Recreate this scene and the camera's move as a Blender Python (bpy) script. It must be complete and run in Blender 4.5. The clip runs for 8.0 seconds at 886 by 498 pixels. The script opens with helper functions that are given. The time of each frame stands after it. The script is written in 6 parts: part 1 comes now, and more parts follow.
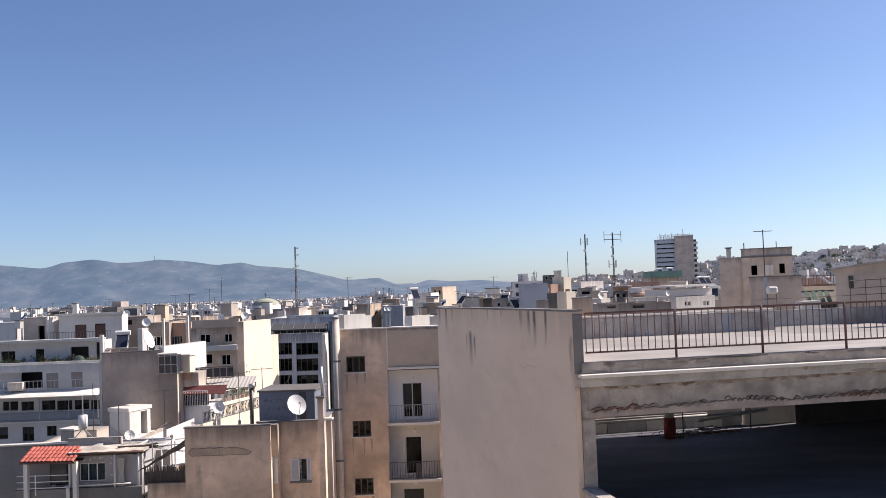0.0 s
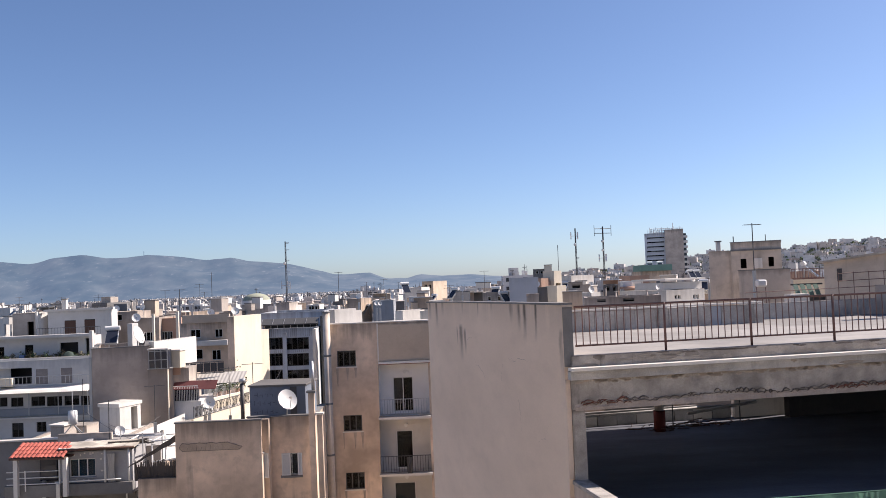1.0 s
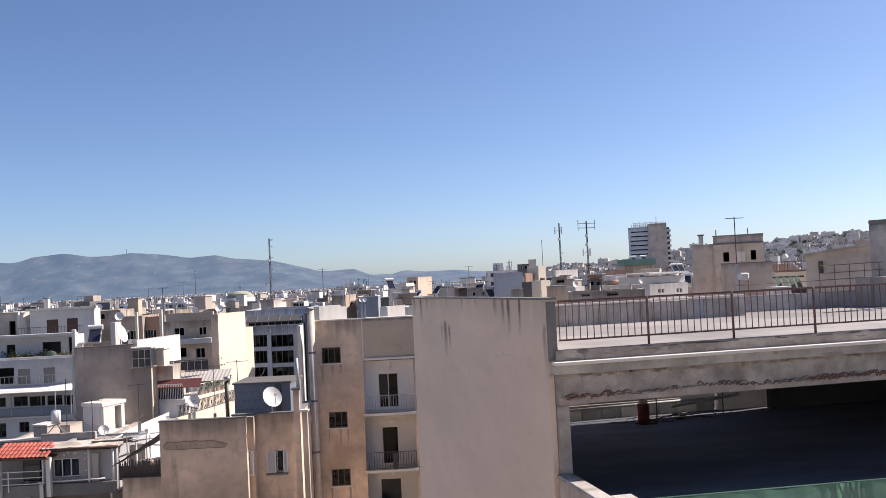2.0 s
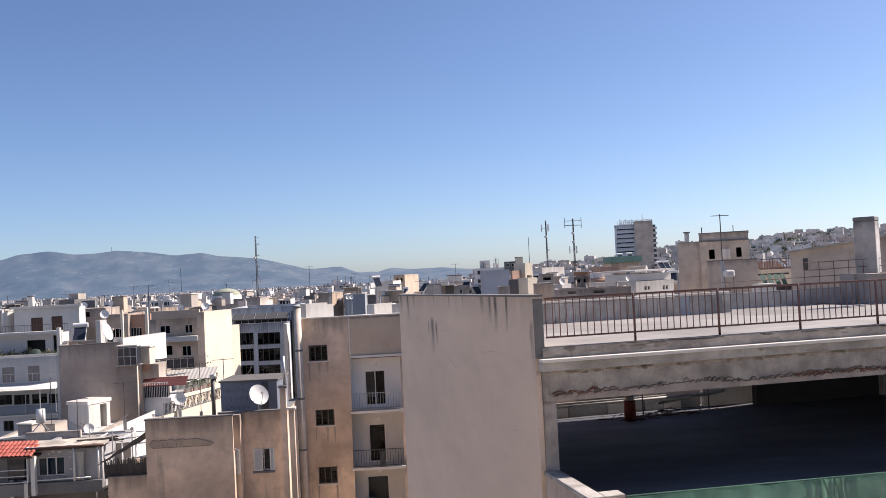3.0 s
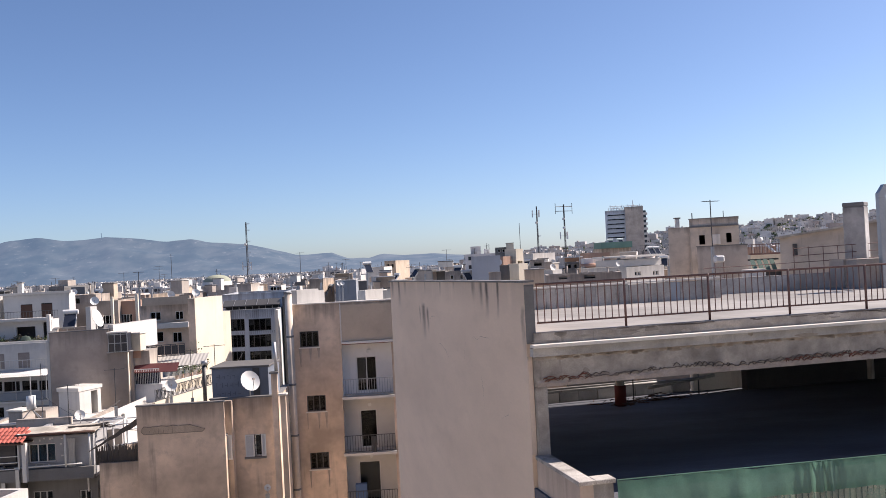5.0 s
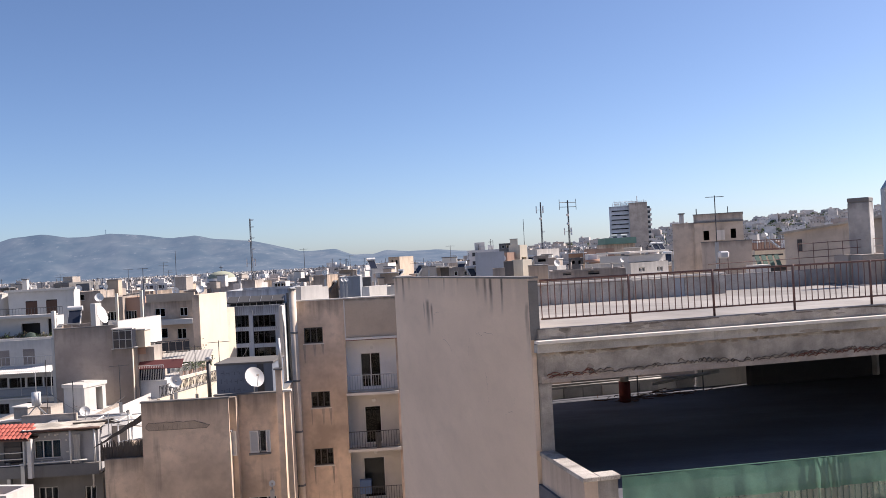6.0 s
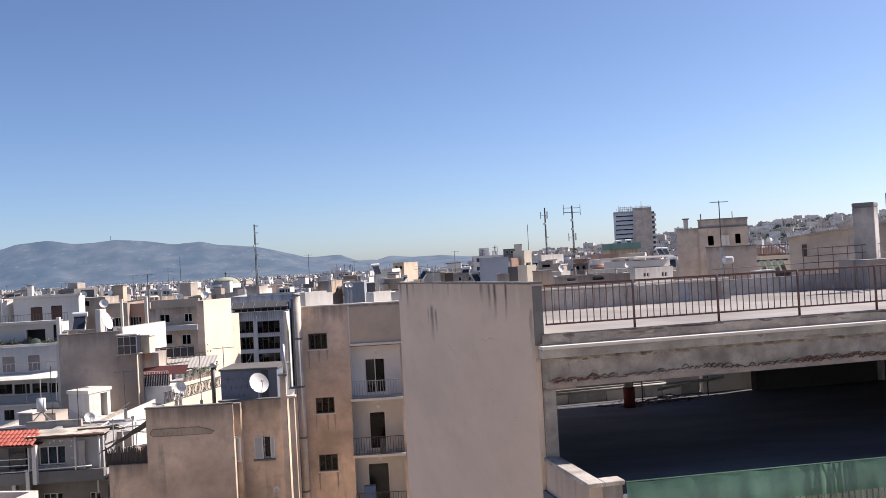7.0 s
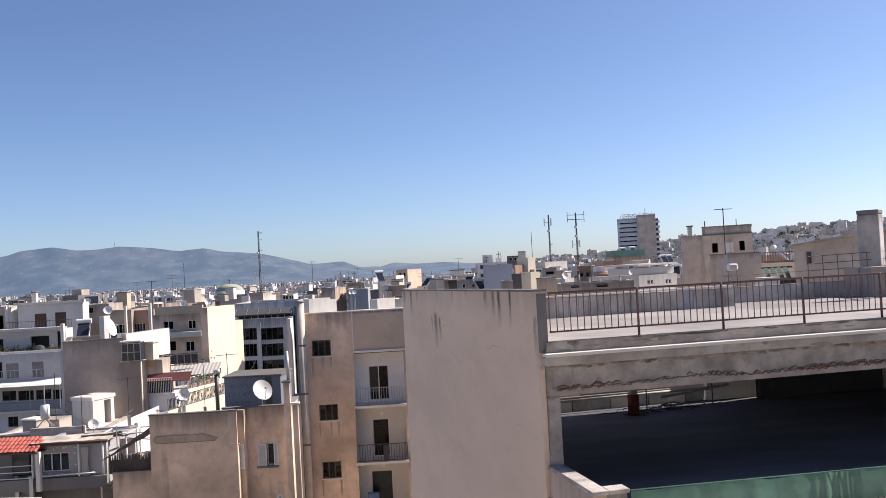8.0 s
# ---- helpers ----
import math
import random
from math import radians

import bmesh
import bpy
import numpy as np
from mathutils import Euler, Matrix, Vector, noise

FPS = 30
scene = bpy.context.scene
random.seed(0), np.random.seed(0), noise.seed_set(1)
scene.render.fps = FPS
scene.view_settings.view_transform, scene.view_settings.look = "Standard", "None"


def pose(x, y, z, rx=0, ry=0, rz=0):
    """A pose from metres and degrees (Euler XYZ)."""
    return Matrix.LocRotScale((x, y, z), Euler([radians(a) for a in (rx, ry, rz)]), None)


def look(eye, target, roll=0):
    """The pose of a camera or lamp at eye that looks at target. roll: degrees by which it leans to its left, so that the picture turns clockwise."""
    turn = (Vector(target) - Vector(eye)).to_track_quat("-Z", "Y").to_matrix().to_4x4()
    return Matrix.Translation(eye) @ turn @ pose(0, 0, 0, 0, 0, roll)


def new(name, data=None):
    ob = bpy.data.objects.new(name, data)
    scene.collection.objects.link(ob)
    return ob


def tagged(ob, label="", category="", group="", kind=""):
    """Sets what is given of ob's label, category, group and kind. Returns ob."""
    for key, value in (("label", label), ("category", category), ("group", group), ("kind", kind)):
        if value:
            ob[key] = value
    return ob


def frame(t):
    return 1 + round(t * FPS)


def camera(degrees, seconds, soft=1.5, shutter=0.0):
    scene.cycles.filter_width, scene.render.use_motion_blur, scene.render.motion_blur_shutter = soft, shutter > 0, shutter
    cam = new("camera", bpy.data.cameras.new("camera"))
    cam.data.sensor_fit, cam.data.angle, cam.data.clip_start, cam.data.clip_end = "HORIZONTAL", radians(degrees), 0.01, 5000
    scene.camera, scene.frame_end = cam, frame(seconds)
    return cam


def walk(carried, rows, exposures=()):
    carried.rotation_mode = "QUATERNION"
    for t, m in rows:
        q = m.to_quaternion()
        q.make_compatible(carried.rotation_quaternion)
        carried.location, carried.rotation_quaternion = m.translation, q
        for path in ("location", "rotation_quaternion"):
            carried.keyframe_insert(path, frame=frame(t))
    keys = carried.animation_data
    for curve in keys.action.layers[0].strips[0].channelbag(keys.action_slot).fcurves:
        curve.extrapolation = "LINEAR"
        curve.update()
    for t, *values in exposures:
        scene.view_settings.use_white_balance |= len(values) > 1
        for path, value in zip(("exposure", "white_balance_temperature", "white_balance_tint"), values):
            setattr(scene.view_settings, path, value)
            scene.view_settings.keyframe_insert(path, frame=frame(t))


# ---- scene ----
# Rooftop view over a city; the eye stands 26 m above the streets. x right, y ahead, z up.
EYE = 26.0
cam = camera(52.0, 8.0, 0.6)
ROWS = [  # seconds, yaw, pitch, roll, and the sway of the hand in metres
    (0, 0.000, 2.460, 2.100, 0, 0, 0),
    (0.5, -0.188, 2.279, 2.107, 0.000, -0.010, -0.010),
    (1, -0.587, 2.086, 2.290, 0.010, -0.010, -0.012),
    (1.5, -1.040, 1.895, 2.526, 0.025, -0.016, -0.010),
    (2, -1.550, 1.776, 2.772, 0.033, -0.018, -0.012),
    (2.2, -1.771, 1.733, 2.788, 0.033, -0.018, -0.013),
    (3.3, -2.544, 1.456, 2.854, 0.023, -0.018, -0.017),
    (3.5, -2.652, 1.343, 2.870, 0.020, -0.018, -0.017),
    (4, -2.907, 1.109, 2.853, 0.014, -0.023, -0.016),
    (4.5, -2.970, 0.872, 2.883, 0.016, -0.026, -0.017),
    (4.7, -2.978, 0.796, 2.899, 0.017, -0.025, -0.017),
    (5.8, -2.782, 0.404, 2.982, 0.018, -0.008, -0.015),
    (6, -2.709, 0.426, 2.998, 0.018, -0.005, -0.015),
    (6.5, -2.603, 0.566, 3.074, 0.019, -0.008, -0.017),
    (7, -2.437, 0.798, 3.087, 0.024, -0.012, -0.017),
    (7.5, -2.299, 1.020, 3.114, 0.023, -0.014, -0.011),
    (8, -2.209, 1.243, 3.039, 0.016, -0.006, -0.008),
]
walk(cam, [(t, pose(dx, dy, EYE + dz, 90 + pitch, roll, yaw)) for t, yaw, pitch, roll, dx, dy, dz in ROWS], [(0.0, 0.85, 6560, 16), (8.0, 0.85, 6560, 16)])

# ---- light ----
SUN_EL, SUN_AZ = 41.0, 70.0  # degrees above the horizon; degrees to the right of straight ahead
world = bpy.data.worlds.new("sky")
scene.world = world
world.use_nodes = True
wn = world.node_tree.nodes
sky = wn.new("ShaderNodeTexSky")
sky.sky_type, sky.sun_disc = "NISHITA", False
sky.sun_elevation, sky.sun_rotation = radians(SUN_EL), radians(SUN_AZ)
sky.altitude, sky.air_density, sky.dust_density, sky.ozone_density = 600, 0.75, 1.05, 5.1
wn["Background"].inputs["Strength"].default_value = 0.0795
world.node_tree.links.new(sky.outputs[0], wn["Background"].inputs["Color"])
sun = new("sun", bpy.data.lights.new("sun", "SUN"))
sun.data.energy, sun.data.angle, sun.data.color = 5.0, radians(0.5), (1.0, 0.91, 0.81)
e, a = radians(SUN_EL), radians(SUN_AZ)
SUN_DIR = Vector((math.cos(e) * math.sin(a), math.cos(e) * math.cos(a), math.sin(e)))
sun.matrix_world = look(SUN_DIR * 50, (0, 0, 0))


# ---- materials ----
def nodes_of(name):
    m = bpy.data.materials.new(name)
    m.use_nodes = True
    t = m.node_tree
    return m, t, t.nodes["Principled BSDF"]


def node(t, kind, **inputs):
    n = t.nodes.new(kind)
    for k, val in inputs.items():
        n.inputs[k.replace("_", " ")].default_value = val
    return n


def mixed(t, fac, a, b, mode="MIX"):
    n = t.nodes.new("ShaderNodeMix")
    n.data_type, n.blend_type = "RGBA", mode
    for sock, val in ((n.inputs[0], fac), (n.inputs[6], a), (n.inputs[7], b)):
        if isinstance(val, bpy.types.NodeSocket):
            t.links.new(val, sock)
        elif isinstance(val, (int, float)):
            sock.default_value = val
        else:
            sock.default_value = (*val, 1)
    return n.outputs[2]


def ramp(t, sock, lo, hi):
    n = t.nodes.new("ShaderNodeMapRange")
    t.links.new(sock, n.inputs[0])
    n.inputs[1].default_value, n.inputs[2].default_value = lo, hi
    return n.outputs[0]


def noise_at(t, scale, detail=4, stretch=(1, 1, 1)):
    g = t.nodes.new("ShaderNodeNewGeometry")
    mp = t.nodes.new("ShaderNodeMapping")
    mp.inputs["Scale"].default_value = stretch
    t.links.new(g.outputs["Position"], mp.inputs["Vector"])
    n = node(t, "ShaderNodeTexNoise", Scale=scale, Detail=detail, Roughness=0.6)
    t.links.new(mp.outputs[0], n.inputs["Vector"])
    return n.outputs[0]


def surface(name, col, stain=0.25, streak=0.25, grain=0.12, rough=0.85, metal=0.0, scale=1.0, bump=0.25, vary=0.0, dirt=(0.10, 0.09, 0.08), squash=(1, 1, 1)):
    """A painted, plastered or concrete surface: broad patches, streaks run by rain, fine grain and relief."""
    m, t, b = nodes_of(name)
    c = mixed(t, ramp(t, noise_at(t, 0.35 * scale, 4, squash), 0.35, 0.7), tuple(x * (1 - stain * 0.6) for x in col), tuple(min(1, x * (1 + stain * 0.25)) for x in col))
    c = mixed(t, ramp(t, noise_at(t, 22 * scale, 6, squash), 0.3, 0.75), mixed(t, grain, c, dirt), c)
    blot = t.nodes.new("ShaderNodeMath")
    blot.operation = "MULTIPLY"
    t.links.new(ramp(t, noise_at(t, 2.3 * scale, 7, squash), 0.50, 0.66), blot.inputs[0])
    blot.inputs[1].default_value = stain * 0.55
    c = mixed(t, blot.outputs[0], c, tuple(x * 0.55 for x in col))
    if streak:
        s = ramp(t, noise_at(t, 1.0 * scale, 5, (2.2, 2.2, 0.10)), 0.58, 0.72)
        p = ramp(t, noise_at(t, 0.45 * scale, 3), 0.42, 0.62)
        k = t.nodes.new("ShaderNodeMath")
        k.operation = "MULTIPLY"
        t.links.new(s, k.inputs[0])
        t.links.new(p, k.inputs[1])
        k2 = t.nodes.new("ShaderNodeMath")
        k2.operation = "MULTIPLY"
        t.links.new(k.outputs[0], k2.inputs[0])
        k2.inputs[1].default_value = streak
        c = mixed(t, k2.outputs[0], c, dirt)
    if streak:
        tc = t.nodes.new("ShaderNodeTexCoord")
        sp = t.nodes.new("ShaderNodeSeparateXYZ")
        t.links.new(tc.outputs["Generated"], sp.inputs[0])
        rag = t.nodes.new("ShaderNodeMath")
        rag.operation = "MULTIPLY_ADD"
        t.links.new(noise_at(t, 1.0, 5, (2.6, 2.6, 0.12)), rag.inputs[0])
        rag.inputs[1].default_value = 0.11
        t.links.new(sp.outputs["Z"], rag.inputs[2])
        wet = t.nodes.new("ShaderNodeMath")
        wet.operation = "MULTIPLY"
        t.links.new(ramp(t, rag.outputs[0], 1.02, 1.06), wet.inputs[0])
        wet.inputs[1].default_value = min(0.6, streak * 1.15)
        c = mixed(t, wet.outputs[0], c, dirt)
    if vary:
        o = t.nodes.new("ShaderNodeObjectInfo")
        h = node(t, "ShaderNodeHueSaturation")
        r = t.nodes.new("ShaderNodeMapRange")
        t.links.new(o.outputs["Random"], r.inputs[0])
        r.inputs[3].default_value, r.inputs[4].default_value = 1 - vary, 1 + vary
        t.links.new(r.outputs[0], h.inputs["Value"])
        t.links.new(c, h.inputs["Color"])
        c = h.outputs[0]
    t.links.new(c, b.inputs["Base Color"])
    b.inputs["Roughness"].default_value, b.inputs["Metallic"].default_value = rough, metal
    if bump:
        bp = node(t, "ShaderNodeBump", Strength=bump, Distance=0.02)
        t.links.new(noise_at(t, 14 * scale, 6), bp.inputs["Height"])
        t.links.new(bp.outputs[0], b.inputs["Normal"])
    return m


TAN = surface("tan_plaster", (0.755, 0.585, 0.445), 0.75, 0.75, vary=0.08)
PINK = surface("pinkish_grey_plaster", (0.68, 0.55, 0.45), 0.25, 0.3)


def rain_marked(name, col, marks):
    """Render with dark rain marks; marks: place along the wall, half width, top, length, strength."""
    m = surface(name, col, 0.20, 0.0, 0.06, squash=(1, 0.3, 1), bump=0.12)
    t = m.node_tree
    b = t.nodes["Principled BSDF"]
    old = b.inputs["Base Color"].links[0].from_socket
    tc = t.nodes.new("ShaderNodeTexCoord")
    xyz = t.nodes.new("ShaderNodeSeparateXYZ")
    t.links.new(tc.outputs["Object"], xyz.inputs[0])

    def calc(op, p, q, r=None):
        n = t.nodes.new("ShaderNodeMath")
        n.operation = op
        for sock, val in zip(n.inputs, (p, q, r)):
            if isinstance(val, bpy.types.NodeSocket):
                t.links.new(val, sock)
            elif val is not None:
                sock.default_value = val
        return n.outputs[0]

    wob = calc("MULTIPLY_ADD", noise_at(t, 1.0, 3, (0.4, 0.4, 1.6)), 0.30, xyz.outputs["Y"])
    fine = ramp(t, noise_at(t, 1.0, 6, (2.5, 2.5, 0.18)), 0.28, 0.50)
    total = None
    for v0, half, top, ln, power in marks:
        off = calc("ABSOLUTE", calc("SUBTRACT", wob, v0 + 0.15), 0.0)
        side = ramp(t, off, half, half * 0.25)
        fall = ramp(t, xyz.outputs["Z"], top - ln, top - ln * 0.25)
        head = ramp(t, xyz.outputs["Z"], top + 0.12, top - 0.02)
        k = calc("MULTIPLY", calc("MULTIPLY", calc("MULTIPLY", side, fall), head), power)
        total = k if total is None else calc("MAXIMUM", total, k)
    broad = calc("MULTIPLY", ramp(t, xyz.outputs["Z"], 24.75, 25.45), 0.22)
    total = calc("MAXIMUM", calc("MULTIPLY", total, fine), calc("MULTIPLY", broad, fine))
    t.links.new(mixed(t, total, old, (0.06, 0.05, 0.045)), b.inputs["Base Color"])
    return m


RAINWALL = rain_marked("rain_marked_render", (0.755, 0.605, 0.475), (
    (15.5, 0.35, 25.4, 0.8, 0.75), (14.2, 0.30, 25.4, 1.0, 0.8), (13.0, 0.4, 25.4, 0.6, 0.5), (9.6, 0.22, 25.4, 0.5, 0.4), (7.5, 0.22, 25.4, 0.5, 0.65), (5.9, 0.2, 25.4, 0.3, 0.4),
    (3.9, 0.28, 25.4, 0.5, 0.7), (3.25, 0.25, 25.4, 0.65, 0.75), (2.75, 0.20, 25.4, 0.85, 0.9), (1.87, 0.13, 25.45, 0.85, 0.9), (1.0, 0.2, 25.45, 0.35, 0.4), (0.12, 0.16, 24.9, 1.2, 0.5),
    (9.95, 0.34, 24.6, 1.05, 0.85), (9.35, 0.2, 24.5, 0.7, 0.7), (10.55, 0.16, 24.5, 0.5, 0.5)))
OCHRE = surface("ochre_plaster", (0.52, 0.42, 0.32), 0.3, 0.3, vary=0.1)
CREAM = surface("cream_paint", (0.73, 0.65, 0.52), 0.15, 0.12, vary=0.06)
WHITE = surface("white_paint", (0.64, 0.62, 0.585), 0.22, 0.18, vary=0.06)
GREY = surface("grey_render", (0.52, 0.455, 0.395), 0.45, 0.45, vary=0.1)
BLUEGREY = surface("blue_grey_render", (0.31, 0.335, 0.365), 0.2, 0.2)
CONCRETE = surface("raw_concrete", (0.50, 0.44, 0.39), 0.45, 0.6, 0.3, bump=0.5)
NEARCONC = surface("weathered_edge_concrete", (0.57, 0.525, 0.47), 0.8, 0.8, 0.55, scale=5.0, bump=0.8, dirt=(0.10, 0.08, 0.07))
SCAR = surface("rusty_scar", (0.23, 0.075, 0.05), 0.6, 0.0, 0.4, scale=4, bump=0.8)
# Dark grey that carries the shade of recesses.
DARKGREY = surface("recess_shade_grey", (0.24, 0.235, 0.23), 0.4, 0.3, 0.2)
PIERMAT = surface("pale_weathered_concrete", (0.56, 0.545, 0.525), 0.7, 0.6, 0.35, scale=3, bump=0.7)
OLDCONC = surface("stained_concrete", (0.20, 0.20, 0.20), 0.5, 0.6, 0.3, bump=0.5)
SCREED = surface("roof_screed", (0.29, 0.275, 0.26), 0.6, 0.0, 0.15)
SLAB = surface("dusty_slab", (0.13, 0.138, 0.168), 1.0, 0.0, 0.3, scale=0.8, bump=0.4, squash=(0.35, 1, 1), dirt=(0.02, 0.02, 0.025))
# Near black: the gloom deep inside the open floor, put into a colour.
SHADEBLACK = surface("shade_black_wall", (0.035, 0.034, 0.036), 0.5, 0.3, 0.2)
BOUNCEGROUND = surface("bounce_ground", (0.60, 0.52, 0.42), 0.3, 0.0, 0.2)
CHALK = surface("whitewashed_concrete", (0.74, 0.70, 0.64), 0.2, 0.25, 0.15)
FLAKEDARK = surface("dirty_bare_concrete", (0.47, 0.42, 0.365), 0.7, 0.2, 0.5, scale=4, bump=1.0)
FLAKEPALE = surface("old_cement_skim", (0.62, 0.555, 0.485), 0.9, 0.3, 0.6, scale=5, bump=0.8)
STAIN = surface("black_weather_stain", (0.22, 0.185, 0.165), 0.9, 0.3, 0.8, scale=6, bump=0.6)
SPALL = surface("spalled_rusty_concrete", (0.58, 0.51, 0.45), 0.6, 0.5, 0.5, scale=4.0, bump=0.9, dirt=(0.09, 0.04, 0.03))
RUST = surface("rust_brown_paint", (0.165, 0.085, 0.075), 0.3, 0.0, 0.3, rough=0.7)
DARKMETAL = surface("dark_metal", (0.06, 0.06, 0.065), 0.3, 0.0, 0.2, rough=0.5)
STEEL = surface("galvanised_steel", (0.48, 0.49, 0.50), 0.25, 0.1, 0.15, rough=0.45, metal=0.7)
WHITEMETAL = surface("white_enamel", (0.72, 0.72, 0.70), 0.12, 0.1, 0.08, rough=0.5)
TILE = surface("red_roof_tile", (0.46, 0.105, 0.075), 0.5, 0.0, 0.3, vary=0.22)
AWNING = surface("maroon_awning", (0.15, 0.035, 0.035), 0.2, 0.1)
CANVAS = surface("pale_canvas", (0.46, 0.44, 0.41), 0.2, 0.2)
NETTING = surface("green_netting", (0.17, 0.37, 0.28), 0.5, 0.4, 0.25, scale=2, rough=0.8)


def netted(m, backlit, open_share):
    """Turns a cloth material into a net: light shines through it, and a share of it is holes."""
    t = m.node_tree
    b = t.nodes["Principled BSDF"]
    thin = t.nodes.new("ShaderNodeBsdfTranslucent")
    t.links.new(b.inputs["Base Color"].links[0].from_socket, thin.inputs["Color"])
    gaps = t.nodes.new("ShaderNodeBsdfTransparent")
    cloth_mix, hole_mix = t.nodes.new("ShaderNodeMixShader"), t.nodes.new("ShaderNodeMixShader")
    cloth_mix.inputs[0].default_value, hole_mix.inputs[0].default_value = backlit, open_share
    t.links.new(b.outputs[0], cloth_mix.inputs[1])
    t.links.new(thin.outputs[0], cloth_mix.inputs[2])
    t.links.new(cloth_mix.outputs[0], hole_mix.inputs[1])
    t.links.new(gaps.outputs[0], hole_mix.inputs[2])
    t.links.new(hole_mix.outputs[0], t.nodes["Material Output"].inputs["Surface"])
    return m


NETTING = netted(NETTING, 0.45, 0.06)
# Paler, more open copy of the netting; backlight is put into its colour.
NETLIT = netted(surface("lit_green_netting", (0.30, 0.46, 0.38), 0.5, 0.4, 0.25, scale=2, rough=0.8), 0.5, 0.45)
FENCE = surface("weathered_cane", (0.10, 0.085, 0.075), 0.4, 0.0, 0.4, scale=3)
BLUEPAINT = surface("blue_paint", (0.09, 0.16, 0.30), 0.2, 0.2)
REDCOL = surface("dark_red_paint", (0.15, 0.025, 0.025), 0.3, 0.2)
TERRA = surface("terracotta_render", (0.46, 0.29, 0.21), 0.25, 0.2)
ASPHALT = surface("street_paving", (0.22, 0.21, 0.20), 0.3, 0.0, 0.2)
LEAF = surface("leaf_green", (0.07, 0.11, 0.035), 0.4, 0.0, 0.2, vary=0.25)
DRYLEAF = surface("dry_olive_leaf", (0.13, 0.115, 0.06), 0.4, 0.0, 0.3)
DARKWOOD = surface("brown_shutter", (0.10, 0.05, 0.035), 0.3, 0.0, 0.2)
# Indoor dimness is put into this near-black colour.
INSIDE = surface("room_shade", (0.045, 0.04, 0.04), 0.2, 0.0)
PANEL = surface("solar_collector", (0.02, 0.025, 0.04), 0.2, 0.0, 0.1, rough=0.12, bump=0)
DIRTRUN = surface("dirt_crust", (0.26, 0.215, 0.185), 0.5, 0.0, 0.4, scale=4)
BARE = surface("bare_mortar", (0.55, 0.43, 0.32), 0.6, 0.3, 0.4, scale=2)
CANOPY = surface("smoked_canopy_glass", (0.045, 0.05, 0.06), 0.3, 0.2, 0.15, rough=0.75, bump=0)
PORCHGREY = surface("grey_porch_render", (0.40, 0.40, 0.41), 0.4, 0.3, 0.2)
LOWWALL = surface("streaked_low_wall", (0.66, 0.63, 0.59), 0.8, 1.0, 0.5, scale=3.0, bump=0.6)
PERGSHEET = surface("dirty_cream_sheet", (0.62, 0.56, 0.47), 0.8, 0.0, 0.4, scale=2)
COPING = surface("dirty_whitewash", (0.74, 0.70, 0.64), 1.3, 0.0, 0.7, scale=2.2, bump=0.6, dirt=(0.08, 0.06, 0.05))
GRIME = surface("grey_window_grime", (0.46, 0.385, 0.32), 0.6, 0.0, 0.4, scale=3)
TAUPE = surface("taupe_render", (0.46, 0.385, 0.325), 0.5, 0.4, vary=0.05)
BEIGE = surface("grey_beige_render", (0.66, 0.56, 0.46), 0.6, 0.55, vary=0.06)
PANELCLAD = surface("pale_office_panels", (0.56, 0.61, 0.67), 0.25, 0.55)
SCRATCH = surface("dark_scratch_paint", (0.085, 0.10, 0.13), 0.3, 0.0)
BALCONY = surface("white_balcony_paint", (0.84, 0.83, 0.81), 0.12, 0.15)
GLOOM = surface("deep_grey_and_gap_shade", (0.15, 0.145, 0.14), 0.5, 0.5)
# Blue of the reflection in the porch panes, as a flat colour.
PANESKY = surface("blue_blind", (0.20, 0.45, 0.62), 0.2, 0.2)
HUTBLUE = surface("dark_blue_sheet", (0.17, 0.20, 0.25), 0.4, 0.2)
GREENROOF = surface("green_sheet", (0.15, 0.27, 0.22), 0.3, 0.2)

GLASS, gt, gb = nodes_of("window_glass")
gb.inputs["Base Color"].default_value = (0.27, 0.30, 0.33, 1)
gb.inputs["Transmission Weight"].default_value, gb.inputs["Roughness"].default_value, gb.inputs["IOR"].default_value = 1.0, 0.02, 1.25


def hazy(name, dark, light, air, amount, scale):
    """Land kilometres away; the blue air in front is added as emission."""
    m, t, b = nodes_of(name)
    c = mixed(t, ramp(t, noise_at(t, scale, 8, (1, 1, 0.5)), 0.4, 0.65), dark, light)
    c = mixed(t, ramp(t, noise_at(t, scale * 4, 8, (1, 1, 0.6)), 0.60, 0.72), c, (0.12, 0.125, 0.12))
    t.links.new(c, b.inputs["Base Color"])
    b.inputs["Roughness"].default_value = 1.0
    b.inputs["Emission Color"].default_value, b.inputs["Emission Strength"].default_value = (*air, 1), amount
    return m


# Distance haze is painted: blue emission over dark slopes.
MOUNTAIN = hazy("haze_glow_mountain", (0.026, 0.038, 0.038), (0.072, 0.080, 0.074), (0.11, 0.21, 0.40), 0.29, 0.007)


# ---- building helpers ----
def box(bm, x0, x1, y0, y1, z0, z1):
    """Adds one box to bm."""
    vs = [bm.verts.new((x, y, z)) for z in (z0, z1) for y in (y0, y1) for x in (x0, x1)]
    for f in ((0, 2, 3, 1), (4, 5, 7, 6), (0, 1, 5, 4), (2, 6, 7, 3), (0, 4, 6, 2), (1, 3, 7, 5)):
        bm.faces.new([vs[i] for i in f])


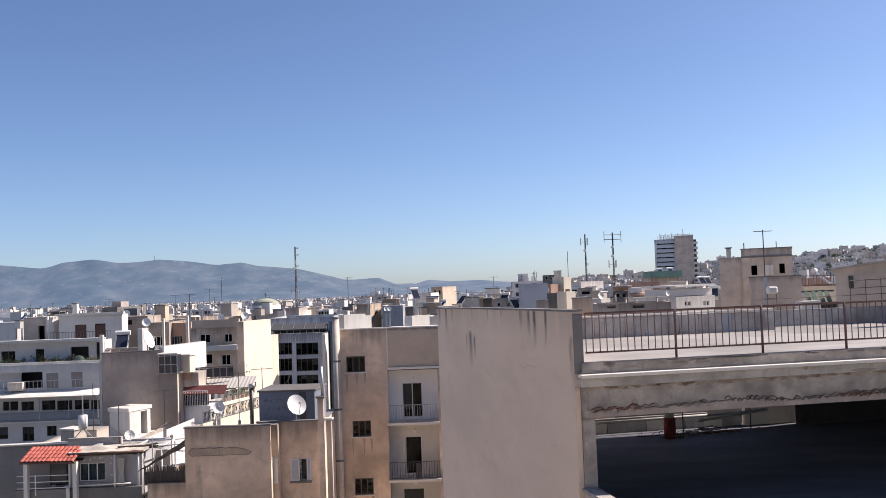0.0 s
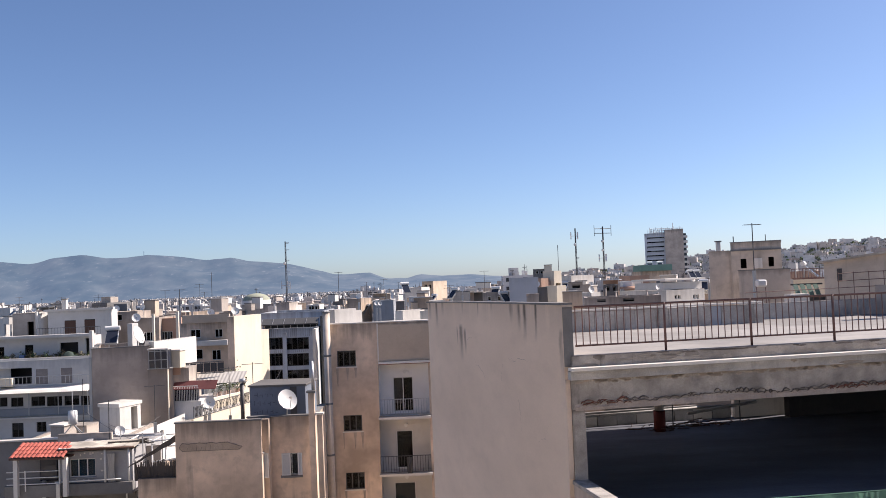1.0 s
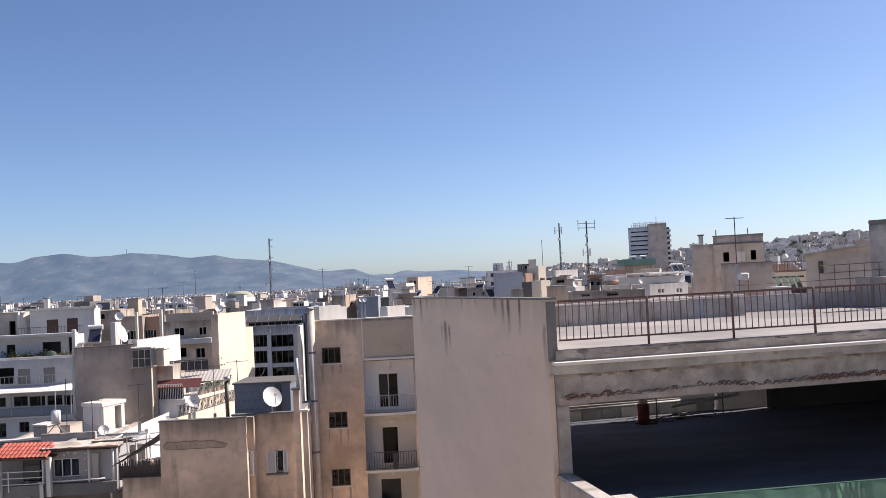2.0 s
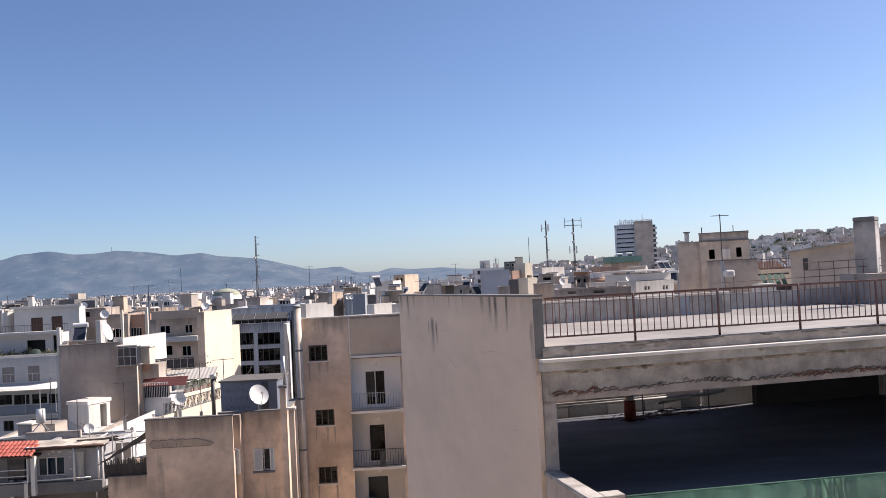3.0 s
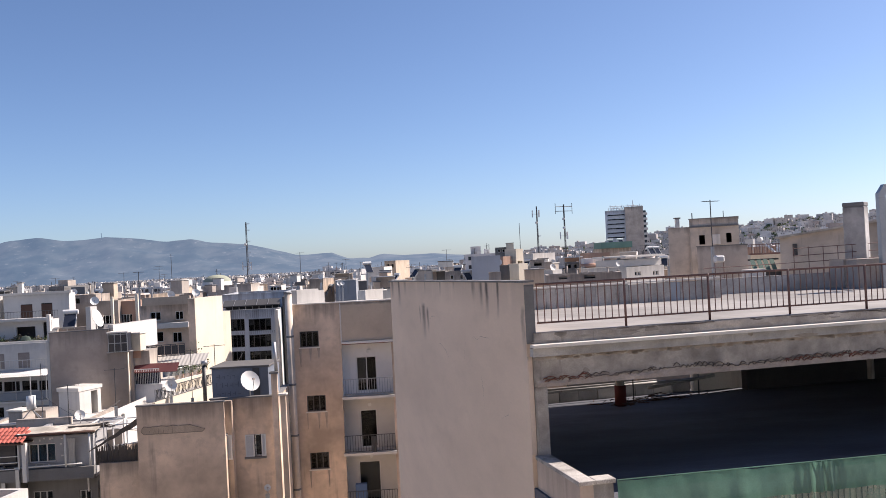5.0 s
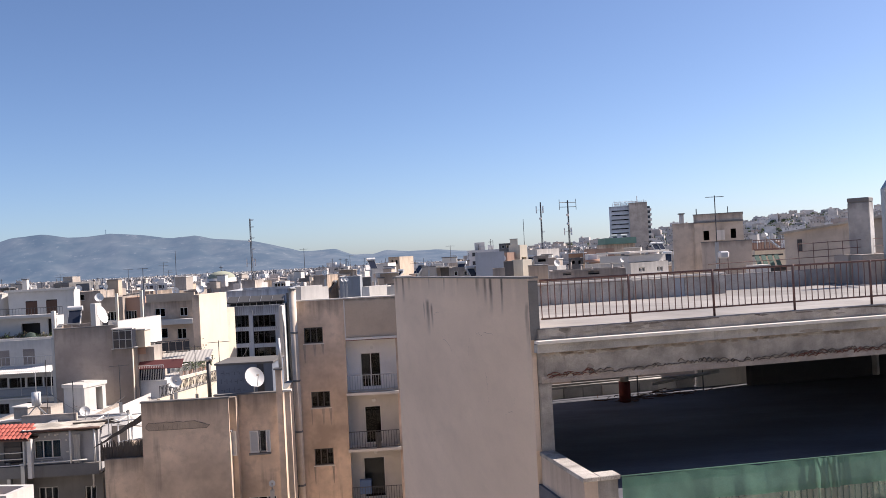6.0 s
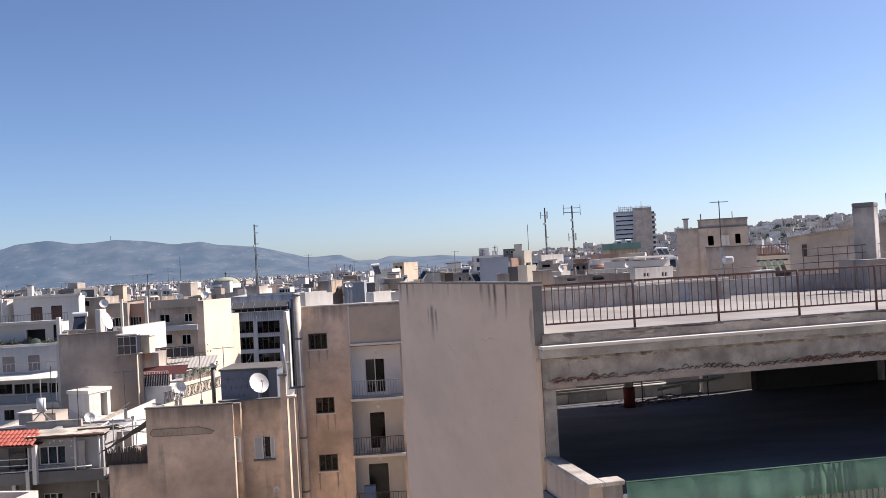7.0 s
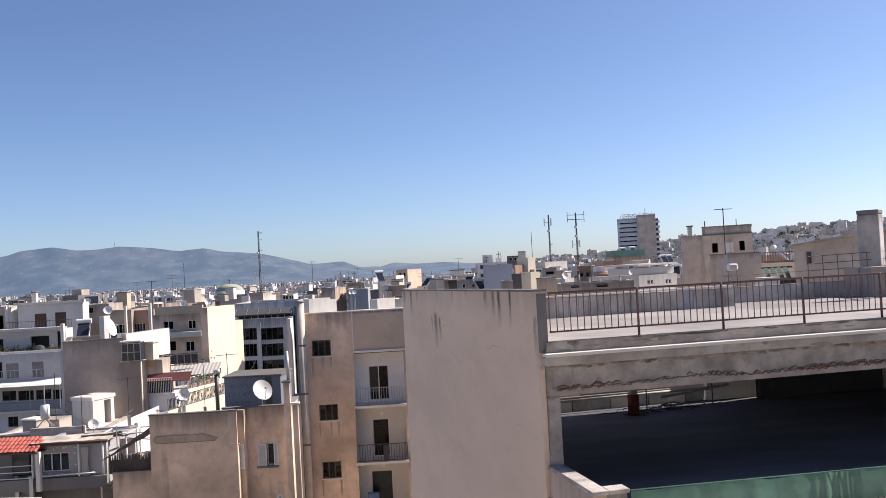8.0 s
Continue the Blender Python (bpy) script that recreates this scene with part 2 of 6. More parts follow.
def tube(bm, p, q, r, n=8, r2=None):
    """Adds a round bar from p to q."""
    p, q = Vector(p), Vector(q)
    turn = (q - p).to_track_quat("Z", "Y").to_matrix()
    r2 = r if r2 is None else r2
    ring = lambda c, rad: [bm.verts.new(c + turn @ Vector((rad * math.cos(k * 2 * math.pi / n), rad * math.sin(k * 2 * math.pi / n), 0))) for k in range(n)]
    a, b = ring(p, r), ring(q, r2)
    for k in range(n):
        bm.faces.new((a[k], a[(k + 1) % n], b[(k + 1) % n], b[k]))
    bm.faces.new(a[::-1])
    bm.faces.new(b)


def part(name, bm, material, parent=None, label="", bevel=0.0, smooth=False):
    """Links bm as one mesh object under a thing or a part."""
    if bevel:
        bmesh.ops.bevel(bm, geom=bm.edges[:], offset=bevel, segments=1, affect="EDGES")
    me = bpy.data.meshes.new(name)
    bm.normal_update()
    bm.to_mesh(me)
    bm.free()
    me.materials.append(material)
    if smooth:
        for p in me.polygons:
            p.use_smooth = True
    ob = new(name, me)
    ob.parent = parent
    if label:
        tagged(ob, label)
    return ob


def boxed(name, material, parent, x0, x1, y0, y1, z0, z1, label="", bevel=0.0):
    bm = bmesh.new()
    box(bm, min(x0, x1), max(x0, x1), min(y0, y1), max(y0, y1), min(z0, z1), max(z0, z1))
    return part(name, bm, material, parent, label, bevel)


def bar(name, material, parent, p, q, r, n=8, label=""):
    bm = bmesh.new()
    tube(bm, p, q, r, n)
    return part(name, bm, material, parent, label, smooth=n > 6)


def thing(name, label, category, x=0, y=0, z=0, turn=0, group="", kind=""):
    ob = new(name)
    ob.empty_display_size = 0.2
    ob.matrix_basis = pose(x, y, z, 0, 0, turn)
    return tagged(ob, label, category, group, kind)


def pierced(bm, a0, a1, z0, z1, d0, d1, holes, along="x"):
    """Adds a wall from a0 to a1, z0 to z1 and d0 to d1 thick, with rectangular openings through it."""
    xs = sorted({a0, a1, *(h[i] for h in holes for i in (0, 1))})
    zs = sorted({z0, z1, *(h[i] for h in holes for i in (2, 3))})
    for x, x2 in zip(xs, xs[1:]):
        run = None
        for z, z2 in zip(zs, zs[1:]):
            mx, mz = (x + x2) / 2, (z + z2) / 2
            solid = a0 < mx < a1 and z0 < mz < z1 and not any(h[0] < mx < h[1] and h[2] < mz < h[3] for h in holes)
            if solid:
                run = [run[0] if run else z, z2]
            if run and (not solid or z2 == zs[-1]):
                if along == "x":
                    box(bm, x, x2, d0, d1, *run)
                else:
                    box(bm, d0, d1, x, x2, *run)
                run = None


win_rng = random.Random(12)


def window(parent, x0, x1, z0, z1, y, frame_mat, style="two"):
    """A window or glazed door in an opening whose outer face is at y."""
    w = thing("window", "", "")
    w.parent = parent
    for key in list(w.keys()):
        del w[key]
    bm = bmesh.new()
    t = 0.05
    ya, yb = y + 0.10, y + 0.16
    box(bm, x0, x0 + t, ya, yb, z0, z1)
    box(bm, x1 - t, x1, ya, yb, z0, z1)
    box(bm, x0 + t, x1 - t, ya, yb, z0, z0 + t)
    box(bm, x0 + t, x1 - t, ya, yb, z1 - t, z1)
    n = {"one": 1, "two": 2, "three": 3, "four": 4}[style]
    for k in range(1, n):
        xm = x0 + (x1 - x0) * k / n
        box(bm, xm - t / 2, xm + t / 2, ya, yb, z0 + t, z1 - t)
    part("window_frame", bm, frame_mat, w)
    for k in range(n):
        xa, xb = x0 + (x1 - x0) * k / n, x0 + (x1 - x0) * (k + 1) / n
        if win_rng.random() < 0.35:
            drop = win_rng.uniform(0.3, 1.0)
            boxed("curtain", win_rng.choice((CHALK, GREY, CANVAS)), w, xa + t, xb - t, ya + 0.12, ya + 0.14, z1 - t - (z1 - z0 - 2 * t) * drop, z1 - t)
        boxed("pane", GLASS, w, xa + t * 0.6, xb - t * 0.6, ya + 0.025, ya + 0.033, z0 + t * 0.8, z1 - t * 0.8)
    return w


def railing(parent, x0, x1, y, z0, z1, material, step=0.13, r=0.012):
    """A balcony railing along x."""
    bar("top_rail", material, parent, (x0, y, z1), (x1, y, z1), r * 1.6, 6)
    bar("bottom_rail", material, parent, (x0, y, z0), (x1, y, z0), r * 1.3, 6)
    n = max(2, int((x1 - x0) / step))
    me = None
    for k in range(n + 1):
        x = x0 + (x1 - x0) * k / n
        if me is None:
            ob = bar("baluster", material, parent, (0, 0, z0), (0, 0, z1), r, 5)
            me = ob.data
        else:
            ob = new("baluster", me)
            ob.parent = parent
        ob.location = (x, y, 0)


def house(label, x0, x1, top, y, depth, wall, turn=0, holes=(), side=(), name="apartment_building", base=0.0, lip=0.5, cap=None, roof=None, frame_mat=None, sills=True, drop=0.0):
    """A flat-roofed building: walls with real openings, roof slab, parapet coping, windows. holes and side: x (or y) from, to, z from, to, panes."""
    cx = (x0 + x1) / 2
    h = thing(name, label, "building", cx, y, 0, turn)
    w = (x1 - x0) / 2
    fr = [(a - cx, b - cx, c, d, *s) for a, b, c, d, *s in holes]
    bm = bmesh.new()
    pierced(bm, -w, w, base, top, 0, 0.25, fr)
    part("front_wall", bm, wall, h)
    bm = bmesh.new()
    pierced(bm, 0.25, depth, base, top - drop, w - 0.25, w, side, "y")
    part("side_wall", bm, wall, h)
    boxed("side_wall", wall, h, -w, -w + 0.25, 0.25, depth, base, top - drop)
    boxed("back_wall", wall, h, -w + 0.25, w - 0.25, depth - 0.25, depth, base, top - drop)
    boxed("roof", roof or SCREED, h, -w + 0.25, w - 0.25, 0.25, depth - 0.25, top - drop - lip - 0.2, top - drop - lip)
    if holes or side:
        # Room linings whose colour carries the dark of the interior.
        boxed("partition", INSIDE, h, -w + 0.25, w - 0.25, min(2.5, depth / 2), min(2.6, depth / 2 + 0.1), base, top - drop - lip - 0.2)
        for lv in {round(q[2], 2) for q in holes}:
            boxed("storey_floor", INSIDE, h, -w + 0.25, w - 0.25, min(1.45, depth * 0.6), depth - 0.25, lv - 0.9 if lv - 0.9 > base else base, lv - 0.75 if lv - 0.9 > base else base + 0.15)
    if cap:
        bm = bmesh.new()
        box(bm, -w - 0.04, w + 0.04, -0.04, 0.29, top, top + 0.06)
        box(bm, w - 0.29, w + 0.04, 0.29, depth + 0.04, top - drop, top - drop + 0.06)
        box(bm, -w - 0.04, -w + 0.29, 0.29, depth + 0.04, top - drop, top - drop + 0.06)
        part("coping", bm, cap, h)
    for a, b, c, d, *s in fr:
        if s and s[0]:
            win = window(h, a, b, c, d, 0.0, frame_mat or WHITEMETAL, s[0])
            if sills:
                boxed("sill", cap or wall, win, a - 0.06, b + 0.06, -0.06, 0.10, c - 0.06, c - 0.002)
    return h


def near(h, x):
    """An x of the place in the house's own coordinates (for houses that are not turned)."""
    return x - h.location.x


def balcony(h, x0, x1, z0, z1, deep, paint, door, out=0.35, metal=None, panes="two", lamp=True):
    """A balcony recess behind an opening of a front wall: lining, projecting slab, glazed door, railing."""
    x0, x1, door = near(h, x0), near(h, x1), (near(h, door[0]), near(h, door[1]), door[2], door[3])
    bm = bmesh.new()
    pierced(bm, x0, x1, z0, z1, deep, deep + 0.12, [door])
    part("balcony_back", bm, paint, h)
    boxed("balcony_cheek", paint, h, x0 - 0.1, x0, 0.252, deep, z0, z1)
    boxed("balcony_cheek", paint, h, x1, x1 + 0.1, 0.252, deep, z0, z1)
    boxed("balcony_ceiling", WHITE, h, x0, x1, 0.252, deep, z1, z1 + 0.1)
    boxed("balcony_slab", CHALK, h, x0 - 0.05, x1 + 0.05, -out, deep, z0 - 0.14, z0)
    window(h, *door, deep, WHITEMETAL, panes)
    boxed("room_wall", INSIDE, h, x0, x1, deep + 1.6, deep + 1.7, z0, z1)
    g = thing("balcony_rail", "", "")
    g.parent = h
    for key in list(g.keys()):
        del g[key]
    railing(g, x0 + 0.02, x1 - 0.02, -out + 0.05, z0 + 0.08, z0 + 0.95, metal or WHITEMETAL, 0.14, 0.013)
    bm = bmesh.new()
    tube(bm, (door[0] * 0.4 + door[1] * 0.6, deep, door[3] + 0.3), (door[0] * 0.4 + door[1] * 0.6, deep - 0.12, door[3] + 0.3), 0.10, 10)
    part("balcony_lamp", bm, WHITEMETAL, h)


def shutter(parent, x0, x1, z0, z1, y, material):
    """A louvred shutter leaf."""
    bm = bmesh.new()
    t = 0.05
    box(bm, x0, x0 + t, y - 0.05, y, z0, z1)
    box(bm, x1 - t, x1, y - 0.05, y, z0, z1)
    box(bm, x0 + t, x1 - t, y - 0.05, y, z0, z0 + t)
    box(bm, x0 + t, x1 - t, y - 0.05, y, z1 - t, z1)
    leaf = part("shutter", bm, material, parent)
    z = z0 + t
    while z < z1 - t - 0.04:
        bm = bmesh.new()
        vs = [bm.verts.new(p) for p in ((x0 + t, y - 0.045, z), (x1 - t, y - 0.045, z), (x1 - t, y - 0.012, z + 0.045), (x0 + t, y - 0.012, z + 0.045))]
        vs2 = [bm.verts.new(v.co + Vector((0, 0.008, 0.002))) for v in vs]
        bm.faces.new(vs)
        bm.faces.new(vs2[::-1])
        for k in range(4):
            bm.faces.new((vs[k], vs2[k], vs2[(k + 1) % 4], vs[(k + 1) % 4]))
        part("slat", bm, material, leaf)
        z += 0.055
    return leaf


# ---- rooftop things ----
def bowl(bm, r, deep, n=20, rings=5):
    """A shallow dish that opens towards -y, with thickness."""
    for sgn, off in ((1, 0.0), (-1, 0.02)):
        prev = None
        for k in range(rings + 1):
            rr = r * k / rings
            yy = -deep * (k / rings) ** 2 + off
            ring = [bm.verts.new((rr * math.cos(q * 2 * math.pi / n), yy, rr * math.sin(q * 2 * math.pi / n))) for q in range(n)] if k else [bm.verts.new((0, yy, 0))]
            if prev:
                for q in range(n):
                    a, b = ring[q], ring[(q + 1) % n]
                    f = (prev[0], a, b) if len(prev) == 1 else (prev[q], a, b, prev[(q + 1) % n])
                    bm.faces.new(f if sgn > 0 else f[::-1])
            prev = ring


def satellite_dish(x, y, z, r, turn=25, tilt=25, post=0.5, label="white satellite dish on a short post", group="satellite dishes"):
    d = thing("satellite_dish", label, "satellite dish", x, y, z - post - r * 0.9, 0, group)
    top = post + r * 0.9
    bar("post", STEEL, d, (0, 0.08 * r + 0.05, 0), (0, 0.08 * r + 0.05, top), 0.02 + 0.02 * r)
    bm = bmesh.new()
    bowl(bm, r, r * 0.28)
    ob = part("reflector", bm, WHITEMETAL, d, smooth=True)
    ob.matrix_basis = pose(0, 0, top, -tilt, 0, turn)
    bm = bmesh.new()
    tube(bm, (0, -r * 0.25, -r * 0.95), (0, -r * 0.95, -r * 0.1), 0.012 + 0.01 * r)
    arm = part("feed_arm", bm, STEEL, d)
    arm.matrix_basis = ob.matrix_basis
    bm = bmesh.new()
    tube(bm, (0, -r * 0.98, -r * 0.08), (0, -r * 0.80, 0.0), 0.04 + 0.03 * r)
    horn = part("feed_horn", bm, GREY, d)
    horn.matrix_basis = ob.matrix_basis
    return d


def solar_heater(x, y, z, turn=0, size=1.0, group="solar water heaters"):
    d = thing("solar_water_heater", "rooftop solar water heater with dark collector and white tank", "solar heater", x, y, z, turn, group)
    k = size
    bm = bmesh.new()
    box(bm, -0.6 * k, 0.6 * k, 0, 2.0 * k, -0.05, 0.05)
    c = part("collector", bm, PANEL, d)
    c.matrix_basis = pose(0, 0, 0.2 * k, 42)
    bm = bmesh.new()
    for px in (-0.62 * k, 0.58 * k):
        box(bm, px, px + 0.04 * k, -0.02, 2.02 * k, -0.07, 0.07)
    box(bm, -0.58 * k, 0.58 * k, -0.03, 0.0, -0.07, 0.07)
    c2 = part("collector_frame", bm, STEEL, d)
    c2.matrix_basis = c.matrix_basis
    bm = bmesh.new()
    tube(bm, (-0.75 * k, 1.55 * k, 1.75 * k), (0.75 * k, 1.55 * k, 1.75 * k), 0.27 * k, 14)
    part("tank", bm, WHITEMETAL, d, smooth=False)
    for px in (-0.55 * k, 0.55 * k):
        bar("leg", STEEL, d, (px, 1.55 * k, 0), (px, 1.55 * k, 1.6 * k), 0.025)
        bar("leg", STEEL, d, (px, 0.0, 0), (px, 0.0, 0.22 * k), 0.025)
    return d


def aerial(x, y, z, h, arms=3, r=0.02, turn=20, label="thin rooftop television aerial", group="television aerials", rods=True):
    d = thing("television_aerial", label, "aerial", x, y, z, turn, group)
    bar("mast", DARKMETAL, d, (0, 0, 0), (0, 0, h), r, 6)
    for k in range(arms):
        zz = h * (0.97 - 0.14 * k)
        L = 0.55 + 0.12 * ((k * 7) % 3)
        bm = bmesh.new()
        tube(bm, (-L, 0, zz), (L, 0, zz), r * 0.7, 5)
        for q in range(6 if rods else 0):
            bar("element", DARKMETAL, d, (-L + 0.4 * L * q, -0.22, zz), (-L + 0.4 * L * q, 0.22, zz), r * 0.45, 4)
        part("boom", bm, DARKMETAL, d)
    return d


def box_thing(name, label, category, x0, x1, y, deep, z0, z1, material, turn=0, lid=None, group=""):
    """A small roof house, tank or chimney with a lid."""
    d = thing(name, label, category, (x0 + x1) / 2, y, z0, turn, group)
    w = (x1 - x0) / 2
    boxed("body", material, d, -w, w, 0, deep, 0, z1 - z0, bevel=0.015)
    if lid:
        boxed("lid", lid, d, -w - 0.07, w + 0.07, -0.07, deep + 0.07, z1 - z0 + 0.001, z1 - z0 + 0.09, bevel=0.012)
    return d


def shrub(x, y, z, r, h, seed, label="leafy green pot plant", group="pot plants", leaf=None):
    """A pot with many small leaves."""
    rg = random.Random(seed)
    d = thing("pot_plant", label, "plant", x, y, z, 0, group)
    bm = bmesh.new()
    tube(bm, (0, 0, 0), (0, 0, 0.32), 0.14, 10, 0.19)
    part("pot", bm, TERRA, d)
    bm = bmesh.new()
    for _ in range(int(160 * r * h) + 60):
        c = Vector((rg.gauss(0, r * 0.5), rg.gauss(0, r * 0.4), 0.3 + abs(rg.gauss(h * 0.45, h * 0.28))))
        u_, v_ = Vector((rg.uniform(-1, 1), rg.uniform(-1, 1), rg.uniform(-1, 1))).normalized(), Vector((rg.uniform(-1, 1), rg.uniform(-1, 1), rg.uniform(-1, 1))).normalized()
        L = rg.uniform(0.06, 0.13)
        bm.faces.new([bm.verts.new(c + q) for q in (-u_ * L, v_ * L * 0.5, u_ * L, -v_ * L * 0.5)])
    part("leaves", bm, leaf or LEAF, d)
    return d


# ---- ground, mountains ----
boxed("ground", ASPHALT, None, -5200, 5200, -300, 5000, -1.0, 0.0)
tagged(bpy.data.objects["ground"], "grey streets of the city far below", "ground", kind="structure")


# Unseen slab, added to throw sunlight up onto the shaded walls.
boxed("pavement", BOUNCEGROUND, None, -46, 16, 2, 62, -0.2, 0.03)
tagged(bpy.data.objects["pavement"], "unseen pale ground added to bounce light", "pavement", kind="structure")


def ridge(name, label, dist, profile, material, seed, rough):
    """A mountain range: profile gives bearing (x per unit of depth) and height per unit of depth along its crest."""
    bs = [p[0] for p in profile]
    hs = [p[1] for p in profile]
    bm = bmesh.new()
    n, rows = 260, 14
    grid = []
    for j in range(rows + 1):
        k = j / rows
        line = []
        for i in range(n + 1):
            b = bs[0] + (bs[-1] - bs[0]) * i / n
            h = np.interp(b, bs, hs) * dist
            crest = h + rough * dist * noise.fractal(Vector((b * 45, seed, 0)), 0.8, 2.1, 4)
            z = crest * (k ** 1.15) + (1 - k) * k * h * 0.5 * noise.fractal(Vector((b * 16, k * 3 + seed, 2)), 0.9, 2.0, 5)
            d = dist * (0.86 + 0.14 * k)
            line.append(bm.verts.new((b * d, d, EYE * k + z)))
        grid.append(line)
    for j in range(rows):
        for i in range(n):
            bm.faces.new((grid[j][i], grid[j][i + 1], grid[j + 1][i + 1], grid[j + 1][i]))
    ob = part(name, bm, material, None, smooth=True)
    return tagged(ob, label, "mountain", kind="structure")


ridge("mountain_range", "blue-grey mountain range with haze painted in as a glow", 4600, [
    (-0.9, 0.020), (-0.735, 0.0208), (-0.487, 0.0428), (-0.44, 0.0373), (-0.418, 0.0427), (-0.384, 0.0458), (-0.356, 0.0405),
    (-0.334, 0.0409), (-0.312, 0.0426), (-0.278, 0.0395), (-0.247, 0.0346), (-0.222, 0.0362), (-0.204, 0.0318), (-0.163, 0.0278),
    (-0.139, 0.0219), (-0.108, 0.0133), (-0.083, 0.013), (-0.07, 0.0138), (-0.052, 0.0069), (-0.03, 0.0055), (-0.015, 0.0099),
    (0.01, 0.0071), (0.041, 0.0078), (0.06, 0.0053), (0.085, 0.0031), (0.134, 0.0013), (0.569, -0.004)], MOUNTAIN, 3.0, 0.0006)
# The mast shares the mountain's glowing haze material.
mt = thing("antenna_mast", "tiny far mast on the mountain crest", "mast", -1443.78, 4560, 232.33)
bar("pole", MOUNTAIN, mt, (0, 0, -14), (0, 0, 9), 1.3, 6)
HILL = [(0.08, -0.004), (0.11, 0.0), (0.14, 0.003), (0.165, 0.005), (0.20, 0.0075), (0.235, 0.0105), (0.285, 0.0185), (0.385, 0.0225), (0.41, 0.0265), (0.49, 0.0285), (0.62, 0.03)]


def hill_height(x, y):
    """The height of the ground: flat, but for the built-up hill on the right, 1100 to 1900 m off."""
    b = x / y
    crest = np.interp(b, [p[0] for p in HILL], [p[1] for p in HILL]) * 1900 + EYE - 8
    k = min(1.0, max(0.0, (y - 700) / 1200))
    return max(0.0, crest * k) if b > 0.08 and y > 700 else 0.0


bm = bmesh.new()
grid = [[bm.verts.new((b * y, y, hill_height(b * y, y) - 0.05)) for b in np.linspace(0.081, 0.62, 40)] for y in np.linspace(701, 1960, 24)]
for j in range(23):
    for i in range(39):
        bm.faces.new((grid[j][i], grid[j][i + 1], grid[j + 1][i + 1], grid[j + 1][i]))
tagged(part("city_hill", bm, GREY, None, smooth=True), "low hill covered with pale houses", "hill", kind="structure")


# ---- the unfinished concrete building next door ----
block = thing("unfinished_building", "bare concrete building with an open shaded floor and a roof terrace", "building", 2.70, 17.87, 0, 10)
# long rendered side wall, slightly lower at its far end
bm = bmesh.new()
for va, vb, za, zb in ((0.0, 10.6, 25.44, 25.33), (10.6, 16.0, 25.33, 25.24)):
    out = -0.20 if va == 0 else -0.17
    vs = [bm.verts.new(p) for p in ((out, va, 0), (0, va, 0), (0, vb, 0), (out, vb, 0), (out, va, za), (0, va, za), (0, vb, zb), (out, vb, zb))]
    for f in ((0, 3, 2, 1), (4, 5, 6, 7), (0, 1, 5, 4), (1, 2, 6, 5), (2, 3, 7, 6), (3, 0, 4, 7)):
        bm.faces.new([vs[i] for i in f])
part("side_wall", bm, RAINWALL, block, "pinkish-grey rendered wall with dark rain streaks")
bm = bmesh.new()
prev = None
for k in range(41):
    v_ = 16.0 * k / 40
    zt = 25.44 - 0.11 * v_ / 10.6 if v_ < 10.6 else 25.33 - 0.09 * (v_ - 10.6) / 5.4
    jit = 0.012 * noise.noise(Vector((v_ * 3, 1, 4)))
    ring = [bm.verts.new(p) for p in ((-0.23 + jit, v_, zt + 0.002), (0.02, v_, zt + 0.002), (0.02, v_, zt + 0.045 + jit), (-0.23 + jit, v_, zt + 0.045 + jit))]
    if prev:
        for i in range(4):
            bm.faces.new((prev[i], prev[(i + 1) % 4], ring[(i + 1) % 4], ring[i]))
    else:
        bm.faces.new(ring[::-1])
    prev = ring
bm.faces.new(prev)
part("wall_coping", bm, OLDCONC, block, "thin dark weathered coping")
rgc = random.Random(41)
for v0, z0, dv, dz in ((2.6, 24.15, 1.7, -0.12), (4.9, 23.9, 0.5, -0.75), (6.8, 23.3, 1.4, 0.2), (1.2, 22.9, 0.9, -0.5), (8.2, 24.4, 1.1, -0.3), (3.4, 22.4, 0.4, 0.7)):
    bm = bmesh.new()
    va, za = v0, z0
    line_ = []
    for k in range(15):
        wd = 0.0035 * math.sin(math.pi * (k + 0.4) / 15)
        line_.append((bm.verts.new((-0.2035, va - wd, za + wd)), bm.verts.new((-0.2035, va + wd, za - wd))))
        va, za = va + dv / 14 + rgc.uniform(-0.05, 0.05), za + dz / 14 + rgc.uniform(-0.05, 0.05)
    for k in range(14):
        bm.faces.new((line_[k][0], line_[k][1], line_[k + 1][1], line_[k + 1][0]))
    part("crack", bm, DIRTRUN, block)
boxed("roof_slab", SCREED, block, 0.01, 24, 0.02, 9.0, 24.0, 24.44, "pale screeded terrace floor")
boxed("roof_edge", NEARCONC, block, -0.06, 24, -0.10, 0.018, 24.225, 24.435)
boxed("drip_ledge", CHALK, block, -0.16, 24, -0.36, -0.102, 24.165, 24.225, "white-topped projecting ledge")
boxed("fascia", PIERMAT, block, -0.14, 24, -0.20, 0.016, 23.98, 24.148)
boxed("edge_beam", NEARCONC, block, -0.10, 24, -0.08, 0.30, 23.39, 23.978)
bm = bmesh.new()
n_ = 700
us = [-0.04 + 17.0 * q / n_ for q in range(n_ + 1)]
rim = [23.385 + 0.13 + 0.07 * noise.fractal(Vector((x_ * 1.2, 0, 9)), 0.7, 2.1, 5) + 0.02 * noise.noise(Vector((x_ * 14, 1, 3))) for x_ in us]
lo_ = [bm.verts.new((x_, -0.084 - 0.012 * abs(noise.noise(Vector((x_ * 9, 2, 0)))), 23.37)) for x_ in us]
mid_ = [bm.verts.new((x_, -0.088 - 0.03 * abs(noise.noise(Vector((x_ * 7, 5, 0)))), 23.38 + (r_ - 23.38) * 0.55)) for x_, r_ in zip(us, rim)]
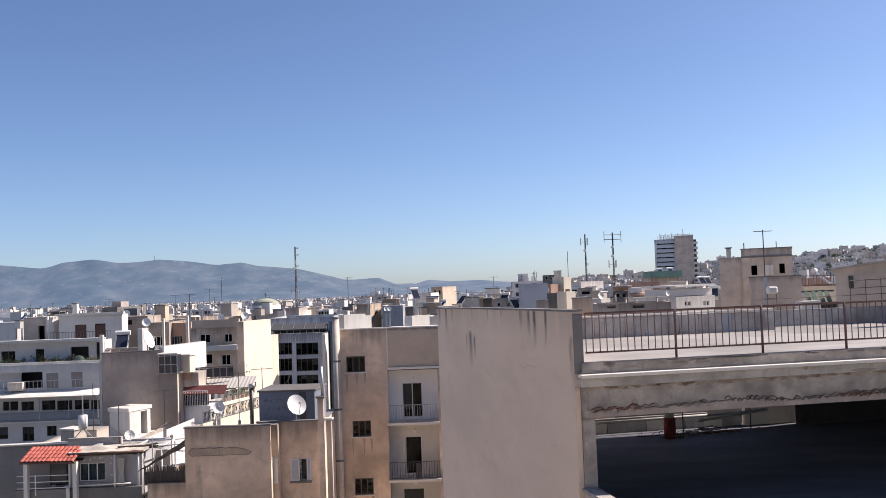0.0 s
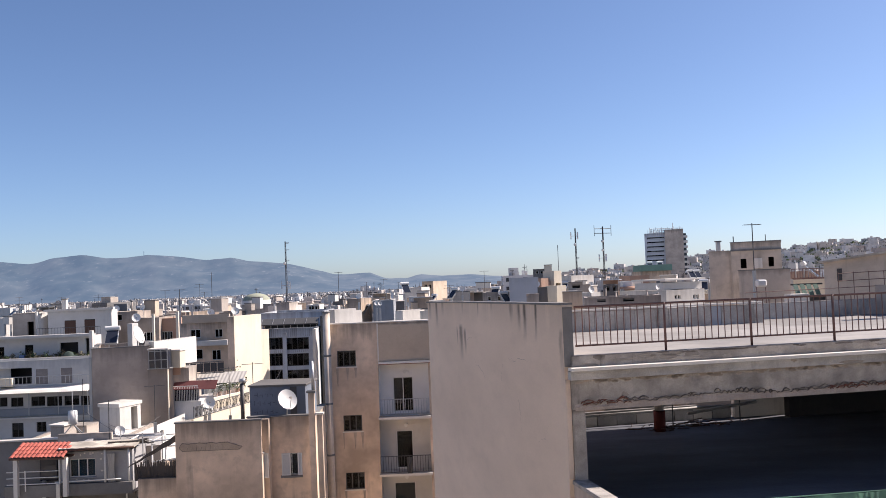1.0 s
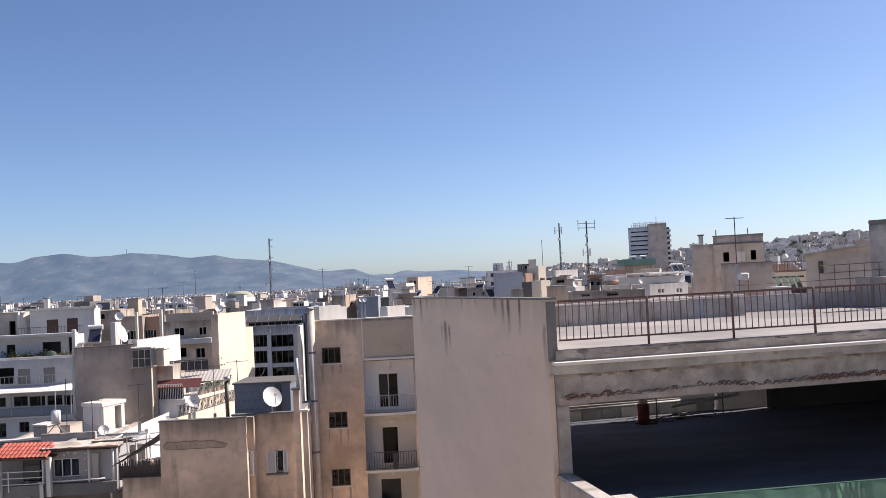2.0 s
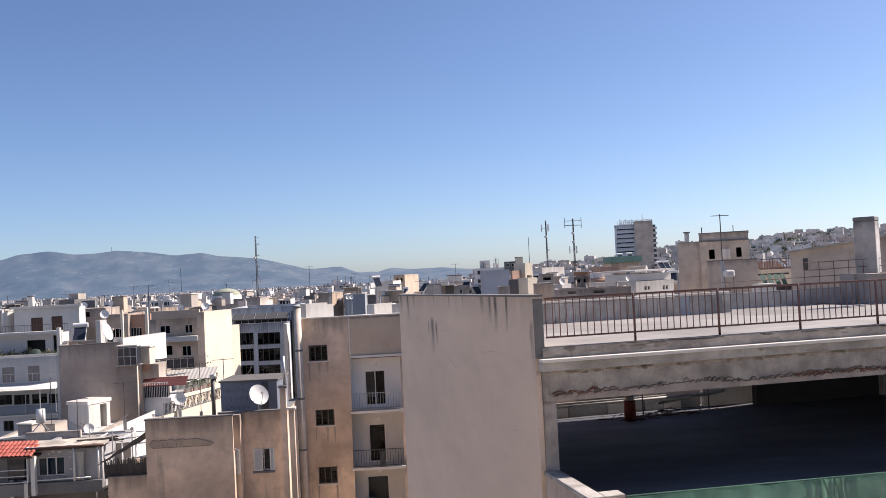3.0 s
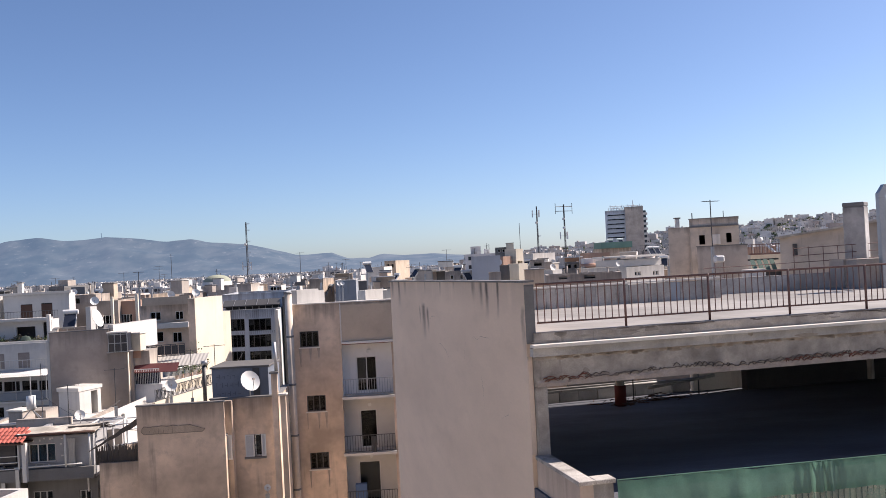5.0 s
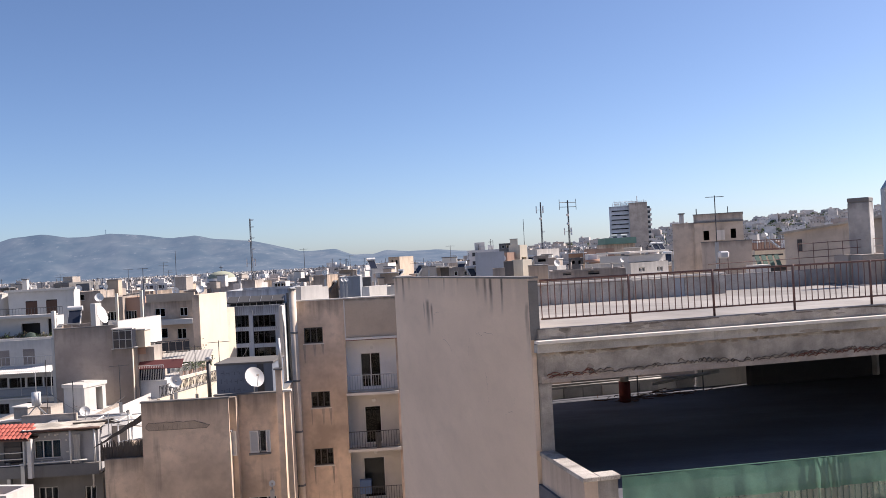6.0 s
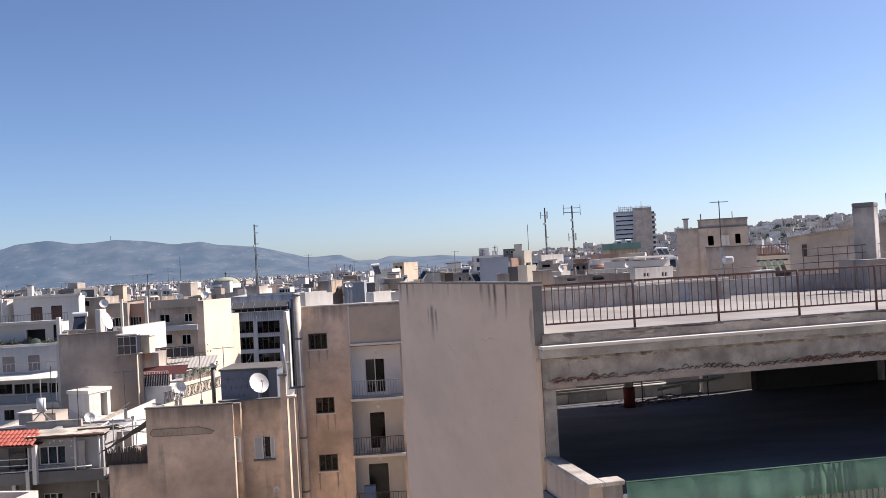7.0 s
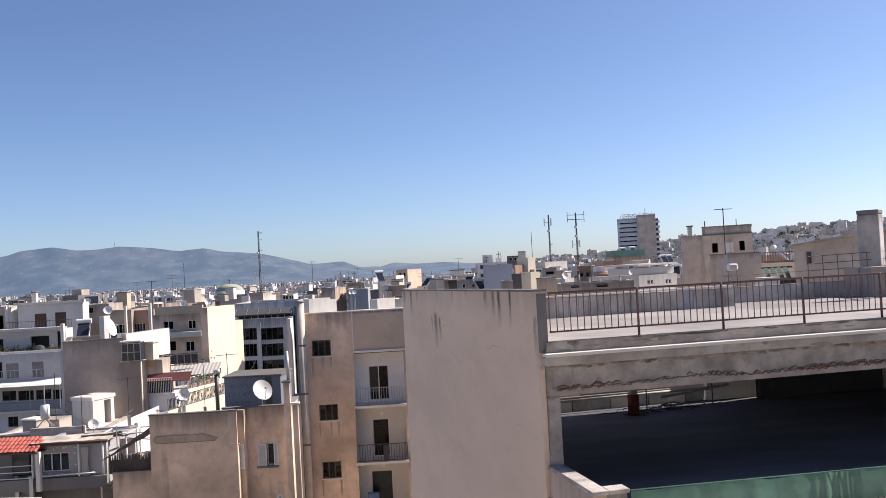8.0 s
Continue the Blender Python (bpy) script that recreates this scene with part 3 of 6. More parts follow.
hi_ = [bm.verts.new((x_, -0.079, r_)) for x_, r_ in zip(us, rim)]
for q in range(n_):
    bm.faces.new((lo_[q], lo_[q + 1], mid_[q + 1], mid_[q]))
    bm.faces.new((mid_[q], mid_[q + 1], hi_[q + 1], hi_[q]))
rgp = random.Random(77)


def flaking(face_y, zlo, zhi, count, wide, material, name, label, proud):
    """Ragged thin patches of plaster and cement, and hollows between them, along one face."""
    pm = bmesh.new()
    for q in range(count):
        cu, cz = rgp.uniform(0.05, 16.5), rgp.uniform(zlo, zhi)
        rw, rh = rgp.uniform(0.05, wide), min(rgp.uniform(0.015, 0.09), (zhi - zlo) * 0.45)
        ring = []
        for i in range(18):
            an = 2 * math.pi * i / 18
            kk = 0.45 + 1.1 * (0.5 + 0.5 * noise.noise(Vector((math.cos(an) * 3.5 + q * 9.1, math.sin(an) * 3.5, face_y * 50))))
            ring.append(pm.verts.new((cu + rw * kk * math.cos(an), face_y - proud, min(zhi + 0.02, max(zlo - 0.02, cz + rh * kk * math.sin(an))))))
        pm.faces.new(ring)
        rear = [pm.verts.new((v_.co.x, face_y + 0.004, v_.co.z)) for v_ in ring]
        for i in range(18):
            pm.faces.new((ring[i], rear[i], rear[(i + 1) % 18], ring[(i + 1) % 18]))
    tagged(part(name, pm, material, block, label), kind="stuff")


flaking(-0.10, 24.245, 24.415, 26, 0.3, FLAKEDARK, "hollow_patch", "darker hollows where the surface has flaked", 0.003)
flaking(-0.10, 24.25, 24.41, 14, 0.4, FLAKEPALE, "cement_patch", "pale remains of cement skim", 0.007)
flaking(-0.08, 23.62, 23.95, 9, 0.10, FLAKEDARK, "hollow_patch", "darker hollows where the surface has flaked", 0.003)
flaking(-0.08, 23.50, 23.60, 22, 0.3, FLAKEPALE, "cement_patch", "pale remains of cement skim", 0.008)
flaking(-0.20, 24.0, 24.14, 10, 0.3, FLAKEDARK, "hollow_patch", "darker hollows where the surface has flaked", 0.003)
# Dirt, with the shadow line under the fascia painted in.
flaking(-0.08, 23.90, 23.975, 200, 0.09, GRIME, "dirt_band", "dark dirt and painted shadow line", 0.003)
flaking(-0.10, 24.40, 24.432, 40, 0.3, STAIN, "dirt_band", "dark dirt and painted shadow line", 0.004)
part("spalled_edge", bm, SPALL, block, "broken rust-stained lower edge of the beam")
# scalloped scars along the foot of the beam, rusty where the steel lies bare
rg = random.Random(9)


def scallops(name, label, material, spans, rows):
    bm = bmesh.new()
    for ua, ub in spans:
        for zrow, keep in rows:
            x_ = ua + rg.uniform(0, 0.1)
            while x_ < ub:
                wd, ht = rg.uniform(0.06, 0.27), rg.uniform(0.008, 0.06)
                zc = zrow + 0.05 * noise.fractal(Vector((x_ * 0.9, zrow, 9)), 0.7, 2.1, 4)
                if rg.random() < keep:
                    m_ = 9
                    prev = None
                    for i in range(m_ + 1):
                        f_ = i / m_
                        th = 0.002 + 0.008 * math.sin(math.pi * f_) * rg.uniform(0.4, 1.2)
                        zz = zc + ht * math.sin(math.pi * f_) ** 0.8 + rg.uniform(-0.004, 0.004)
                        a_ = bm.verts.new((x_ + wd * f_, -0.112, zz + th))
                        b_ = bm.verts.new((x_ + wd * f_, -0.112, zz - th))
                        c_ = bm.verts.new((x_ + wd * f_, -0.07, zz + th))
                        d_ = bm.verts.new((x_ + wd * f_, -0.07, zz - th))
                        if prev:
                            bm.faces.new((prev[1], b_, a_, prev[0]))
                            bm.faces.new((prev[0], a_, c_, prev[2]))
                            bm.faces.new((prev[3], d_, b_, prev[1]))
                        prev = (a_, b_, c_, d_)
                x_ += wd * rg.uniform(0.85, 1.15)
    tagged(part(name, bm, material, block, label), kind="stuff")


scallops("rust_scar", "dark scalloped scars where concrete has broken away", STAIN, ((0.9, 17.0),), ((23.50, 1.0), (23.535, 0.6)))
scallops("rust_scar", "rusty scars where the steel lies bare", SCAR, ((0.05, 1.0), (5.4, 6.2), (6.5, 7.6), (9.0, 10.0)), ((23.46, 0.9), (23.49, 0.9), (23.52, 0.7)))
boxed("wall_end_face", OLDCONC, block, -0.198, -0.004, -0.03, -0.004, 24.23, 25.40, "dark stained end of the wall")
boxed("wall_end_face", PINK, block, -0.198, -0.104, -0.03, -0.004, 22.05, 23.975, "rendered end of the wall")
boxed("pillar", NEARCONC, block, -0.095, 0.17, -0.06, -0.002, 21.4, 23.388, bevel=0.008)
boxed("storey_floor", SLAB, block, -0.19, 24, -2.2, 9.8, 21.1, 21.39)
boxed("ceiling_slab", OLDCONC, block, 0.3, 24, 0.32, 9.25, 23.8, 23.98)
# Added walls; the darkness at the back and side is in their colour.
boxed("back_wall", SHADEBLACK, block, 9.82, 24, 8.7, 9.0, 21.39, 23.8)
boxed("end_wall", SHADEBLACK, block, 23.7, 24, 0.3, 8.7, 21.39, 23.8)
boxed("lower_front", PINK, block, -0.3, 24, -2.25, -2.0, 0, 21.1)
# parapet of the open floor
boxed("parapet_wall", PINK, block, -0.13, 0.12, -2.34, -0.062, 0, 21.96)
boxed("parapet_coping", COPING, block, -0.16, 0.15, -2.38, -0.064, 21.962, 22.04, "whitewashed coping with black dirt", 0.01)
boxed("parapet_return", PIERMAT, block, 0.122, 0.50, -2.32, -2.06, 0, 21.96)
boxed("return_coping", COPING, block, 0.152, 0.53, -2.38, -2.04, 21.962, 22.04, bevel=0.01)
# Added strip: brightness of the sunlit floor edge is put into its colour.
boxed("slab_kerb", CHALK, block, 0.532, 16, -2.262, -2.254, 20.8, 21.40, "pale slab edge with sunlit brightness painted in")

rail = thing("terrace_railing", "rust-brown painted steel railing along the roof terrace edge", "railing", 2.70, 17.87, 24.44, 10)
bar("top_rail", RUST, rail, (0.08, 0.1, 0.95), (23, 0.1, 0.95), 0.022, 8)
bar("bottom_rail", RUST, rail, (0.08, 0.1, 0.18), (23, 0.1, 0.18), 0.018, 8)
u = 0.1
post_me = bal_me = None
k = 0
while u < 23:
    if k % 13 == 0 and k:
        p0 = bar("post", RUST, rail, (0, 0, 0), (0, 0, 0.97), 0.026) if post_me is None else new("post", post_me)
        post_me = p0.data
    else:
        p0 = bar("baluster", RUST, rail, (0, 0, 0.18), (0, 0, 0.95), 0.0115, 6) if bal_me is None else new("baluster", bal_me)
        bal_me = p0.data
    p0.parent = rail
    p0.location = (u, 0.1, 0)
    u += 1.883 / 13
    k += 1

# ---- things on the roof terrace ----
def F(u, v, z=0.0):
    """A place given along (u) and behind (v) the front of the unfinished building."""
    c, s_ = math.cos(radians(10)), math.sin(radians(10))
    return 2.70 + u * c - v * s_, 17.87 + u * s_ + v * c, z


CLADPATCH = surface("pale_blue_patch", (0.46, 0.50, 0.55), 0.4, 0.4, scale=2)
low = thing("terrace_wall", "low grey sheet-clad wall along the back of the terrace", "wall", 2.70, 17.87, 24.44, 10)
u = 0.05
rg = random.Random(4)
while u < 8.2:
    w = rg.choice((0.22, 0.3, 0.3, 0.42))
    boxed("sheet", rg.choice((LOWWALL, LOWWALL, LOWWALL, LOWWALL, PIERMAT, CLADPATCH)), low, u, u + w - 0.012, 7.2 + rg.uniform(0, 0.02), 7.3, 0, 0.55 + rg.uniform(-0.015, 0.015))
    u += w
boxed("wall_coping", CHALK, low, 0.0, 8.25, 7.17, 7.36, 0.575, 0.62)
low2 = thing("terrace_wall", "grey block wall beyond the terrace", "wall", 2.70, 17.87, 24.0, 10)
boxed("wall_body", LOWWALL, low2, 8.4, 13.2, 8.7, 8.9, 0, 0.93)
boxed("wall_body", PIERMAT, low2, 13.2, 22.0, 8.3, 8.6, 0, 1.25)
boxed("wall_end", GREY, low2, 13.0, 13.2, 8.0, 8.7, 0.4, 1.35)
low3 = thing("pipe_rail", "thin dark pipe railing behind the terrace", "railing", 2.70, 17.87, 24.9, 10)
for ua, zz in ((8.6, 0.38), (11.8, 0.62), (11.8, 0.86)):
    bar("rail", RUST, low3, (ua, 8.8, zz), (15.6, 8.8, zz + 0.06), 0.013, 6)
for q in range(8):
    bar("post", RUST, low3, (11.8 + q * 0.54, 8.8, -0.46), (11.8 + q * 0.54, 8.8, 0.9), 0.013, 6)

pier = thing("concrete_pier", "weathered grey concrete pier with a rough top", "pier", 15.04, 29, 20.0, -40)
boxed("shaft", PIERMAT, pier, -0.33, 0.33, 0, 0.62, 0, 27.03 - 20, bevel=0.03)
boxed("cap", OLDCONC, pier, -0.335, 0.335, -0.005, 0.625, 27.03 - 20, 27.17 - 20, bevel=0.02)
duct = thing("metal_duct", "galvanised ventilation duct bent over at its top", "duct", 14.79, 27, 25.23)
dz = 24.44 - duct.location.z
def square_duct(name, points, half):
    """A rectangular sheet duct along points in the xz plane, mitred at its bends."""
    bm = bmesh.new()
    prev = None
    for k, (px, pz) in enumerate(points):
        d0 = Vector(points[k]) - Vector(points[k - 1]) if k else Vector(points[1]) - Vector(points[0])
        d1 = Vector(points[k + 1]) - Vector(points[k]) if k < len(points) - 1 else d0
        d0.normalize()
        d1.normalize()
        mid = (d0 + d1).normalized()
        n = Vector((-mid.y, mid.x)) * half / max(0.3, mid.dot(d0))
        ring = [bm.verts.new((px + sx * n.x, sy * half, pz + sx * n.y)) for sx, sy in ((1, -1), (1, 1), (-1, 1), (-1, -1))]
        if prev:
            for i in range(4):
                bm.faces.new((prev[i], prev[(i + 1) % 4], ring[(i + 1) % 4], ring[i]))
        else:
            bm.faces.new(ring)
        prev = ring
    bm.faces.new(prev[::-1])
    return part(name, bm, STEEL, duct)


square_duct("riser", [(0.1, dz), (0.1, 1.98)], 0.105)
square_duct("elbow", [(0.1, 1.981), (0.1, 2.06), (0.24, 2.26), (0.36, 2.26)], 0.105)
square_duct("outlet", [(0.361, 2.26), (1.7, 2.26)], 0.105)
for zz in (-0.6, 0.2, 1.3):
    boxed("joint", STEEL, duct, -0.02, 0.22, -0.12, 0.12, zz, zz + 0.035)
boxed("plinth", CONCRETE, duct, -0.6, 1.2, 0.3, 1.2, dz, dz + 0.9)

# ---- inside the open floor ----
col = thing("column", "slim round column, dark red below and white above", "column", *F(*(5.22, 8))[:2], 21.39, 10)
bm = bmesh.new()
tube(bm, (0, 0, 0), (0, 0, 0.60), 0.17, 16)
part("painted_foot", bm, REDCOL, col, "dark red painted foot", smooth=True)
bm = bmesh.new()
tube(bm, (0, 0, 0.60), (0, 0, 2.41), 0.13, 14)
part("shaft", bm, WHITE, col, smooth=True)
back = thing("back_parapet", "broken concrete parapet and pipes at the open back of the floor", "parapet", 2.70, 17.87, 21.39, 10)
boxed("low_wall", OLDCONC, back, 0.4, 7.2, 9.6, 9.75, 0, 0.42)
boxed("upright_panel", CHALK, back, 8.3, 10.6, 9.3, 9.5, 0.0, 1.6, "pale cracked concrete panel")
bar("pipe", PIERMAT, back, (2.6, 9.2, 0.37), (8.4, 9.2, 0.42), 0.042)
bar("pipe", DARKMETAL, back, (6.0, 9.1, 0.62), (10.2, 9.1, 0.66), 0.012)
for q in range(9):
    boxed("wall_panel", (PIERMAT, CHALK, PIERMAT)[q % 3], back, 2.6 + q * 0.63, 3.2 + q * 0.63, 9.45 + 0.03 * (q % 2), 9.55, 0, 0.36)
bar("slanting_pipe", DARKMETAL, back, (0.8, 8.9, 1.2), (4.6, 9.0, 0.6), 0.02)
bar("plank", PIERMAT, back, (6.4, 8.6, 0.35), (8.7, 8.7, 0.55), 0.05)
for q, uu in enumerate((0.9, 3.0, 6.0, 8.2)):
    bar("rod", DARKMETAL, back, (uu, 8.8, 0), (uu, 8.8, 1.7), 0.02)
boxed("dark_block", OLDCONC, back, 4.5, 6.8, 10.5, 11.0, 0.3, 1.4)
boxed("hanging_beam", CONCRETE, back, 12.5, 12.75, 0.35, 8.6, 2.1, 2.4)
rear = thing("apartment_building", "grey rear wall of a house behind the open floor", "building", 2.70, 17.87, 0, 10)
boxed("wall", TAUPE, rear, 0.1, 9, 15, 15.9, 0, 22.9)
boxed("wall", OLDCONC, rear, 9, 18, 14, 18, 0, 22.6)
rubble = thing("debris_heap", "heap of dark cut branches on the slab", "debris", *F(6.0, 8.2)[:2], 21.39, 10)
bm = bmesh.new()
rg = random.Random(11)
for _ in range(70):
    p = Vector((rg.gauss(0, 0.8), rg.gauss(0, 0.2), rg.uniform(0.02, 0.12)))
    q = p + Vector((rg.uniform(-0.5, 0.5), rg.uniform(-0.2, 0.2), rg.uniform(0, 0.08)))
    tube(bm, p, q, 0.012, 4)
tagged(part("brushwood", bm, DARKWOOD, rubble), kind="stuff")

# ---- green net on the railing of the open floor ----
net = thing("safety_net", "green debris netting draped over a railing", "netting", 2.70, 17.87, 21.1, 10)
bm = bmesh.new()
nu, nz = 300, 14
rows_ = []
for k in range(nz + 1):
    line = []
    for q in range(nu + 1):
        uu = 0.55 + 15.0 * q / nu
        fold = 0.035 * noise.fractal(Vector((uu * 2.3, k * 0.12, 5)), 0.8, 2, 4) + 0.02 * math.sin(uu * 9 + 2 * noise.noise(Vector((uu, 0, 1))))
        gather = math.exp(-((uu - 4.55) / 0.35) ** 2) * -0.20 * abs(math.sin(uu * 13))
        sag = 0.025 * noise.noise(Vector((uu * 1.7, 3, 0))) - 0.015 * abs(math.sin(uu * 1.35))
        f_ = k / nz
        line.append(bm.verts.new((uu, -2.37 - 0.05 * f_ + (fold + gather) * (0.3 + f_), 0.90 - 0.016 * (uu - 0.55) + sag * (1 - f_) - 1.5 * f_)))
    rows_.append(line)
coords = [[v_.co.copy() for v_ in line] for line in rows_]
bm.free()
# One sheet in two tones: the lower one is painted as if backlit.
for name, label, material, k0, k1 in (("net_fold", "darker, closer upper part of the net", NETTING, 0, 5), ("net_sheet", "see-through lower part, sun behind it painted in", NETLIT, 5, nz)):
    bm = bmesh.new()
    grid = [[bm.verts.new(p) for p in line] for line in coords[k0:k1 + 1]]
    for k in range(k1 - k0):
        for q in range(nu):
            bm.faces.new((grid[k][q], grid[k + 1][q], grid[k + 1][q + 1], grid[k][q + 1]))
    part(name, bm, material, net, label, smooth=True)
bar("hem_cord", NETTING, net, (0.55, -2.375, 0.905), (15.5, -2.375, 0.666), 0.012, 6)
frail = thing("floor_railing", "dark steel railing behind the netting", "railing", 2.70, 17.87, 21.39, 10)
railing(frail, 0.55, 12.5, -2.29, -0.35, 0.06, DARKMETAL, 0.125, 0.012)

# ---- tan apartment house with the balcony stack ----
tanhouse = house("tan apartment building with a stacked balcony recess", -5.82, 0.06, 23.9, 50, 12, TAN, cap=CHALK, lip=0.1, drop=1.3, holes=[
    (-5.45, -4.42, 21.57, 22.44, "three"), (-5.22, -4.2, 18.05, 18.92, "three"), (-5.2, -4.17, 14.9, 15.81, "three"), (-5.18, -4.15, 11.8, 12.67, "three"),
    (-3.22, -0.48, 18.77, 21.69, ""), (-3.27, -0.5, 15.7, 18.62, ""), (-3.25, -0.51, 12.68, 15.54, "")], frame_mat=DARKMETAL)
balcony(tanhouse, -3.22, -0.48, 18.77, 21.69, 0.95, BALCONY, (-2.49, -1.37, 18.87, 20.79), metal=STEEL)
balcony(tanhouse, -3.27, -0.5, 15.7, 18.62, 0.95, WHITE, (-2.41, -1.48, 15.74, 17.82), metal=DARKMETAL, panes="one")
balcony(tanhouse, -3.25, -0.51, 12.68, 15.54, 0.95, WHITE, (-2.61, -1.42, 12.72, 14.96), metal=DARKMETAL, panes="one")
boxed("upper_panel", OCHRE, tanhouse, near(tanhouse, -3.15), near(tanhouse, 0.07), -0.06, -0.002, 21.8, 23.8)
boxed("panel_edge", CHALK, tanhouse, near(tanhouse, -3.22), near(tanhouse, -3.155), -0.09, -0.002, 21.78, 23.86)
boxed("panel_ledge", CHALK, tanhouse, near(tanhouse, -3.19), near(tanhouse, 0.03), -0.16, 0.0, 21.64, 21.77)
boxed("rust_line", SCAR, tanhouse, near(tanhouse, -3.18), near(tanhouse, 0.02), -0.13, -0.002, 21.60, 21.637, "rusty line below the ledge")
rgd = random.Random(6)
for xw, zw in ((-5.45, 21.5), (-4.45, 21.5), (-5.22, 17.98), (-4.2, 17.98), (-5.2, 14.83), (-4.2, 14.83), (-4.9, 21.5), (-4.6, 17.98)):
    bm = bmesh.new()
    wd, ln = rgd.uniform(0.05, 0.10), rgd.uniform(0.4, 1.1)
    ring = [(xw + wd * sgn * (1 - 0.8 * q / 6) + 0.02 * noise.noise(Vector((q, xw, sgn))), zw - ln * q / 6) for sgn, qs in ((-1, range(7)), (1, range(6, -1, -1))) for q in qs]
    front = [bm.verts.new((near(tanhouse, x_), -0.004, z_)) for x_, z_ in ring]
    rear_ = [bm.verts.new((near(tanhouse, x_), 0.001, z_)) for x_, z_ in ring]
    bm.faces.new(front)
    for i in range(len(ring)):
        bm.faces.new((front[i], rear_[i], rear_[(i + 1) % len(ring)], front[(i + 1) % len(ring)]))
    part("drip_mark", bm, GRIME, tanhouse)
pipe = thing("drain_pipe", "fat cream-coloured drain pipe running down a wall", "pipe", -5.92, 49.6, 23.44)
bar("pipe_run", BEIGE, pipe, (0, 0, -14), (0, 0, 1.13), 0.195, 16)
for zz in (-1.25, -3.85, -6.6, -9.5):
    bar("collar", OLDCONC, pipe, (0, 0, zz), (0, 0, zz + 0.1), 0.215, 16)
bar("cap", OLDCONC, pipe, (0, 0, 1.13), (0, 0, 1.2), 0.22, 16)
bar("wall_bracket", STEEL, pipe, (0, 0, -1.2), (0, 0.42, -1.2), 0.02)
cloth = thing("hanging_cloth", "dark patterned cloth hung over a balcony rail", "cloth", -1.66, 49.69, 16.57)
bm = bmesh.new()
vsr = [[bm.verts.new((-0.14 + 0.28 * i / 4, 0.04 * math.sin(i * 2 + j), -1.0 * j / 6)) for i in range(5)] for j in range(7)]
for j in range(6):
    for i in range(4):
        bm.faces.new((vsr[j][i], vsr[j + 1][i], vsr[j + 1][i + 1], vsr[j][i + 1]))
part("fabric", bm, DARKMETAL, cloth)
box_thing("blue_bundle", "blue plastic bundle on a balcony", "bundle", -2.81, -2.19, 49.9, 0.4, 13.19, 13.95, BLUEPAINT)

# ---- tan house with the shuttered window, its blank neighbour ----
shut = house("tan apartment building with one shuttered window", -9.03, -6.1, 19.95, 43.2, 6, TAN, cap=OLDCONC, lip=0.12, drop=0.3, holes=[(-7.47, -6.56, 17.2, 18.23, "two"), (-7.65, -6.36, 14.05, 15.12, "three")])
wx0, wx1, wz0, wz1 = -7.47, -6.56, 17.2, 18.23
wx0, wx1 = near(shut, wx0), near(shut, wx1)
shutter(shut, wx0, wx0 + 0.42, wz0, wz1, -0.01, WHITEMETAL)
shutter(shut, wx1 - 0.16, wx1 + 0.05, wz0, wz1, -0.01, WHITEMETAL)
for q in range(4):
    zq = wz0 + (wz1 - wz0) * q / 4
    bar("lattice_bar", DARKMETAL, shut, (wx0 + 0.42, 0.03, zq), (wx1 - 0.16, 0.03, zq + (wz1 - wz0) / 4), 0.012, 5)
    bar("lattice_bar", DARKMETAL, shut, (wx0 + 0.42, 0.035, zq + (wz1 - wz0) / 4), (wx1 - 0.16, 0.035, zq), 0.012, 5)
boxed("window_ledge", OLDCONC, shut, wx0 - 0.05, wx1 + 0.05, -0.12, 0, wz0 - 0.1, wz0 - 0.02)
step_ = house("tan stepped corner of an apartment building", -8.41, -7.94, 19.94, 42.6, 0.55, TAN, name="building_corner")
shutter(step_, -0.2, 0.2, 17.24, 18.38, -0.01, WHITEMETAL)
boxed("corner_gutter", CHALK, step_, -0.30, -0.18, -0.06, -0.01, 18.68, 19.82)
box_thing("chimney", "tall tan chimney stack with a dark vent", "chimney", -6.07, -5.78, 42.7, 0.2, 8, 21.07, TAN, lid=OLDCONC)
box_thing("chimney", "tan chimney stack with a pale cap", "chimney", -5.68, -5.42, 42.6, 0.2, 8, 20.06, TAN, lid=CHALK)
flue = thing("metal_flue", "pale metal flue pipe above a chimney", "flue", -5.83, 42.9, 21.12)
bar("flue_pipe", STEEL, flue, (0, 0, 0), (-0.05, 0, 1.4), 0.085, 12)
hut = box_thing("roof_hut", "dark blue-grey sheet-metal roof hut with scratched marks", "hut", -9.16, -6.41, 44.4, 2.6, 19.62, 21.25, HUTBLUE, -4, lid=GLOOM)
bm = bmesh.new()
rg = random.Random(3)
for q in range(26):  # scratched marks that cannot be read
    x_, z_ = -1.15 + (q % 9) * 0.13 + rg.uniform(-0.02, 0.02), 0.3 + 0.42 * (q // 9) + rg.uniform(-0.03, 0.03)
    if q % 2:
        box(bm, x_, x_ + 0.022, -0.007, 0.002, z_, z_ + rg.uniform(0.12, 0.24))
    else:
        box(bm, x_, x_ + rg.uniform(0.06, 0.14), -0.007, 0.002, z_ + 0.1, z_ + 0.125)
tagged(part("scratched_marks", bm, SCRATCH, hut), kind="stuff")
boxed("hut_corner", DARKMETAL, hut, 0.62, 0.95, -0.02, -0.004, 0.02, 1.6)
satellite_dish(-7.23, 43.6, 20.66, 0.50, 40, 24, 0.25, "large white satellite dish beside a dark roof hut")

blank = house("tan blank-walled building with a scarred patch", -12.1, -8.19, 19.99, 42, 1.6, TAN, cap=OLDCONC, lip=0.12, drop=1.6)
bm = bmesh.new()
n_ = 22
xa, xb = near(blank, -11.92), near(blank, -9.05)
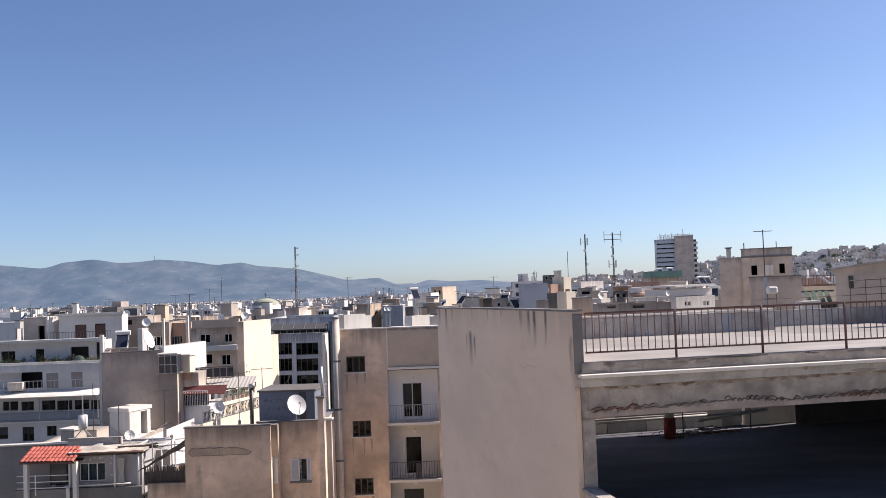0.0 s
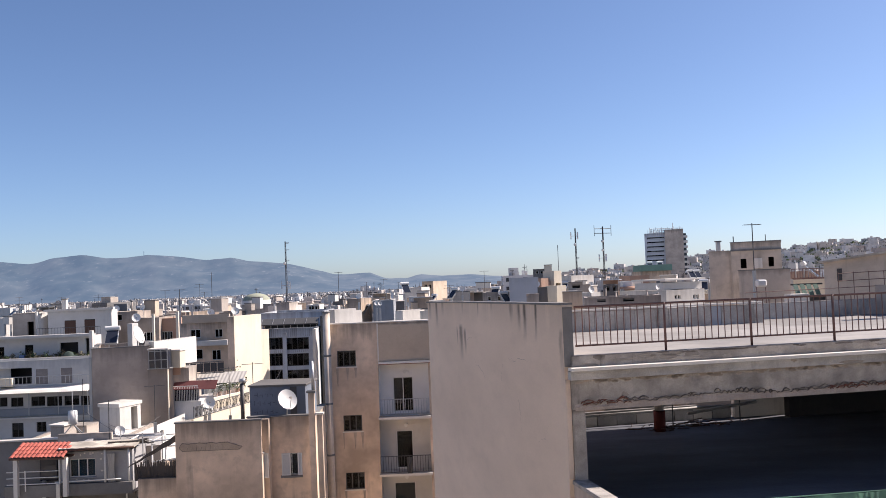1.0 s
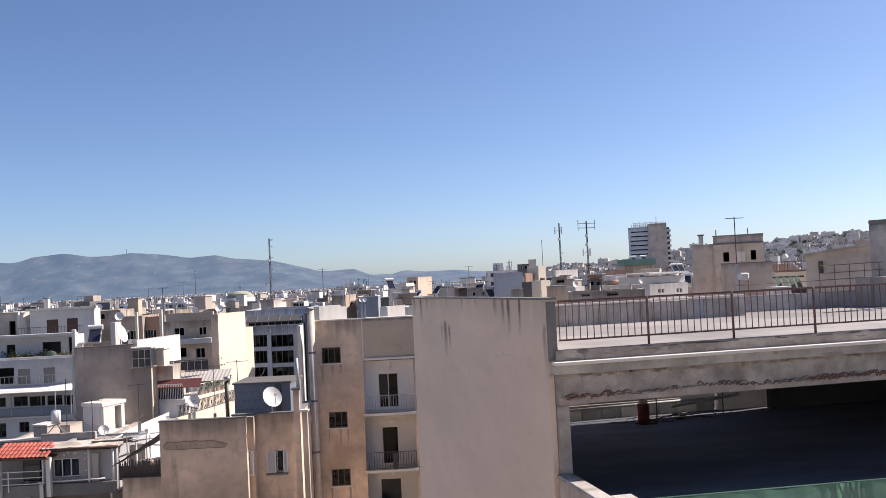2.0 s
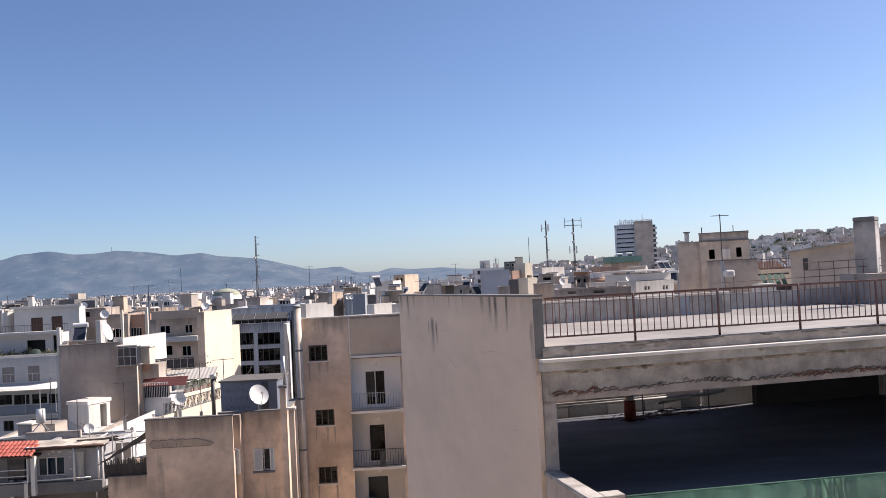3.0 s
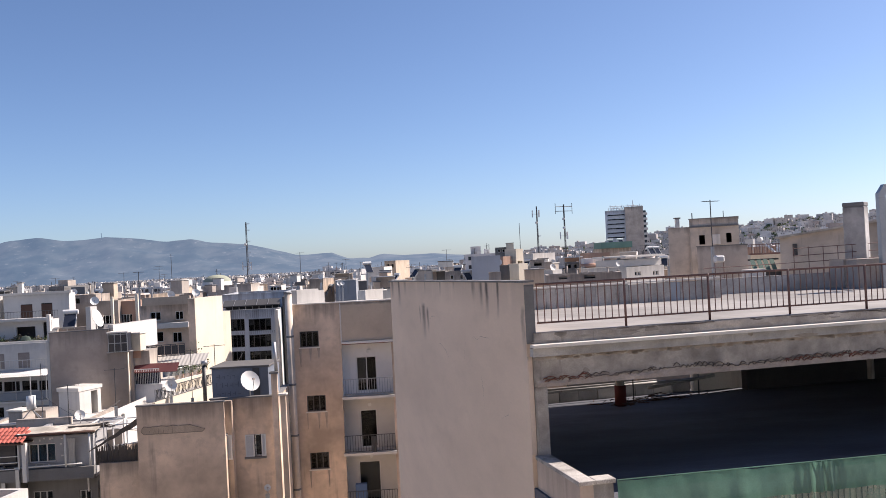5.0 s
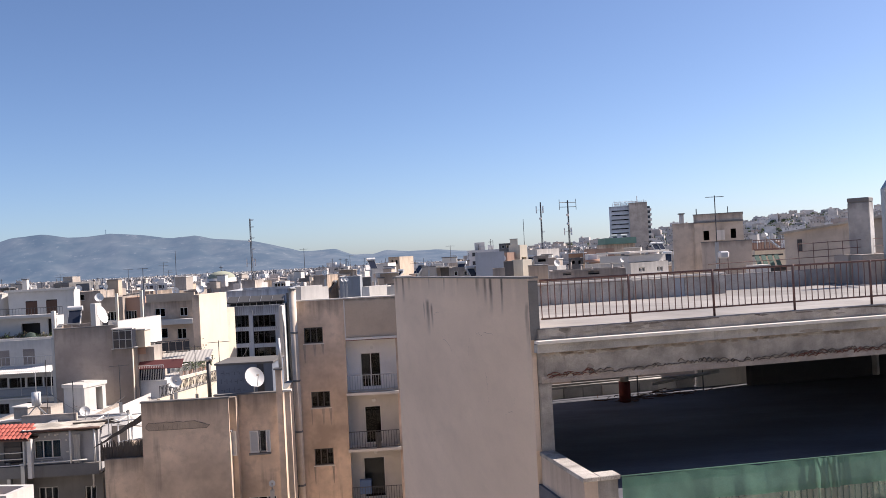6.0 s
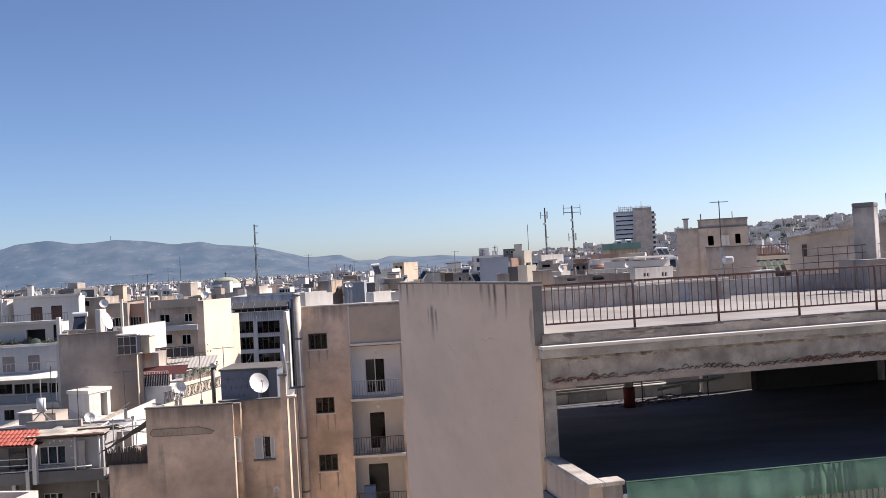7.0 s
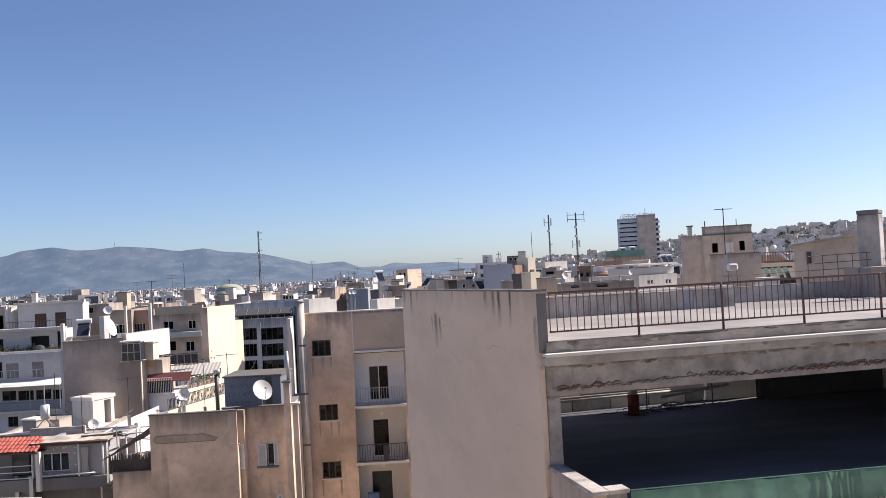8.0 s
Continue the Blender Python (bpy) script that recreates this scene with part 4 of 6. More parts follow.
zlo = 18.72
lower = [bm.verts.new((xa + (xb - xa) * q / n_, -0.018, zlo + 0.015 * noise.noise(Vector((q * 0.7, 1, 1))) + (0.12 if q in (0, n_) else 0))) for q in range(n_ + 1)]
upper = [bm.verts.new((xa + (xb - xa) * q / n_, -0.018, zlo + 0.14 + (0.2 * (1 if q < n_ * 0.75 else (n_ - q) / (n_ * 0.25))) * (1 - 0.7 * (q == 0)) + 0.05 * noise.noise(Vector((q * 0.5, 7, 1))))) for q in range(n_ + 1)]
for q in range(n_):
    bm.faces.new((lower[q], lower[q + 1], upper[q + 1], upper[q]))
ext = bmesh.ops.extrude_face_region(bm, geom=bm.faces[:])
for v_ in ext["geom"]:
    if isinstance(v_, bmesh.types.BMVert):
        v_.co.y = -0.003
outline = [v_.co.copy() for v_ in lower] + [v_.co.copy() for v_ in upper[::-1]]
part("bare_patch", bm, BARE, blank, "patch where the render has fallen off")
bm = bmesh.new()
for p, q in zip(outline, outline[1:] + outline[:1]):
    tube(bm, (p.x, -0.02, p.z), (q.x, -0.02, q.z + 0.001), 0.010, 4)
for q in range(6):
    tube(bm, (xa + 0.35 + q * 0.21, -0.02, zlo + 0.02), (xa + 0.38 + q * 0.21, -0.02, zlo + 0.16 + 0.05 * (q % 3)), 0.006, 4)
part("broken_rim", bm, DIRTRUN, blank, "dark broken rim of the bare patch")
wing = house("tan lower wing below a cane fence", -13.95, -12.17, 17.48, 42.3, 5, TAN)
cane = thing("cane_fence", "ragged dark cane fence on a low wall", "fence", -13.2, 42.5, 17.38)
rg = random.Random(5)
for q in range(84):
    xx = -0.95 + 1.9 * q / 83
    bar("cane", FENCE, cane, (xx, rg.uniform(-0.02, 0.02), 0), (xx + rg.uniform(-0.03, 0.03), 0, rg.uniform(0.68, 0.95)), 0.018, 5)
boxed("back_board", FENCE, cane, -0.95, 0.95, 0.03, 0.05, 0, 0.62)
shade_ = thing("folded_awning", "black folded awning on slanting poles", "awning", -14.41, 42.4, 18.04)
bm = bmesh.new()
prev = None
for k in range(13):
    f_ = k / 12
    fold = 0.03 * math.sin(k * 2.1)
    ring = [bm.verts.new((2.2 * f_, 0.2 * f_ + dy_ + fold, 1.28 * f_ + dz_ * (0.12 + 0.88 * f_) + 0.02 * math.sin(k * 1.7))) for dy_, dz_ in ((-0.05, -0.22), (0.05, -0.22), (0.05, 0.10), (-0.05, 0.10))]
    if prev:
        for i in range(4):
            bm.faces.new((prev[i], prev[(i + 1) % 4], ring[(i + 1) % 4], ring[i]))
    else:
        bm.faces.new(ring[::-1])
    prev = ring
bm.faces.new(prev)
part("folded_cloth", bm, FENCE, shade_)
bar("pole", STEEL, shade_, (0.6, 0.3, -0.2), (0.6, 0.3, 1.5), 0.025, 6)
bar("pole", STEEL, shade_, (1.5, 0.3, -0.2), (1.5, 0.3, 1.6), 0.025, 6)

# ---- porch house with the red tiles ----
porch = house("grey porch house with a white-framed window", -18.68, -15.08, 18.41, 45, 5, PORCHGREY, base=16.29, holes=[(-18.18, -16.89, 17.16, 18.06, "three")], lip=0.1, name="porch_house")
# Shade under the overhang is also put into this storey's colour.
house("lower storey with the porch's shade in its dark grey", -22.26, -15.46, 15.99, 46.5, 4, DARKGREY, holes=[(-18.66, -17.68, 14.43, 15.44, "three"), (-16.37, -15.8, 14.35, 15.37, "two")], lip=0.05, name="lower_storey")
boxed("floor_band", OLDCONC, porch, near(porch, -21.24), near(porch, -15.01), -0.3, -0.002, 16.34, 16.9)
# Added sheet behind the glass carries the painted reflection.
boxed("blue_blind", PANESKY, porch, near(porch, -18.12), near(porch, -16.96), 0.262, 0.28, 17.19, 18.03)
rg = random.Random(12)
for q in range(16):
    xq, zq = near(porch, rg.uniform(-18.36, -16.57)), (rg.choice((18.23, 17.02)) + rg.uniform(-0.05, 0.05)) if q < 10 else rg.uniform(18.23, 17.05)
    if q >= 10:
        xq = near(porch, rg.choice((-18.27, -16.6))) + rg.uniform(-0.05, 0.05)
    boxed("filler_patch", CHALK, porch, xq, xq + rg.uniform(0.05, 0.11), -0.006, 0.002, zq, zq + rg.uniform(0.05, 0.1))
bar("white_rail", WHITEMETAL, porch, (-1.9, -0.25, 17.01), (1.3, -0.25, 17.06), 0.035)
tiles = thing("tiled_porch_roof", "small porch roof of red barrel tiles", "roof", -19.37, 44.2, 18.32, -6)
w = 1.35
for q in range(13):
    for k in range(4):
        if q == 0 and k == 0:
            bm = bmesh.new()
            m_ = 6
            a_ = [[bm.verts.new((0.11 * math.cos(math.pi * i / m_) * sc, y_, 0.07 * math.sin(math.pi * i / m_) * sc)) for i in range(m_ + 1)] for y_, sc in ((0, 1.0), (0.36, 0.86))]
            b_ = [[bm.verts.new(v_.co * 0.85 + Vector((0, 0.02, -0.012))) for v_ in r_] for r_ in a_]
            for i in range(m_):
                bm.faces.new((a_[0][i], a_[0][i + 1], a_[1][i + 1], a_[1][i]))
                bm.faces.new((b_[0][i + 1], b_[0][i], b_[1][i], b_[1][i + 1]))
                bm.faces.new((a_[0][i + 1], a_[0][i], b_[0][i], b_[0][i + 1]))
            t0 = part("tile", bm, TILE, tiles)
        else:
            t0 = new("tile", t0.data)
            t0.parent = tiles
        t0.matrix_basis = pose(-w + q * 0.212, 0.30 * k * 0.95, 0.30 * k * 0.42, 22)
boxed("deck_board", DARKWOOD, tiles, -1.45, 1.35, 0.0, 1.25, -0.10, -0.02)
tiles.children[-1].matrix_basis = pose(0, 0, 0, 22.5)
for px in (-1.3, 1.2):
    boxed("porch_post", WHITE, tiles, px, px + 0.2, 0.1, 0.3, -1.9, -0.05)
# The porch's dim inside is put into the dark colour of these boxes.
box_thing("porch_room", "porch room with dimness painted in behind a white rail", "porch", -21.23, -18.87, 45.6, 3, 8, 18.1, DARKGREY)
box_thing("porch_doorway", "solid dark block painted as an open porch doorway", "doorway", -19.8, -18.96, 45.45, 0.14, 16.96, 18.17, PANEL)
prail = thing("porch_railing", "white tube railing before a porch", "railing", -21.05, 44.6, 16.95)
for zz in (0.05, 0.35, 0.65):
    bar("rail", WHITEMETAL, prail, (0.0, 0, zz), (2.6, 0, zz), 0.022, 6)
for px in (0.9, 2.55):
    bar("post", WHITEMETAL, prail, (px, 0, -0.3), (px, 0, 0.7), 0.03, 6)
perg = thing("pergola_roof", "sagging pale sheet roof on white posts", "canopy", -18.55, 44.6, 18.54)
bm = bmesh.new()
g_ = [[bm.verts.new((3.7 * i / 16, 1.7 * j / 5, 0.10 + 0.05 * j / 5 + 0.05 * noise.noise(Vector((i * 0.6, j * 0.8, 2))) + 0.02 * i / 16)) for i in range(17)] for j in range(6)]
for j in range(5):
    for i in range(16):
        bm.faces.new((g_[j][i], g_[j][i + 1], g_[j + 1][i + 1], g_[j + 1][i]))
ext = bmesh.ops.extrude_face_region(bm, geom=bm.faces[:])
for v_ in ext["geom"]:
    if isinstance(v_, bmesh.types.BMVert):
        v_.co.z -= 0.06
part("sheet", bm, PERGSHEET, perg)
for px in (0.05, 2.25, 3.4):
    bar("post", WHITEMETAL, perg, (px, 0.05, -1.6), (px, 0.05, 0.12), 0.05, 8)
bar("beam", DARKWOOD, perg, (0, -0.03, 0.02), (3.7, -0.03, 0.06), 0.06, 8)
curtain = thing("white_drape", "white knotted drape hanging on a porch", "drape", -16.06, 44.86, 18.27)
bm = bmesh.new()
g_ = [[bm.verts.new(((0.28 + 0.12 * abs(j - 5) / 5) * (i / 8 - 0.5), 0.06 * math.sin(i * 2.2), -1.37 * j / 10)) for i in range(9)] for j in range(11)]
for j in range(10):
    for i in range(8):
        bm.faces.new((g_[j][i], g_[j + 1][i], g_[j + 1][i + 1], g_[j][i + 1]))
part("fabric", bm, WHITE, curtain, smooth=True)

house("white parapet roof with a red-brown floor", -22.6, -17.1, 16.79, 40, 1.9, WHITE, -12, lip=0.5, roof=TERRA, name="low_building")
satellite_dish(-6.47, 42.7, 15.82, 0.15, 10, 10, 0.2, "small round white dish on a wall")

# ---- sunlit white roofs between ----
white1 = house("low white roof building with a long sunlit parapet", -24.0, -18.1, 17.77, 52, 9, GREY, 0, lip=0.1, roof=CHALK)
house("low white roof below a sunlit parapet", -19.2, -12.3, 15.7, 46.8, 11, WHITE, 0, lip=0.1, roof=CHALK, name="low_building")
wall_ = thing("sunlit_parapet", "long white parapet wall catching the sun", "parapet", -17.89, 50, 17.72, -0)
bm = bmesh.new()
x2, z2 = -16.13 - -17.89, 18.32 - 17.72
vs = [bm.verts.new(p) for p in ((0, 0, -4.5), (x2, 8, -4.5), (x2, 8.25, -4.5), (-0.2, 0.15, -4.5), (0, 0, 0.1), (x2, 8, z2), (x2, 8.25, z2), (-0.2, 0.15, 0.1))]
for f in ((0, 1, 5, 4), (1, 2, 6, 5), (2, 3, 7, 6), (3, 0, 4, 7), (4, 5, 6, 7), (3, 2, 1, 0)):
    bm.faces.new([vs[i] for i in f])
part("wall_body", bm, WHITE, wall_)
for f_ in (0.60, 0.66):
    vent = boxed("vent_grille", DARKMETAL, wall_, -0.02, 0.02, -0.16, 0.16, -0.14, 0.14)
    vent.matrix_basis = pose(x2 * f_ + 0.012, 8 * f_, 0.1 + (z2 - 0.1) * f_ - 0.55, 0, 0, -math.degrees(math.atan2(x2, 8)))
stair = house("white roof stair hut with a dark doorway", -20.62, -19.05, 19.36, 55.32, 1.78, WHITE, -24, base=12, name="stair_hut", lip=0.0, side=[(0.95, 1.5, 17.76, 19.15)])
boxed("thin_roof", CHALK, stair, -0.84, 0.82, -0.1, 1.9, 19.25, 19.46)
box_thing("roof_wall", "grey rendered low roof wall", "wall", -20.36, -17.49, 49, 0.2, 14, 18.69, GREY)
# Dark body stands for the shaded recess under the pale ledge.
box_thing("roof_wall", "low roof wall with a recess's shade painted in", "wall", -25.72, -20.72, 50.5, 0.3, 12, 18.17, DARKGREY, 4, lid=CHALK)
box_thing("roof_box", "weathered grey roof box with a slab lid", "box", -22.11, -21.15, 52, 1.0, 14, 18.71, CONCRETE, -20, lid=CHALK)
box_thing("roof_box", "plain grey rendered roof box", "box", -21.52, -20.31, 53, 1.4, 14, 18.56, GREY, -8)
tank = thing("water_tank", "white metal water tank on a tripod stand", "tank", -20.33, 51, 18.94)
bar("drum", WHITEMETAL, tank, (0, 0, 0), (0, 0, 0.72), 0.24, 16)
bar("vent", STEEL, tank, (0, 0, 0.72), (0, 0, 1.8), 0.03, 6)
for px, py in ((0.9, 0), (-0.9, 0.3), (0.2, 0.9)):
    bar("leg", STEEL, tank, (0, 0, 0), (px, py, -0.9), 0.03, 6)
satellite_dish(-17.06, 49, 18.74, 0.27, 30, 20, 0.4)
satellite_dish(-14, 56, 19.18, 0.36, 20, 15, 0.4)
aerial(-19.74, 51, 18.7, 2.7, 0, 0.02)
aerial(-17.62, 49, 18.19, 2.2, 1, 0.02)
aerial(-16.39, 53, 18.52, 2.2, 1, 0.02)

frame_ = thing("pergola_frame", "white tube frame of a roof pergola with a rolled cane blind", "pergola", -15.6, 45.6, 16.9)
for px, py in ((0.0, 0), (1.3, 0), (0.1, 1.6), (1.5, 1.6), (2.6, 0.3)):
    bar("post", WHITEMETAL, frame_, (px, py, -1.4), (px, py, 1.75), 0.045, 8)
for za, p, q in ((1.75, (0, 0), (0.1, 1.6)), (1.75, (1.3, 0), (1.5, 1.6)), (1.75, (0.0, 0), (1.3, 0)), (1.78, (0.1, 1.6), (2.9, 1.7)), (1.2, (0.1, 1.6), (2.7, 1.65)), (1.75, (1.3, 0), (2.6, 0.3)), (0.75, (1.3, 0), (2.6, 0.3))):
    bar("beam", WHITEMETAL, frame_, (*p, za), (*q, za + 0.08), 0.035, 8)
rgb = random.Random(8)
for q in range(9):
    bar("cane_roll", FENCE, frame_, (-0.75 + rgb.uniform(-0.1, 0.1), -0.2 + 0.03 * q, 1.72 + rgb.uniform(-0.08, 0.12)), (1.25 + rgb.uniform(-0.3, 0.2), -0.15 + 0.03 * q, 1.80 + rgb.uniform(-0.1, 0.12)), 0.035, 6)
boxed("screen_panel", GREY, frame_, 0.05, 1.25, 1.55, 1.6, -0.3, 1.3, "grey screen panel with pale specks")

# ---- grey stair block with the water heater ----
grey1 = house("grey windowless stair block with rooftop water heater", -21.73, -18.28, 22.64, 58, 6, TAUPE, 17, cap=OLDCONC)
grey2 = house("grey lower stair block with a cream drain pipe", -18.47, -16.95, 21.15, 58.6, 3, TAUPE, 17, name="stair_block", cap=CHALK)
bar("drain_pipe", CREAM, grey2, (0.45, -0.08, 10), (0.45, -0.08, 21.13), 0.05)
solar_heater(-21.33, 60, 22.7, 10, 0.62)
box_thing("roof_box", "square white rendered roof chimney", "chimney", -20.44, -20.03, 60.5, 0.6, 22, 24.07, WHITE, -25)
box_thing("roof_box", "pale thin metal roof vent", "vent", -22.35, -22.13, 59, 0.25, 22, 23.77, CHALK, 0)
satellite_dish(-19.28, 59, 23.34, 0.60, 80, 20, 0.25)
terra_ = house("grey block with a terracotta panel below a white roof house", -17.78, -16.19, 21.08, 59.7, 3, GREY, lip=0.0, name="building_block")
boxed("terracotta_panel", TERRA, terra_, near(terra_, -17.57), near(terra_, -16.72), -0.03, -0.003, 20.64, 21.16)
box_thing("balcony_wall", "white balcony wall below an iron railing", "balcony", -17.39, -15.33, 59.3, 2.6, 8, 18.94, BALCONY, -4)
box_thing("veranda_glazing", "dark glazing behind white veranda bars", "veranda", -17.22, -15.57, 59.5, 0.3, 18.92, 19.83, PANEL, -4)
box_thing("roof_box", "cream box with a small hatch beside a lean-to", "box", -17.44, -16.63, 59.4, 0.8, 21.11, 22.21, CREAM, -10, lid=CHALK)
house("white roof house with a bright sunlit side", -18.76, -18.37, 22.87, 59.65, 5.23, WHITE, -16, base=21.08, name="roof_house", lip=0.05)
lean = box_thing("glazed_lean_to", "dark grey glazed lean-to against a stair block", "lean-to", -18.34, -17.15, 58.3, 0.9, 21.17, 22.39, PANEL, 0, lid=CHALK)
for q in range(4):
    boxed("glazing_bar", STEEL, lean, -0.6 + q * 0.39, -0.56 + q * 0.39, -0.03, -0.004, 0, 1.2)
for q in range(3):
    boxed("glazing_bar", STEEL, lean, -0.6, 0.6, -0.028, -0.005, 0.02 + q * 0.55, 0.06 + q * 0.55)

# ---- terrace flats with railings and plants ----
flats = house("white terrace flats with iron railings", -21.0, -16.5, 18.34, 64, 8, WHITE, 0, lip=0.25)
terr = thing("terrace_guard", "grey iron terrace railing above a white wall", "railing", -17.15, 59.25, 18.98, -4)
railing(terr, 0, 1.66, 0, 0, 0.95, WHITEMETAL, 0.11, 0.016)
terr2 = thing("terrace_guard", "white terrace railing with plants behind it", "railing", -16.3, 64, 18.44, 69)
railing(terr2, 0, 5.0, 0, 0, 0.8, WHITEMETAL, 0.14, 0.016)
boxed("parapet_foot", CREAM, terr2, -0.1, 5.1, -0.1, 0.1, -4, -0.02)
boxed("terrace_slab", CHALK, terr2, 0, 5.0, 0.101, 2.4, -0.4, -0.06)
terr3 = thing("terrace_guard", "ornate dark iron railing on a sunlit parapet", "railing", -15.5, 58, 17.91, 74)
railing(terr3, 0, 8.2, 0, 0.1, 0.8, DARKMETAL, 0.16, 0.02)
for q in range(18):
    bar("scroll", DARKMETAL, terr3, (0.2 + q * 0.44, 0, 0.15), (0.42 + q * 0.44, 0, 0.75), 0.015, 5)
    bar("scroll", DARKMETAL, terr3, (0.42 + q * 0.44, 0, 0.15), (0.2 + q * 0.44, 0, 0.75), 0.015, 5)
boxed("parapet_foot", CREAM, terr3, -0.2, 8.4, -0.1, 0.1, -5, 0.06)
boxed("terrace_slab", CHALK, terr3, 0, 8.2, 0.101, 1.6, -0.5, -0.1)
aw = thing("awning", "maroon sloping awning over a terrace", "awning", -17.08, 59.2, 19.71, -4)
bm = bmesh.new()
box(bm, -0.1, 2.75, 0, 0.78, -0.02, 0.02)
part("awning_sheet", bm, AWNING, aw).matrix_basis = pose(0, 0, 0, 40)
aw2 = thing("corrugated_canopy", "pale corrugated canopy over a terrace", "canopy", -16.74, 60.9, 19.84, 8)
bm = bmesh.new()
g_ = [[bm.verts.new((3.7 * i / 60 + 0.25 * j, 1.3 * j, 0.012 * math.sin(i * 1.6) + 0.62 * j)) for i in range(61)] for j in range(2)]
for i in range(60):
    bm.faces.new((g_[0][i], g_[0][i + 1], g_[1][i + 1], g_[1][i]))
ext = bmesh.ops.extrude_face_region(bm, geom=bm.faces[:])
for v_ in ext["geom"]:
    if isinstance(v_, bmesh.types.BMVert):
        v_.co.z -= 0.02
part("sheet", bm, CANVAS, aw2)
for q in range(7):
    shrub(-16.0 + q * 0.22, 65.9 + q * 0.42, 18.39, 0.5, 1.0 + 0.25 * (q % 3), q)
box_thing("parapet_block", "short cream rendered roof wall", "wall", -17.4, -16.4, 62.6, 0.5, 14, 20.71, CREAM)
box_thing("air_conditioner", "small white air conditioner unit", "air conditioner", -17.13, -16.68, 61.2, 0.35, 20.13, 20.66, WHITEMETAL, -20)
roofpipe = thing("roof_vent_pipe", "dark roof vent pipe with a cowl", "vent", -12.83, 60, 18.13)
bar("pipe_run", DARKMETAL, roofpipe, (0, 0, -1), (0, 0, 1.75), 0.13, 12)
bar("cowl", STEEL, roofpipe, (-0.12, 0, 1.85), (0.22, 0, 1.95), 0.17, 12)
aerial(-10.08, 50, 19.12, 2.9, 1, 0.02)
aerial(-13.65, 60, 17.8, 3.2, 1, 0.02)

guard2 = thing("terrace_guard", "dark glazed balcony railing on a cream terrace", "railing", -17.11, 61.5, 20.47, 12)
railing(guard2, 0, 2.7, 0, 0, 0.75, DARKMETAL, 0.3, 0.02)
for q in range(6):
    boxed("smoked_pane", CANOPY, guard2, 0.05 + q * 0.45, 0.45 + q * 0.45, -0.01, 0.01, 0.1, 0.68)

# ---- long white apartment house with terraces ----
long_ = house("long white apartment building with glazed balconies", -47.9, -32.88, 20.07, 88, 14, WHITE, lip=0.3, frame_mat=DARKMETAL, sills=False, holes=[
    (-46.28, -38.89, 17.82, 19.35, ""), (-38.53, -37.38, 17.65, 19.18, ""), (-36.14, -35.04, 17.56, 19.2, ""),
    (-46.03, -43.13, 15.83, 16.71, "four"), (-42.76, -41.29, 15.74, 16.62, "two"), (-40.97, -39.77, 15.68, 16.56, "two"), (-39.01, -37.7, 15.66, 16.59, "two"), (-37.54, -36.07, 15.6, 16.53, "two"), (-35.86, -34.43, 15.6, 16.53, "two"), (-34.28, -33.02, 15.54, 16.47, "two"),
    (-44.71, -42.3, 13.04, 14.19, "two"), (-40.91, -39.81, 12.76, 14.13, "two"), (-38.57, -37.63, 13.17, 14.15, "two"), (-36.01, -35.14, 13.18, 14.17, "two")])
for xa, xb, za, zb in ((-38.53, -37.38, 17.65, 19.18), (-36.14, -35.04, 17.56, 19.2)):
    roller = boxed("roller_shutter", surface("taupe_shutter", (0.30, 0.26, 0.24), 0.2, 0.1), long_, near(long_, xa), near(long_, xb), 0.06, 0.10, za, zb)
    for q in range(14):
        boxed("slat", GREY, roller, near(long_, xa) + 0.03, near(long_, xb) - 0.03, 0.052, 0.06, za + 0.06 + q * 0.105, za + 0.075 + q * 0.105)
boxed("back_panel", WHITE, long_, -7.4, -1.0, 1.0, 1.1, 17.79, 19.32)
zc0, zc1 = 17.18, 17.66
bm = bmesh.new()
g_ = [[bm.verts.new((-7.4 + 15.0 * i / 300, -0.02 - 2.2 * j, (zc1 if j == 0 else zc0) + 0.025 * math.sin(i * 1.5))) for i in range(301)] for j in range(2)]
for i in range(300):
    bm.faces.new((g_[0][i], g_[1][i], g_[1][i + 1], g_[0][i + 1]))
ext = bmesh.ops.extrude_face_region(bm, geom=bm.faces[:])
for v_ in ext["geom"]:
    if isinstance(v_, bmesh.types.BMVert):
        v_.co.z -= 0.03
part("sun_canopy", bm, WHITE, long_, "white corrugated canopy catching the sun")
boxed("floor_band", WHITE, long_, -7.4, 7.6, -0.25, -0.01, zc1 - 0.12, zc1 + 0.04)
for q in range(6):
    bar("canopy_post", STEEL, long_, (-7.0 + q * 2.8, -0.6, 14.79), (-7.0 + q * 2.8, -0.6, (zc0 + zc1) / 2 - 0.05), 0.045, 6)
boxed("blue_apron", BLUEGREY, long_, -7.4, 7.6, -0.16, -0.01, 14.79, 15.5)
boxed("string_course", CHALK, long_, -7.4, 7.6, -0.5, -0.01, 12.26, 12.48)
boxed("string_course", CHALK, long_, -7.4, 7.6, -0.4, -0.01, 14.52, 14.69)
lr = thing("balcony_railing", "thin metal balcony railing on a white building", "railing", -42.32, 86.6, 17.86)
railing(lr, -2.5, 10.0, 0, 0, 0.75, STEEL, 0.4, 0.02)
box_thing("air_conditioner", "large pale air conditioning box on a balcony", "air conditioner", -41.82, -40.37, 87, 0.7, 17.72, 18.47, CREAM)
